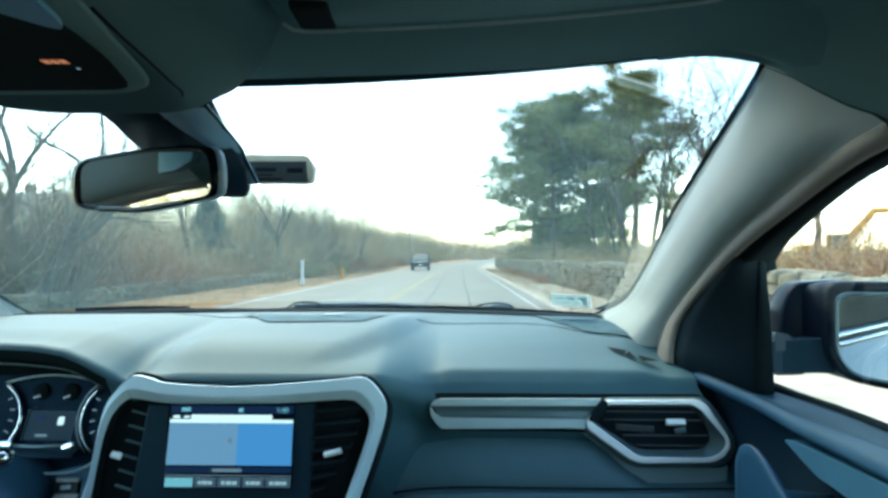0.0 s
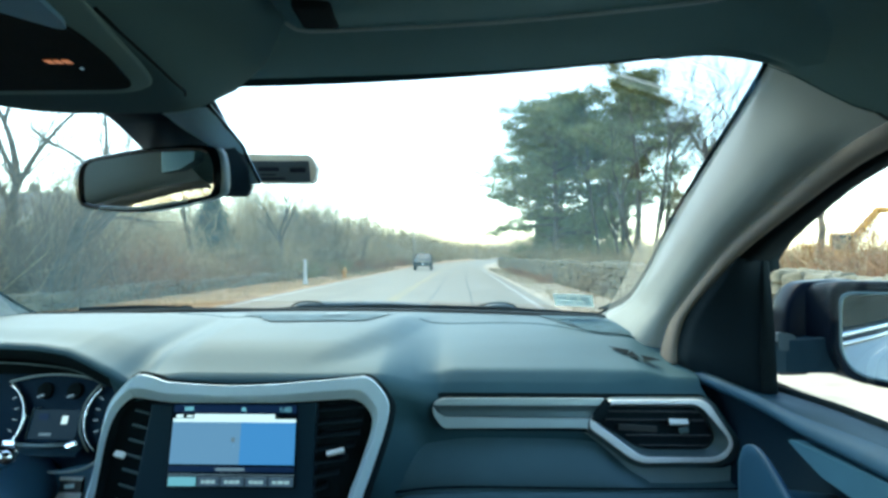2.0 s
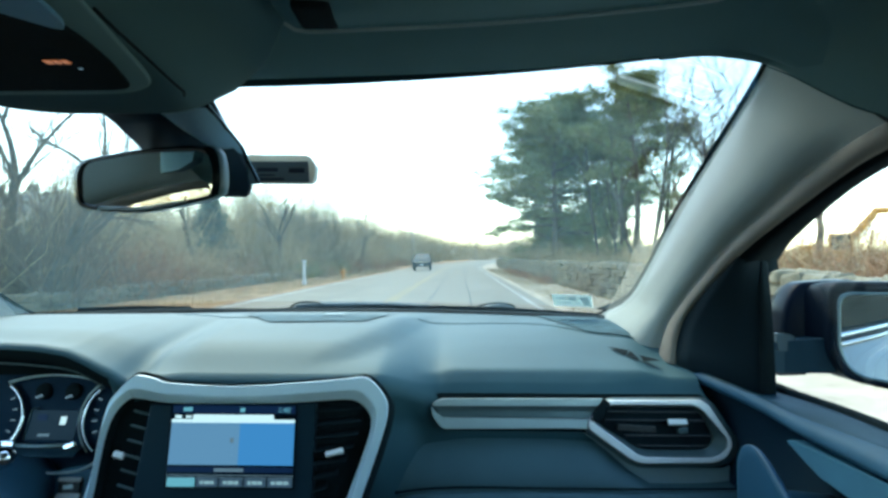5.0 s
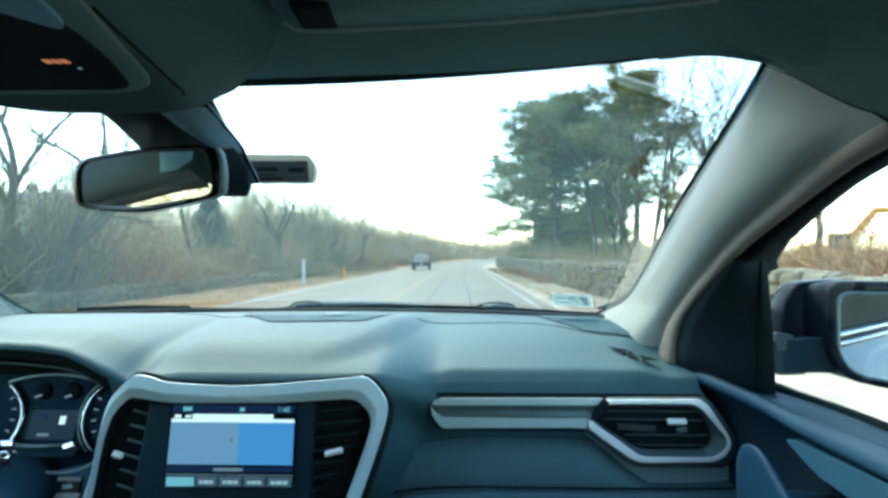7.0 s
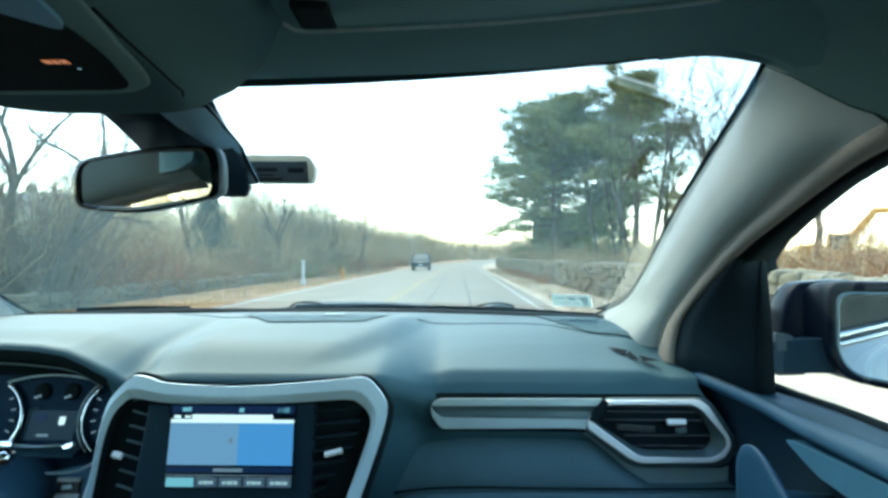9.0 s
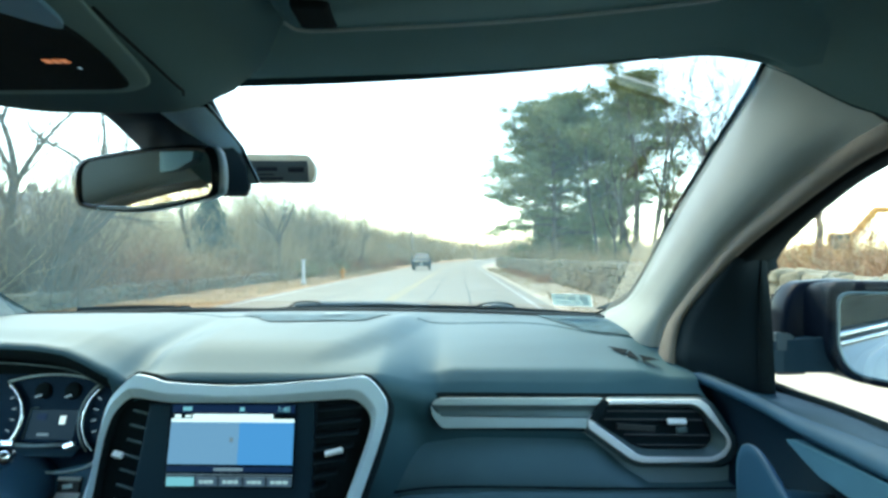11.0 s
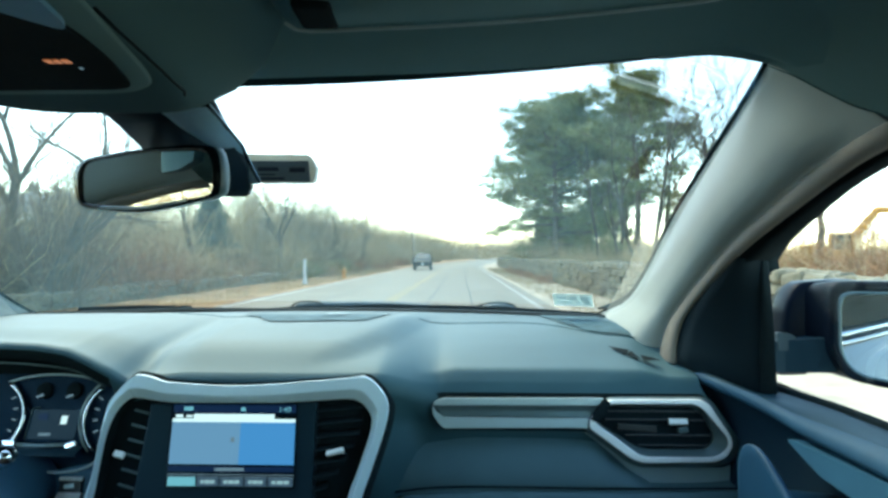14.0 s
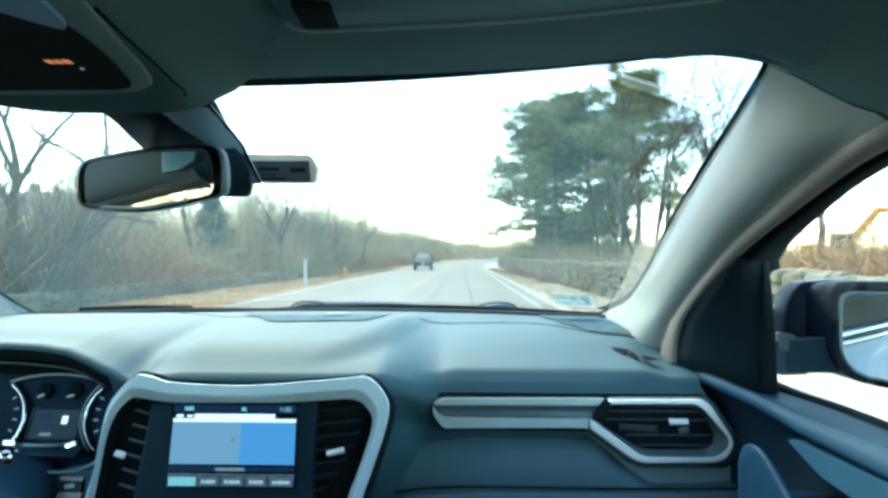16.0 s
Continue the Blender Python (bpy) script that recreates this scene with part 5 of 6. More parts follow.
loft("mirror_shoulder", [[(0.93 + (x - 0.93) * g, y, 1.22 + (z - 1.22) * g) for x, z in shoulder] for g, y in ((0.90, 1.118), (0.985, 1.122), (1.0, 1.132), (1.0, 1.165), (0.9, 1.195), (0.6, 1.21))], MIRROR_CASE, door_mirror, "gloss black inner side of the case", closed=True, caps=True)
slab("foot_plate", pose(0, 1.112, 0, 90, 0, 0), rounded([(0.850, 1.186), (0.8966, 1.1800), (0.9002, 1.1462), (0.850, 1.1440)], 0.004), 0.008, BLACK, door_mirror, "black foot plate", bevel=0.002)
loft("mirror_foot", [[(0.80, 1.10, z) for z in (1.155, 1.20)] + [(0.80, 1.17, z) for z in (1.20, 1.155)], [(0.86, 1.10, z) for z in (1.15, 1.205)] + [(0.86, 1.17, z) for z in (1.205, 1.15)], [(0.93, 1.07, z) for z in (1.155, 1.215)] + [(0.93, 1.15, z) for z in (1.215, 1.155)]], GREY_DARK, door_mirror, "dark grey foot", closed=True, caps=True, smooth=False)
slab("signal_lens", pose(0, 1.108, 0, 90, 0, 0), rounded([(0.846, 1.2198), (0.8733, 1.2159), (0.882, 1.2041), (0.8838, 1.1873), (0.846, 1.1882)], 0.004), 0.010, COWL_LENS, door_mirror, "bright lamp lens", bevel=0.002)

# ---- outside: a two-lane road between stone walls, brush and trees ----
ASPHALT = material("worn_asphalt", (0.265, 0.247, 0.198), 0.85, vary=0.16, scale=0.5, fine=25, bump=0.3)
YELLOW = material("worn_yellow_line", (0.48, 0.36, 0.13), 0.8, vary=0.25, scale=3, fine=40, bump=0.1, colour2=(0.34, 0.31, 0.22))
WHITE_LINE = material("worn_white_line", (0.44, 0.44, 0.41), 0.8, vary=0.2, scale=3, fine=40, bump=0.1)
SAND = material("sandy_verge", (0.45, 0.39, 0.30), 0.95, vary=0.25, scale=0.9, fine=12, bump=0.5)
LEAF_LITTER = material("rusty_leaf_litter", (0.36, 0.185, 0.070), 0.95, vary=0.3, scale=0.7, fine=14, bump=0.6, colour2=(0.46, 0.31, 0.16))
GRASS_GROUND = material("winter_grass_ground", (0.27, 0.215, 0.105), 0.95, vary=0.3, scale=0.6, fine=9, bump=0.6, colour2=(0.33, 0.25, 0.14))
STONE = material("field_stone", (0.185, 0.165, 0.108), 0.9, vary=0.3, scale=5, fine=40, bump=0.5, random_tint=0.2, colour2=(0.26, 0.22, 0.145))
STONE_MASS = material("field_stone_far", (0.185, 0.165, 0.108), 0.9, vary=0.3, scale=5, fine=40, bump=0.5, random_tint=0.2, colour2=(0.26, 0.22, 0.145), island=True)
COPING = material("pale_coping_stone", (0.48, 0.45, 0.38), 0.85, vary=0.2, scale=3, fine=30, bump=0.3, random_tint=0.12)
MORTAR = material("dark_wall_core", (0.15, 0.135, 0.10), 0.95, vary=0.3, scale=4, fine=30, bump=0.4)
BARK = material("grey_brown_bark", (0.115, 0.095, 0.075), 0.95, vary=0.35, scale=4, fine=25, bump=0.7)
PINE_BARK = material("pine_bark", (0.15, 0.12, 0.095), 0.95, vary=0.35, scale=4, fine=20, bump=0.8)
NEEDLES = material("pine_needles", (0.22, 0.275, 0.100), 0.7, vary=0.35, scale=0.5, fine=6, bump=0.0, random_tint=0.4, island=True, colour2=(0.27, 0.27, 0.125))
TWIGS = material("brown_winter_twigs", (0.43, 0.33, 0.19), 0.95, vary=0.35, scale=0.15, fine=2, bump=0.0, random_tint=0.35, island=True, colour2=(0.54, 0.42, 0.24))
RUST_TWIGS = material("rusty_dead_brush", (0.33, 0.17, 0.08), 0.95, vary=0.3, scale=0.2, fine=2, bump=0.0, random_tint=0.35, island=True)
GREY_TWIGS = material("grey_winter_twigs", (0.45, 0.365, 0.225), 0.95, vary=0.3, scale=0.1, fine=2, bump=0.0, random_tint=0.3, island=True)
GRASS = material("dry_grass_blades", (0.36, 0.28, 0.14), 0.9, vary=0.3, scale=0.4, fine=3, bump=0.0, random_tint=0.35, island=True)
POLE_WOOD = material("weathered_pole_wood", (0.42, 0.39, 0.34), 0.9, vary=0.2, scale=3, fine=30, bump=0.4)
ROOF = material("grey_shingle_roof", (0.30, 0.295, 0.285), 0.9, vary=0.25, scale=2, fine=20, bump=0.4)
DARK_GLASS = material("dark_window_glass", (0.03, 0.035, 0.04), 0.1, vary=0.1, bump=0.0)
HYDRANT = material("orange_hydrant_paint", (0.62, 0.27, 0.04), 0.5, vary=0.2, scale=9, fine=60, bump=0.1)

rng = np.random.default_rng(7)
PI = math.pi


def bend(y):
    """How far the road has swung to the right at y metres ahead."""
    return 0.0012 * max(min(y, 150) - 70, 0) ** 2 + (0.19 * (y - 150) if y > 150 else 0.0)


def rise(y):
    """The road climbs a little far ahead."""
    return 0.00006 * max(y - 60, 0) ** 2 if y < 260 else 2.4 + 0.024 * (y - 260)


STATIONS = list(np.linspace(-60, 170, 90)) + list(np.linspace(180, 420, 25))


def ribbon(name, lanes, mat, label, category="", parent=None):
    """A strip along the road; lanes: (x, z) across it."""
    ob = loft(name, [[(x + bend(y), y, z + rise(y)) for x, z in lanes] for y in STATIONS], mat, parent, label)
    if parent is None:
        tagged(ob, label, category, kind="structure")
    return ob


# one sheet of ground to the horizon, with the road's rise worked in
gx = np.concatenate([[-1800, -600, -250, -120], np.linspace(-70, 70, 29), [120, 250, 600, 1800]])
gy = np.concatenate([[-1500, -300], np.linspace(-80, 420, 60), [700, 1500, 3000]])
rows = [[(x, y, -0.10 + rise(min(y, 420)) + (0.35 * math.sin(x * 0.11 + 1.3) * math.sin(y * 0.07) + 0.35) * (smooth_step(x, 8, 22) + smooth_step(-x, 12, 26)) * (1 if y < 400 else 0.3)) for x in gx] for y in gy]
tagged(loft("ground", rows, GRASS_GROUND), "brown winter ground with dead grass and leaves", "ground", kind="structure")
road = ribbon("road", [(-6.6, -0.06), (-6.5, 0.0), (-1.85, 0.06), (2.8, 0.0), (2.9, -0.06)], ASPHALT, "worn grey two-lane asphalt road", "road")
for x0, x1, mat, label in ((-1.98, -1.87, YELLOW, "worn yellow centre line"), (-1.80, -1.69, YELLOW, "worn yellow centre line"), (-6.15, -6.03, WHITE_LINE, "worn white edge line"), (2.30, 2.42, WHITE_LINE, "worn white edge line")):
    z = 0.06 if mat is YELLOW else 0.009
    ribbon("lane_line", [(x0, z + 0.004), (x1, z + 0.004)], mat, label, parent=road)
# long sealed cracks and wheel tracks
for x, w in ((0.55, 0.035), (-0.75, 0.03), (-3.9, 0.03)):
    track = [[(x + 0.06 * math.sin(y * 0.11 + x) + 0.02 * math.sin(y * 0.6) + dx + bend(y), y, 0.066 - 0.0125 * abs(x + 1.85) + rise(y)) for dx in (-w, w)] for y in np.linspace(6, 110, 160)]
    loft("sealed_crack", track, material("tar_seal", (0.15, 0.148, 0.135), 0.8, vary=0.2, scale=3, bump=0.1), road, "dark tar-sealed crack")
ribbon("verge_1", [(-6.45, -0.012), (-6.9, 0.02), (-8.2, 0.06), (-10.4, 0.05)], LEAF_LITTER, "road verge under rust-brown dead leaves and grass", "verge")
ribbon("verge_2", [(2.75, -0.012), (3.3, 0.02), (4.9, 0.05)], SAND, "sandy road verge with dry grass", "verge")


def mass(name, verts, faces, mat, parent=None, label="", smooth=False):
    return finish(name, verts, faces, mat, parent, label, smooth)


# ---- stone walls ----
def stone_mesh(name, seed):
    """One rounded, uneven field stone, about 1 x 1 x 1."""
    bm = bmesh.new()
    bmesh.ops.create_cube(bm, size=1.0)
    bmesh.ops.bevel(bm, geom=bm.edges[:], offset=0.17, segments=1, affect="EDGES")
    r = random.Random(seed)
    for v in bm.verts:
        v.co += Vector((r.uniform(-0.07, 0.07), r.uniform(-0.07, 0.07), r.uniform(-0.07, 0.07)))
    bmesh.ops.recalc_face_normals(bm, faces=bm.faces)
    me = bpy.data.meshes.new(name)
    bm.to_mesh(me)
    bm.free()
    me.materials.append(STONE)
    return me


STONES = [stone_mesh("stone", k) for k in range(6)]


def stone_wall(name, x0, y0, y1, height, label, near, courses, cope):
    """A dry stone wall along the road; stones with y inside near are pieces of their own."""
    wall = loft(name, [[(x0 + bend(y) + dx, y, z * height + rise(y)) for dx, z in ((-0.16, -0.2), (-0.14, 0.93), (0.14, 0.93), (0.16, -0.2))] for y in np.arange(y0, y1, 2.0)], MORTAR, smooth=False)
    tagged(wall, label, "stone wall", kind="structure")
    far_v, far_f, singles = [], [], 0
    step = height / courses
    for side in (-1, 1):
        for c in range(courses):
            y = y0 + rng.uniform(0, 0.3)
            while y < y1:
                long = rng.uniform(0.24, 0.62)
                tall = step * rng.uniform(0.95, 1.2)
                z = (c + 0.5) * step + rng.uniform(-0.03, 0.03) + (0.05 * math.sin(y * 0.7) if c == courses - 1 else 0) + rise(y)
                m = Matrix.Translation((x0 + side * 0.15 + bend(y) + rng.uniform(-0.03, 0.03), y + long / 2, z)) @ pose(0, 0, 0, rng.uniform(-9, 9), rng.uniform(-6, 6), rng.uniform(-5, 5)) @ Matrix.Diagonal((rng.uniform(0.2, 0.3), long * 1.02, tall, 1))
                me = STONES[rng.integers(0, 6)]
                toward = side * x0 < 0
                if toward and near[0] <= y <= near[1] and singles < 280:
                    ob = new("stone", me)
                    ob.parent = wall
                    ob.matrix_basis = m
                    singles += 1
                elif toward or c == courses - 1:
                    k = len(far_v)
                    far_v += [m @ v.co for v in me.vertices]
                    far_f += [tuple(k + i for i in p.vertices) for p in me.polygons]
                y += long
    rest = mass("stone_rest", far_v, far_f, STONE_MASS, wall)
    rest["kind"] = "stuff"
    if cope:
        y = y0
        while y < y1:
            long = rng.uniform(0.7, 1.5)
            if y < 60:
                box("coping", pose(x0 + bend(y) + rng.uniform(-0.02, 0.02), y + long / 2, height + 0.035 + rise(y), rng.uniform(-1.5, 1.5), rng.uniform(-2, 2), rng.uniform(-2, 2)), (0.52, long - 0.03, 0.085), COPING, wall, bevel=0.02)
            y += long


stone_wall("wall_left", -9.9, 10, 130, 0.50, "low mossy field stone wall half hidden in brush", (10, 38), 3, False)
stone_wall("wall_right", 5.15, 3.5, 120, 1.16, "grey field stone wall beside the road", (5.5, 23), 6, False)


# ---- brush, grass and trees ----
def strips(base, tip, bow, width, seg=3):
    """Thin tapering blades from base to tip (n x 3), bowed: vertices and faces."""
    n = len(base)
    way = tip - base
    side = np.cross(way, rng.normal(size=(n, 3)))
    side /= np.maximum(np.linalg.norm(side, axis=1), 1e-6)[:, None]
    verts, faces = [], []
    for k in range(seg + 1):
        t = k / seg
        mid = base + way * t + bow * (4 * t * (1 - t))
        w = (width * (1 - 0.85 * t))[:, None] / 2
        verts += [mid - side * w, mid + side * w]
    v = np.stack(verts, axis=1).reshape(-1, 3)
    m = 2 * (seg + 1)
    o = np.arange(n)[:, None] * m
    quads = np.concatenate([o + np.array([[2 * k, 2 * k + 1, 2 * k + 3, 2 * k + 2]]) for k in range(seg)])
    return v, quads


def fill_mesh(name, pieces, mat, parent=None, label=""):
    off, vs, fs = 0, [], []
    for v, f in pieces:
        vs.append(v)
        fs.append(f + off)
        off += len(v)
    v, f = np.concatenate(vs), np.concatenate(fs)
    me = bpy.data.meshes.new(name)
    me.vertices.add(len(v))
    me.vertices.foreach_set("co", v.astype(np.float32).ravel())
    k = f.shape[1]
    me.loops.add(f.size)
    me.loops.foreach_set("vertex_index", f.astype(np.int32).ravel())
    me.polygons.add(len(f))
    me.polygons.foreach_set("loop_start", np.arange(0, f.size, k, dtype=np.int32))
    me.update(calc_edges=True)
    me.validate()
    me.materials.append(mat)
    ob = new(name, me)
    if parent is not None:
        ob.parent = parent
        ob.matrix_parent_inverse = Matrix.Translation(-parent.location)
    if label:
        ob["label"] = label
    return ob


def brush(name, spots, mat, label, twigs=60, wide=0.018):
    """Leafless thicket: spots are rows of x, y, height, spread."""
    pieces = []
    for x, y, h, r in spots:
        n = twigs
        g = rise(min(max(y, 0), 420)) - 0.05
        base = np.column_stack([x + rng.normal(0, 0.3 * r, n), y + rng.normal(0, 0.3 * r, n), np.full(n, g)])
        up = h * rng.uniform(0.45, 1.05, n)
        fan = rng.normal(0, 0.75 * r, (n, 2))
        up = up * np.exp(-0.22 * (np.hypot(fan[:, 0], fan[:, 1]) / r) ** 2)
        tip = base + np.column_stack([fan, up])
        pieces.append(strips(base, tip, rng.normal(0, 0.15, (n, 3)) * h, np.full(n, wide * (0.6 + h / 4)), 2))
        # side shoots
        t = rng.uniform(0.35, 0.95, (n, 2))
        for j in range(2):
            b = base + (tip - base) * t[:, j:j + 1]
            e = b + rng.normal(0, 0.22, (n, 3)) * h * np.array([1, 1, 0.7]) + np.array([0, 0, 0.12 * h])
            pieces.append(strips(b, e, rng.normal(0, 0.03, (n, 3)) * h, np.full(n, wide * 0.7), 2))
    quads3 = fill_mesh(name, pieces, mat)
    return tagged(quads3, label, "brush", kind="stuff")


def scatter(n, x0, x1, y0, y1, h0, h1, r0=0.8, r1=1.6):
    out = []
    for _ in range(n):
        y = rng.uniform(y0, y1)
        out.append((rng.uniform(x0, x1) + bend(y), y, h0 + (h1 - h0) * rng.random() ** 1.6, rng.uniform(r0, r1)))
    return out


def clusters(n, per, x0, x1, y0, y1, h0, h1, wide=1.3):
    """Groups of shrubs that stand close together and are of one height."""
    out = []
    for _ in range(n):
        y, h = rng.uniform(y0, y1), h0 + (h1 - h0) * rng.random() ** 1.4
        x = rng.uniform(x0, x1) + bend(y)
        out += [(x + rng.normal(0, wide), y + rng.normal(0, 1.5 * wide), h * rng.uniform(0.55, 1.0), rng.uniform(0.5, 0.9) * wide) for _ in range(per)]
    return out


DARK_TWIGS = material("dark_winter_twigs", (0.20, 0.145, 0.095), 0.95, vary=0.3, scale=0.1, fine=2, bump=0.0, random_tint=0.3, island=True)
brush("brush", scatter(90, -14.5, -10.6, 7, 44, 1.0, 3.0, 1.0, 2.0) + clusters(30, 5, -16, -11.6, 16, 135, 2.6, 7.2) + scatter(90, -28, -12, 12, 75, 2.2, 5.0, 1.4, 2.6), TWIGS, "dense leafless tan brush behind the low stone wall", 68, 0.021)
brush("brush", clusters(26, 5, -18, -11.8, 14, 130, 2.6, 7.6) + scatter(90, -60, -12, 60, 140, 2.5, 6.0, 1.6, 3.2), GREY_TWIGS, "tangled grey leafless brush behind the low stone wall", 68, 0.021)
brush("brush", scatter(60, -11.6, -10.2, 9, 90, 0.6, 1.7, 0.8, 1.5), RUST_TWIGS, "low rust-coloured brush along the leafy verge", 70)
brush("brush", scatter(90, 6.2, 11, 3, 40, 1.6, 2.6) + scatter(130, 6.4, 26, 20, 90, 2.0, 3.4) + scatter(120, 7, 50, 80, 160, 2.5, 4.5, 1.2, 2.6), TWIGS, "dense leafless brown brush behind the stone wall", 50, 0.020)
brush("brush", scatter(50, 6.2, 9.5, 4, 16, 1.8, 2.6) + scatter(20, 4.3, 4.8, 30, 60, 0.5, 0.9, 0.4, 0.6) + scatter(30, -9.5, -8.8, 40, 110, 1.2, 1.8), RUST_TWIGS, "rust-coloured dead brush along the walls")
brush("brush", [(x, y, h, r) for x, y, h, r in scatter(260, -95, 60, 170, 300, 5.0, 10.0, 3.0, 6.0)] + scatter(70, -110, -40, 70, 170, 4, 7, 2, 4), GREY_TWIGS, "hazy grey leafless woods at the end of the road", 45, 0.065)
brush("thicket", scatter(90, -34, -13.5, 25, 66, 2.0, 4.4, 1.5, 3.0), GREY_TWIGS, "tall grey leafless thicket beyond the low stone wall", 100, 0.022)
rng = np.random.default_rng(31)
brush("brush", clusters(22, 5, -18, -11.4, 15, 100, 2.0, 6.4, 1.0), DARK_TWIGS, "dark brown leafless shrubs among the brush", 80, 0.022)
brush("brush", clusters(14, 5, -15, -11.2, 20, 90, 1.6, 4.0, 1.0), RUST_TWIGS, "rusty leafless shrubs among the brush", 80, 0.022)
brush("far_woods", scatter(70, -34, -9.5, 84, 165, 6.0, 11.0, 1.6, 3.4) + scatter(22, -22, -10.5, 60, 100, 5.0, 8.0, 1.2, 2.2) + scatter(20, -20, -11.5, 44, 66, 5.5, 9.5, 1.2, 2.2), GREY_TWIGS, "uneven grey leafless woods where the road bends", 130, 0.03)
brush("tall_saplings", scatter(46, -30, -11.4, 24, 78, 5.0, 9.2, 0.8, 1.7), GREY_TWIGS, "wispy leafless saplings standing out of the brush", 90, 0.034)
brush("brush", scatter(70, -12.4, -10.4, 18, 110, 1.0, 2.6, 0.9, 1.8), RUST_TWIGS, "rust-brown shrubs at the foot of the brush", 60)
brush("brush", scatter(60, -16, -10.4, -9, 8, 1.6, 3.6, 1.0, 1.9), RUST_TWIGS, "rust-brown brush beside the road opposite the car", 80, 0.022)
brush("brush", scatter(70, -16, -9.5, -70, -6, 2.0, 4.5, 1.4, 2.6) + scatter(60, 6.4, 13, -70, -6, 2.0, 4.0, 1.2, 2.2) + scatter(70, -40, 40, -120, -75, 4.0, 8.0, 2.5, 4.5), TWIGS, "leafless brown brush beside the road behind the car", 40, 0.036)

n = 16000
gy_ = rng.uniform(10, 70, n)
left = rng.random(n) < 0.5
gx_ = np.where(left, rng.uniform(-8.9, -6.75, n), rng.uniform(3.05, 5.0, n)) + np.array([bend(y) for y in gy_])
base = np.column_stack([gx_, gy_, np.full(n, 0.0) + np.array([rise(y) for y in gy_])])
tip = base + np.column_stack([rng.normal(0, 0.06, n), rng.normal(0, 0.06, n), rng.uniform(0.05, 0.22, n)])
tagged(fill_mesh("grass", [strips(base, tip, rng.normal(0, 0.02, (n, 3)), np.full(n, 0.014), 2)], GRASS), "dry winter grass along the road verges", "grass", kind="stuff")


def limb(path, r0, r1, sides, pieces):
    """Add a tapered round limb along path (k x 3)."""
    k = len(path)
    way = np.gradient(path, axis=0)
    way /= np.maximum(np.linalg.norm(way, axis=1), 1e-6)[:, None]
    ref = np.array([0.31, 0.87, 0.2])
    s = np.cross(way, ref)
    s /= np.maximum(np.linalg.norm(s, axis=1), 1e-6)[:, None]
    u = np.cross(way, s)
    r = np.linspace(r0, r1, k)[:, None, None]
    a = np.linspace(0, 2 * PI, sides, endpoint=False)
    v = path[:, None] + r * (s[:, None] * np.cos(a)[None, :, None] + u[:, None] * np.sin(a)[None, :, None])
    f = []
    for i in range(k - 1):
        for j in range(sides):
            f.append((i * sides + j, i * sides + (j + 1) % sides, (i + 1) * sides + (j + 1) % sides, (i + 1) * sides + j))
    pieces.append((v.reshape(-1, 3), np.array(f)))


def wander(start, way, length, k, wob):
    pts, p, w = [np.array(start, float)], np.array(start, float), np.array(way, float)
    for _ in range(k):
        w = w + rng.normal(0, wob, 3)
        w /= np.linalg.norm(w)
        p = p + w * length / k
        pts.append(p.copy())
    return np.array(pts)


def pine(height, crown_from, spread, lean=(0.0, 0.0), radius=0.28, clumps=9, sparse=1.0):
    """A white pine at the origin: bent trunk, level limbs, flat sprays of needles with gaps between them."""
    tree = thing("pine_tree", (0, 0, 0), "tall dark green pine with level open branches", "tree", "roadside pines")
    wood, green = [], []
    trunk = wander((0, 0, -0.3), (lean[0], lean[1], 1.0), height, 14, 0.035)
    limb(trunk, radius, 0.05, 9, wood)
    n = int(64 * sparse)
    for i in range(n):
        t = crown_from + (1 - crown_from) * (i / n) ** 0.9 * 0.98
        f = t * (len(trunk) - 1)
        k = min(int(f), len(trunk) - 2)
        p = trunk[k] + (trunk[k + 1] - trunk[k]) * (f - k)
        a = rng.uniform(0, 2 * PI)
        top = (t - crown_from) / (1 - crown_from)
        length = spread * (0.35 + 0.9 * math.sin(PI * min(0.15 + top * 0.85, 1.0)) ** 0.8) * rng.uniform(0.55, 1.15)
        way = (math.cos(a), math.sin(a), 0.05 + 0.5 * top)
        path = wander(p, way, length, 6, 0.13)
        limb(path, radius * 0.28 * (1.1 - top * 0.7), 0.012, 5, wood)
        for _ in range(clumps):
            s = rng.uniform(0.35, 1.02) * 6
            q = min(int(s), 5)
            c = path[q] + (path[q + 1] - path[q]) * min(s - q, 1.0) + rng.normal(0, 0.22, 3) * np.array([1, 1, 0.5]) * length * 0.4
            m = 70
            rad = rng.uniform(0.45, 0.85)
            o = rng.normal(0, 1, (m, 3)) * np.array([0.55, 0.55, 0.20]) * rad
            d = o * 0.7 + rng.normal(0, 0.4, (m, 3)) + np.array([0, 0, 0.25])
            d /= np.linalg.norm(d, axis=1)[:, None]
            green.append(strips(c + o, c + o + d * rng.uniform(0.16, 0.34, (m, 1)), np.zeros((m, 3)), np.full(m, 0.092), 1))
    fill_mesh("trunk", wood, PINE_BARK, tree, "rough brown trunk and limbs")
    fill_mesh("crown", green, NEEDLES, tree, "open sprays of dark needles")
    return tree


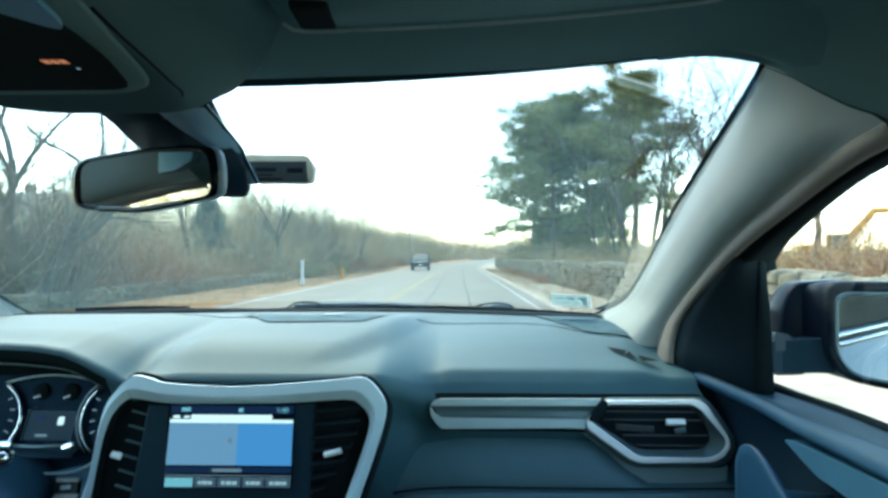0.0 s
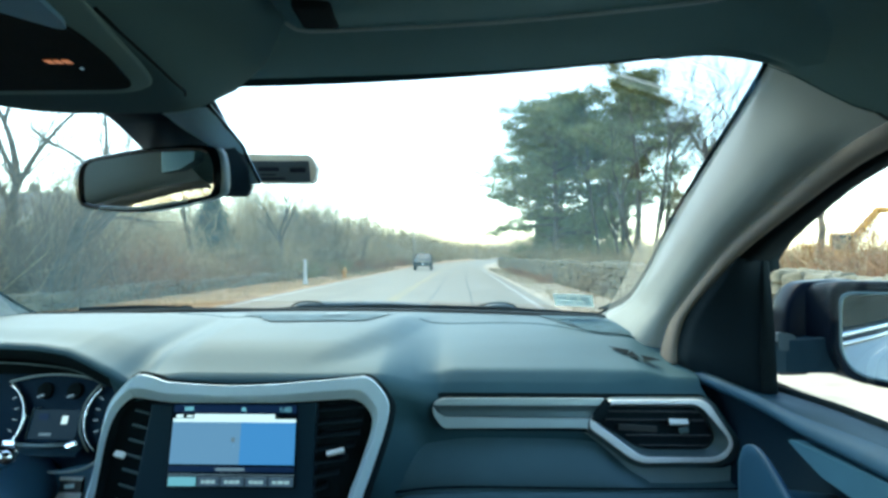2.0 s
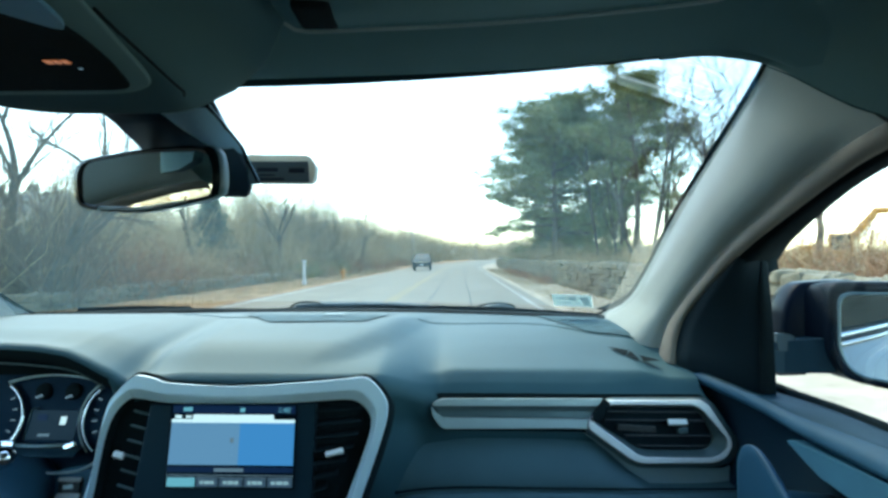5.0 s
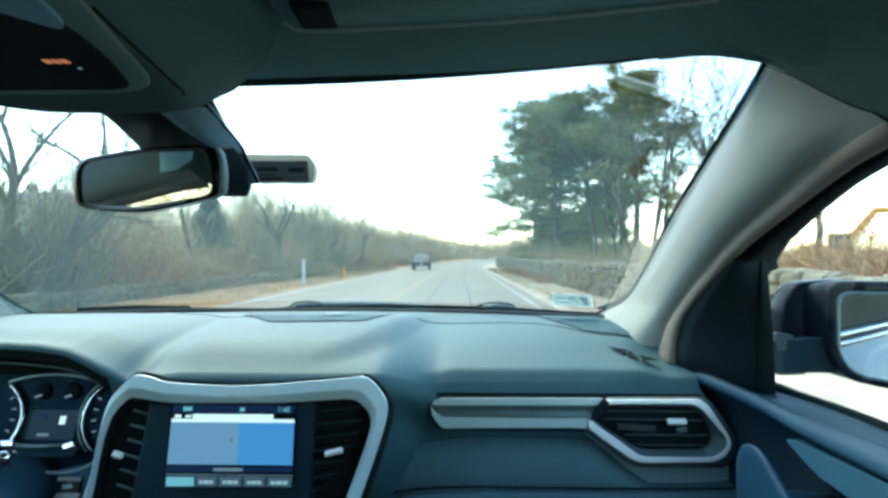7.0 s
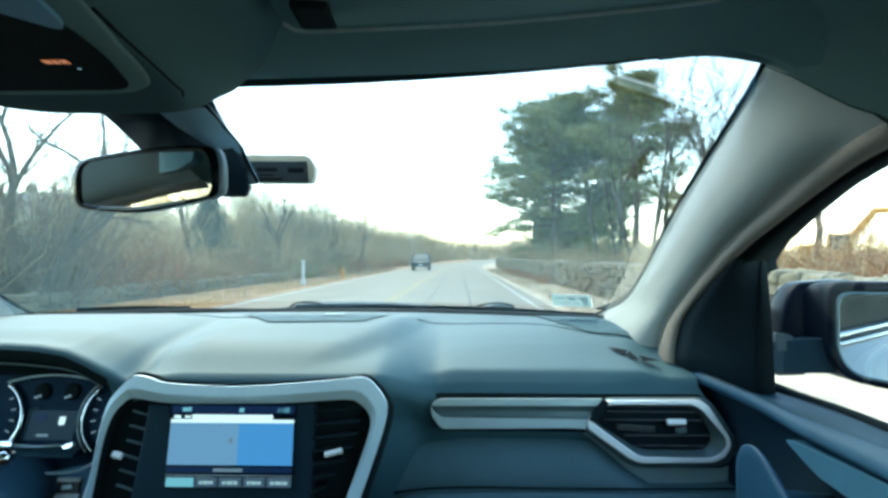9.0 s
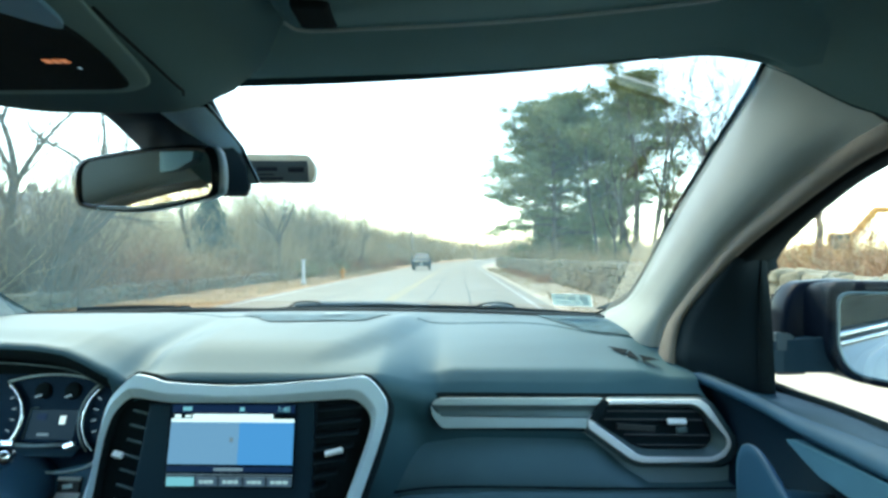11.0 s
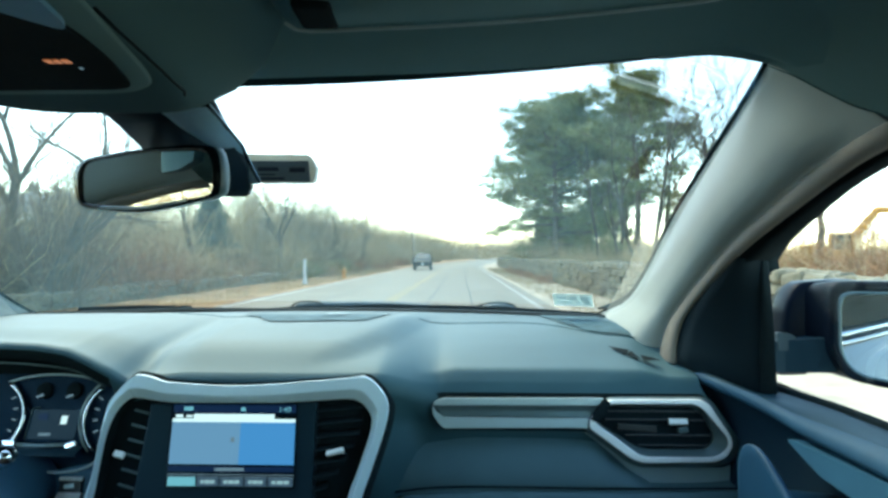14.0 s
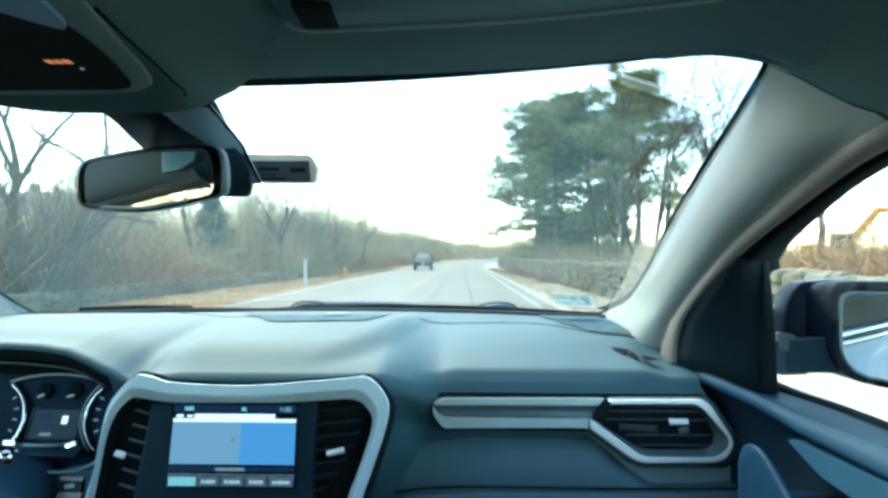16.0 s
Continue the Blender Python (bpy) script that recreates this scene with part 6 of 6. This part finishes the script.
def bare_tree(height, lean=(0.0, 0.0), radius=0.2, levels=4, wob=0.13):
    """A leafless tree at the origin."""
    tree = thing("bare_tree", (0, 0, 0), "leafless grey-brown tree with crooked limbs", "tree", "leafless roadside trees")
    wood = []

    def grow(start, way, length, r, level):
        path = wander(start, way, length, 7, wob)
        limb(path, r, r * 0.30, 7 if level == 0 else 5 if level == 1 else 3, wood)
        if level >= levels:
            return
        for _ in range(6 if level == 0 else 4):
            s = rng.uniform(0.3, 1.0) * 6.99
            k = int(s)
            p = path[k] + (path[k + 1] - path[k]) * (s - k)
            w = path[min(k + 1, 7)] - path[k]
            w = w / np.linalg.norm(w) + rng.normal(0, 0.42, 3) + np.array([0, 0, 0.22])
            grow(p, w / np.linalg.norm(w), length * rng.uniform(0.42, 0.70), r * (0.60 - 0.045 * s), level + 1)

    grow((0, 0, -0.2), np.array((lean[0], lean[1], 1.0)) / math.hypot(1, *lean), height * 0.62, radius, 0)
    fill_mesh("trunk", wood, BARK, tree, "grey-brown trunk and bare limbs")
    return tree


def stand(tree, x, y, turn=0.0, scale=1.0):
    m = pose(x, y, rise(max(y, 0)) - 0.1, 0, 0, turn)
    tree.matrix_basis = m @ Matrix.Diagonal((scale, scale, scale, 1))
    return tree


def again(tree, x, y, turn, scale):
    ob = copy_thing(tree, pose(x, y, rise(max(y, 0)) - 0.1, 0, 0, turn))
    ob.scale = (scale, scale, scale)
    return ob


rng = np.random.default_rng(21)
pine_a = stand(pine(15.2, 0.20, 7.4, (-0.03, 0.0), 0.32, 12), 8.6, 56)
stand(pine(15.5, 0.38, 4.4, (0.06, 0.0), 0.28, 7, 0.6), 12.8, 46)
pine_c = stand(pine(17, 0.55, 3.0, (0.03, 0.0), 0.20, 7, 0.7), 15.5, 54)
for x, y, turn, scale in ((11.0, 68, 250, 1.15), (9.8, 82, 120, 1.0)):
    again(pine_c, x, y, turn, scale)
for x, y, turn, scale in ((22, 98, 220, 0.7), (44, 110, 300, 0.8), (12.8, 61, 130, 0.95)):
    again(pine_a, x, y, turn, scale)

rng = np.random.default_rng(5)
bare_a = stand(bare_tree(9.5, (0.0, 0.0), 0.19, wob=0.14), -12.2, 17.5)
rng = np.random.default_rng(11)
bare_b = stand(bare_tree(8.0, (0.50, 0.05), 0.19, wob=0.12), -10.6, 15.4)
bare_c = stand(bare_tree(8.5, (-0.05, 0.0), 0.13, 3), -14.2, 26.0)
bare_d = stand(bare_tree(17.0, (0.02, 0.0), 0.17, 4, 0.06), 12.6, 41.0)
for tree, x, y, turn, scale in (
        (bare_c, -11.5, 28, 60, 0.9), (bare_a, -10.6, 36.5, 200, 0.75), (bare_c, -10.4, 54, 120, 0.85), (bare_c, -10.2, 62, 250, 0.8), (bare_a, -22, 40, 90, 0.9),
        (bare_a, -30, 52, 300, 1.0), (bare_c, -19, 46, 10, 1.0), (bare_c, -26, 70, 190, 1.1), (bare_a, -16, 88, 140, 0.8), (bare_c, -36, 60, 45, 1.0), (bare_a, -24, 30, 250, 0.8),
        (bare_b, -19, 19, 190, 1.0), (bare_a, -13.0, 66, 30, 0.85), (bare_a, -17.5, 74, 160, 1.0), (bare_a, -11.8, 82, 280, 0.8), (bare_a, -14.6, 92, 70, 0.95),
        (bare_a, -20.5, 64, 220, 0.9), (bare_a, -12.6, 48, 110, 0.6), (bare_a, -9.0, 112, 330, 0.8)):
    again(tree, x, y, turn, scale)
for tree, x, y, turn, scale in (
        (bare_d, 14.8, 45, 60, 1.0), (bare_d, 17.5, 42, 140, 0.95), (bare_d, 20.5, 48, 220, 1.05), (bare_d, 16.3, 37, 300, 0.9), (bare_d, 14.0, 55, 20, 1.1), (bare_d, 23, 56, 80, 1.0),
        (bare_d, 11.4, 50, 170, 0.9), (bare_a, 13.2, 33, 60, 1.1), (bare_c, 10.5, 36, 30, 1.2), (bare_a, 17, 30, 150, 1.2), (bare_c, 15.0, 34, 220, 1.3), (bare_a, 22, 62, 20, 1.4),
        (bare_c, 12.0, 48, 320, 1.3)):
    again(tree, x, y, turn, scale)


def spruce(height, spread):
    """A dense blue spruce at the origin, broad at its foot."""
    tree = thing("spruce_tree", (0, 0, 0), "dense blue-green spruce broad at its foot", "tree")
    wood, green = [], []
    limb(wander((0, 0, -0.2), (0, 0, 1.0), height, 8, 0.01), 0.14, 0.02, 7, wood)
    for i in range(120):
        t = (i / 120) ** 1.1
        a = i * 2.4
        length = spread * (1 - t) * rng.uniform(0.8, 1.1) + 0.15
        path = wander((0, 0, 0.25 + t * (height - 0.35)), (math.cos(a), math.sin(a), -0.12 + 0.4 * t), length, 4, 0.05)
        limb(path, 0.03, 0.008, 3, wood)
        for s in np.linspace(0.25, 1.0, 6):
            k = min(int(s * 4), 3)
            c = path[k] + (path[k + 1] - path[k]) * (s * 4 - k)
            m = 34
            o = rng.normal(0, 1, (m, 3)) * np.array([0.22, 0.22, 0.09]) * (0.6 + 0.5 * (1 - t))
            d = o + rng.normal(0, 0.1, (m, 3)) + np.array([0, 0, 0.08])
            d /= np.linalg.norm(d, axis=1)[:, None]
            green.append(strips(c + o, c + o + d * 0.16, np.zeros((m, 3)), np.full(m, 0.05), 1))
    fill_mesh("trunk", wood, PINE_BARK, tree, "thin brown trunk and limbs")
    fill_mesh("crown", green, material("spruce_needles", (0.085, 0.135, 0.12), 0.75, vary=0.3, scale=0.8, fine=6, bump=0.0, random_tint=0.35, island=True), tree, "dense blue-green needles")
    return tree


blue_spruce = stand(spruce(4.6, 1.7), -13.2, 33.0)
for x, y, turn, scale in ((-15.5, 58, 100, 1.2), (-19.0, 82, 300, 1.3)):
    again(blue_spruce, x + bend(y), y, turn, scale)


# ---- things along the road ----
def utility_pole(x, y, tall):
    pole = thing("utility_pole", (x, y, rise(y)), "pale weathered wooden utility pole with a crossarm", "utility pole", "roadside poles")
    g = rise(y)
    tube("pole", [(x, y, g - 0.3), (x, y, g + tall)], [0.16, 0.11], POLE_WOOD, pole)
    box("crossarm", pose(x, y, g + tall - 0.6), (1.6, 0.10, 0.12), POLE_WOOD, pole, bevel=0.01)
    for dx in (-0.7, -0.25, 0.25, 0.7):
        tube("insulator", [(x + dx, y, g + tall - 0.54), (x + dx, y, g + tall - 0.38)], 0.035, GREY_DARK, pole)


utility_pole(-7.3, 96, 8.0)
utility_pole(-6.6 + bend(165), 165, 8.5)

post = thing("sign_post", (-7.35, 30.0, 0.03), "white painted wooden post at a driveway", "post")
WHITE_PAINT = material("white_post_paint", (0.72, 0.72, 0.70), 0.6, vary=0.08, scale=6, fine=60, bump=0.1)
box("shaft", pose(-7.35, 30.0, 0.58), (0.13, 0.13, 1.15), WHITE_PAINT, post, bevel=0.01)
box("cap", pose(-7.35, 30.0, 1.19), (0.19, 0.19, 0.06), WHITE_PAINT, post, bevel=0.015)
box("plinth", pose(-7.35, 30.0, 0.12), (0.20, 0.20, 0.24), WHITE_PAINT, post, bevel=0.012)

hydrant = thing("fire_hydrant", (-7.15, 39.0, 0.03), "orange fire hydrant on the grassy verge", "fire hydrant")
bm = bmesh.new()
for r0, r1, z0, z1 in ((0.17, 0.17, 0.0, 0.05), (0.11, 0.11, 0.05, 0.48), (0.14, 0.14, 0.48, 0.53), (0.13, 0.04, 0.53, 0.66), (0.035, 0.03, 0.66, 0.71)):
    bmesh.ops.create_cone(bm, cap_ends=True, segments=14, radius1=r0, radius2=r1, depth=z1 - z0, matrix=pose(-7.15, 39.0, 0.03 + (z0 + z1) / 2))
part("barrel", bm, HYDRANT, hydrant)
for ry in (90, -90):
    bm = bmesh.new()
    bmesh.ops.create_cone(bm, cap_ends=True, segments=10, radius1=0.06, radius2=0.05, depth=0.09, matrix=pose(-7.15 + (0.14 if ry > 0 else -0.14), 39.0, 0.42, 0, ry, 0))
    part("outlet", bm, HYDRANT, hydrant)

HX, HY = -49.0, 72.0
house = thing("house", (HX, HY, 0.6), "white two-storey house with a grey roof beyond the brush", "house")
box("wall", pose(HX, HY, 3.4), (12, 8, 5.6), SIDING, house)
loft("roof", [[(HX + x, HY + y, z) for y, z in ((-4.6, 6.1), (0, 9.0), (4.6, 6.1), (4.6, 5.9), (0, 8.7), (-4.6, 5.9))] for x in (-6.4, 6.4)], ROOF, house, "grey shingle roof", closed=True, caps=True, smooth=False)
box("chimney", pose(HX - 2, HY + 1, 9.2), (0.8, 0.8, 1.8), MORTAR, house, "dark chimney")
for x in (-4, -1.4, 1.4, 4):
    for z in (2.5, 4.9):
        win = box("window", pose(HX + x, HY - 4.03, z), (1.1, 0.10, 1.5), SIDING, house, "white-framed window")
        for dx in (-0.24, 0.24):
            for dz in (-0.34, 0.34):
                box("pane", pose(HX + x + dx, HY - 4.09, z + dz), (0.40, 0.03, 0.58), DARK_GLASS, win)


brush("hedge", scatter(16, -10.6, -9.4, 38, 58, 1.0, 1.5), NEEDLES, "low dark green hedge behind the stone wall", 90, 0.05)


def arborvitae(height):
    """A dense upright evergreen at the origin, tapering to an uneven point."""
    tree = thing("arborvitae", (0, 0, 0), "dense dark green columnar evergreen in a row", "tree", "row of evergreens")
    wood, green = [], []
    limb(wander((0, 0, -0.2), (0, 0, 1.0), height * 0.95, 6, 0.01), 0.12, 0.02, 6, wood)
    n = 420
    z = height * rng.uniform(0.02, 1.0, n) ** 0.9
    wide = 1.25 * np.clip(1.05 - (z / height) ** 1.7, 0.05, 1) * rng.uniform(0.75, 1.1, n)
    a = rng.uniform(0, 2 * PI, n)
    for k in range(n):
        c = np.array([math.cos(a[k]) * wide[k], math.sin(a[k]) * wide[k], z[k]])
        m = 26
        o = rng.normal(0, 1, (m, 3)) * np.array([0.17, 0.17, 0.26])
        d = np.column_stack([rng.normal(math.cos(a[k]) * 0.4, 0.3, m), rng.normal(math.sin(a[k]) * 0.4, 0.3, m), np.full(m, 1.0)])
        d /= np.linalg.norm(d, axis=1)[:, None]
        green.append(strips(c + o, c + o + d * 0.24, np.zeros((m, 3)), np.full(m, 0.09), 1))
    fill_mesh("trunk", wood, PINE_BARK, tree, "hidden thin brown trunk")
    fill_mesh("crown", green, material("arborvitae_foliage", (0.07, 0.105, 0.045), 0.75, vary=0.35, scale=0.9, fine=6, bump=0.0, random_tint=0.35, island=True), tree, "dense upright foliage")
    return tree


first = stand(arborvitae(7.0), 12.4, 96.0)
for k in range(1, 6):
    again(first, 12.4 + k * 1.9, 96.0 + k * 2.2, 47 * k, 0.85 + 0.05 * (k * 3 % 5))


def excavator(x, y, turn):
    """A tracked excavator with its arm folded, beyond the stone wall."""
    ob = thing("excavator", (0, 0, 0), "orange tracked excavator standing on bare ground", "excavator")
    orange = material("orange_machine_paint", (0.60, 0.27, 0.05), 0.5, vary=0.2, scale=3, fine=30, bump=0.1)
    for sx in (-1.05, 1.05):
        track = [(-1.6, 0.15), (-1.75, 0.42), (-1.5, 0.75), (1.5, 0.75), (1.75, 0.42), (1.6, 0.15)]
        slab("track", pose(sx, 0, 0, 90, 0, 90), rounded(track, 0.2), 0.25, RUBBER, ob, "black steel track", bevel=0.04, back=0.25)
    box("chassis", pose(0, 0, 0.6), (1.7, 2.0, 0.4), GREY_DARK, ob, bevel=0.05)
    box("house", pose(0.1, 0.6, 1.35), (2.3, 2.2, 1.0), orange, ob, "orange engine housing", bevel=0.12)
    cab = box("cab", pose(-0.7, -0.5, 1.75), (0.95, 1.3, 1.6), orange, ob, "orange cab", bevel=0.12)
    box("cab_window", pose(-0.7, -1.17, 1.95), (0.75, 0.04, 1.0), DARK_GLASS, cab, "dark cab glass")
    box("cab_window", pose(-1.19, -0.5, 2.0), (0.04, 1.0, 0.9), DARK_GLASS, cab, "dark cab glass")
    def beam(name, a, b, w0, w1, label):
        tube(name, [a, b], [w0, w1], orange, ob, label, 4)
    beam("boom", (0.35, -0.6, 1.6), (0.35, -2.4, 4.0), 0.34, 0.26, "orange boom")
    beam("boom", (0.35, -2.3, 3.95), (0.35, -4.0, 3.9), 0.26, 0.22, "orange boom")
    beam("stick", (0.35, -3.9, 4.1), (0.35, -4.3, 1.6), 0.22, 0.15, "orange stick")
    tube("cylinder", [(0.35, -1.0, 1.5), (0.35, -2.2, 3.2)], 0.08, CHROME, ob, "steel cylinder")
    slab("bucket", pose(0.35, -4.3, 1.1, 90, 0, 90), rounded([(-0.5, 0.5), (0.3, 0.5), (0.6, 0.0), (0.2, -0.5), (-0.5, -0.3)], 0.1), 0.5, GREY_DARK, ob, "dark steel bucket", bevel=0.03, back=0.5)
    ob.matrix_basis = pose(x, y, 0.25, 0, 0, turn)


excavator(23.0, 39.0, 60)


def boulder(x, y, size, seed):
    ob = finish("boulder", [], [], STONE)
    bm = bmesh.new()
    bmesh.ops.create_icosphere(bm, subdivisions=2, radius=1.0)
    q = random.Random(seed)
    for v in bm.verts:
        v.co *= 0.78 + 0.35 * noise.noise(v.co * 1.3 + Vector((seed * 3.1, 0, 0)))
        v.co.z *= 0.7
    bm.to_mesh(ob.data)
    bm.free()
    ob.matrix_basis = pose(x, y, size * 0.45 + 0.2, q.uniform(-15, 15), q.uniform(-15, 15), q.uniform(0, 360)) @ Matrix.Diagonal((size, size, size, 1))
    tagged(ob, "rough tan field boulder in a heap", "boulder", "boulder heap")


for k in range(14):
    boulder(13.5 + rng.normal(0, 1.3), 25.0 + rng.normal(0, 1.2), rng.uniform(0.4, 0.95), k)


def oncoming_car(x, y, turn):
    """A dark mid-size SUV, built facing -y at the origin and stood on the road."""
    ob = thing("car", (0, 0, 0), "dark blue-grey sport utility car coming up the road", "car")
    paint = material("dark_blue_car_paint", (0.012, 0.022, 0.032), 0.5, vary=0.1, scale=3, bump=0.0, spec=0.15)
    prof = [(-2.35, 0.42), (-2.38, 0.70), (-2.25, 0.95), (-1.30, 1.12), (-0.45, 1.62), (0.3, 1.72), (1.6, 1.66), (2.20, 1.15), (2.35, 0.95), (2.32, 0.42)]
    c = curve(prof, 40)
    loft("body", [[(wx * g(z), y_, z) for y_, z in c] for wx, g in ((-0.90, lambda z: 1 - 0.22 * smooth_step(z, 1.0, 1.7)), (-0.95, lambda z: 1 - 0.25 * smooth_step(z, 1.0, 1.7)), (-0.80, lambda z: 1 - 0.20 * smooth_step(z, 1.0, 1.7)), (0.80, lambda z: 1 - 0.20 * smooth_step(z, 1.0, 1.7)), (0.95, lambda z: 1 - 0.25 * smooth_step(z, 1.0, 1.7)), (0.90, lambda z: 1 - 0.22 * smooth_step(z, 1.0, 1.7)))], paint, ob, "dark painted body", closed=False)
    for s in (-1, 1):
        bm = bmesh.new()
        vs = [bm.verts.new((s * (0.94 if z < 1.05 else 0.94 - 0.22 * smooth_step(z, 1.0, 1.7)), y_, z)) for y_, z in c]
        bm.faces.new(vs)
        part("side", bm, paint, ob)
        slab("side_window", pose(s * 0.80, 0.4, 1.36, 90, 0, 90), [(-0.85, -0.17), (1.2, -0.17), (0.95, 0.18), (-0.45, 0.18)], 0.06 if s > 0 else -0.06, DARK_GLASS, ob, "dark side glass", back=0.06 if s < 0 else 0.0)
        box("headlight", pose(s * 0.70, -2.30, 0.82, 0, 0, s * 18), (0.38, 0.12, 0.15), CHROME, ob, "pale headlight", bevel=0.03)
        box("door_mirror", pose(s * 1.02, -0.55, 1.12), (0.20, 0.10, 0.14), paint, ob, bevel=0.03)
        for wy in (-1.45, 1.40):
            bm = bmesh.new()
            bmesh.ops.create_cone(bm, cap_ends=True, segments=24, radius1=0.36, radius2=0.36, depth=0.24, matrix=pose(s * 0.84, wy, 0.36, 0, 90, 0))
            wheel = part("wheel", bm, RUBBER, ob, "black tyre")
            bm = bmesh.new()
            bmesh.ops.create_cone(bm, cap_ends=True, segments=16, radius1=0.24, radius2=0.22, depth=0.26, matrix=pose(s * 0.84, wy, 0.36, 0, 90, 0))
            part("rim", bm, SATIN, wheel, "alloy rim")
    slab("windscreen", pose(0, -0.90, 1.37, 32, 0, 0), [(-0.74, -0.42), (0.74, -0.42), (0.62, 0.42), (-0.62, 0.42)], 0.03, material("tinted_windscreen", (0.05, 0.07, 0.08), 0.3, vary=0.1, bump=0.0, spec=0.25), ob, "dark windscreen", bevel=0.01, back=0.03)
    box("grille", pose(0, -2.36, 0.80), (0.95, 0.08, 0.20), BLACK, ob, "black grille", bevel=0.02)
    box("grille_bar", pose(0, -2.41, 0.84), (0.92, 0.03, 0.04), CHROME, ob, "bright grille bar")
    box("bumper", pose(0, -2.36, 0.52), (1.70, 0.14, 0.22), BLACK, ob, "black bumper", bevel=0.04)
    box("bumper_plate", pose(0, -2.45, 0.60), (0.32, 0.02, 0.16), SIDING, ob, "plain white plate")
    ob.matrix_basis = pose(x, y, rise(y) + 0.03, 0, 0, turn)


oncoming_car(-3.9, 66, 2)
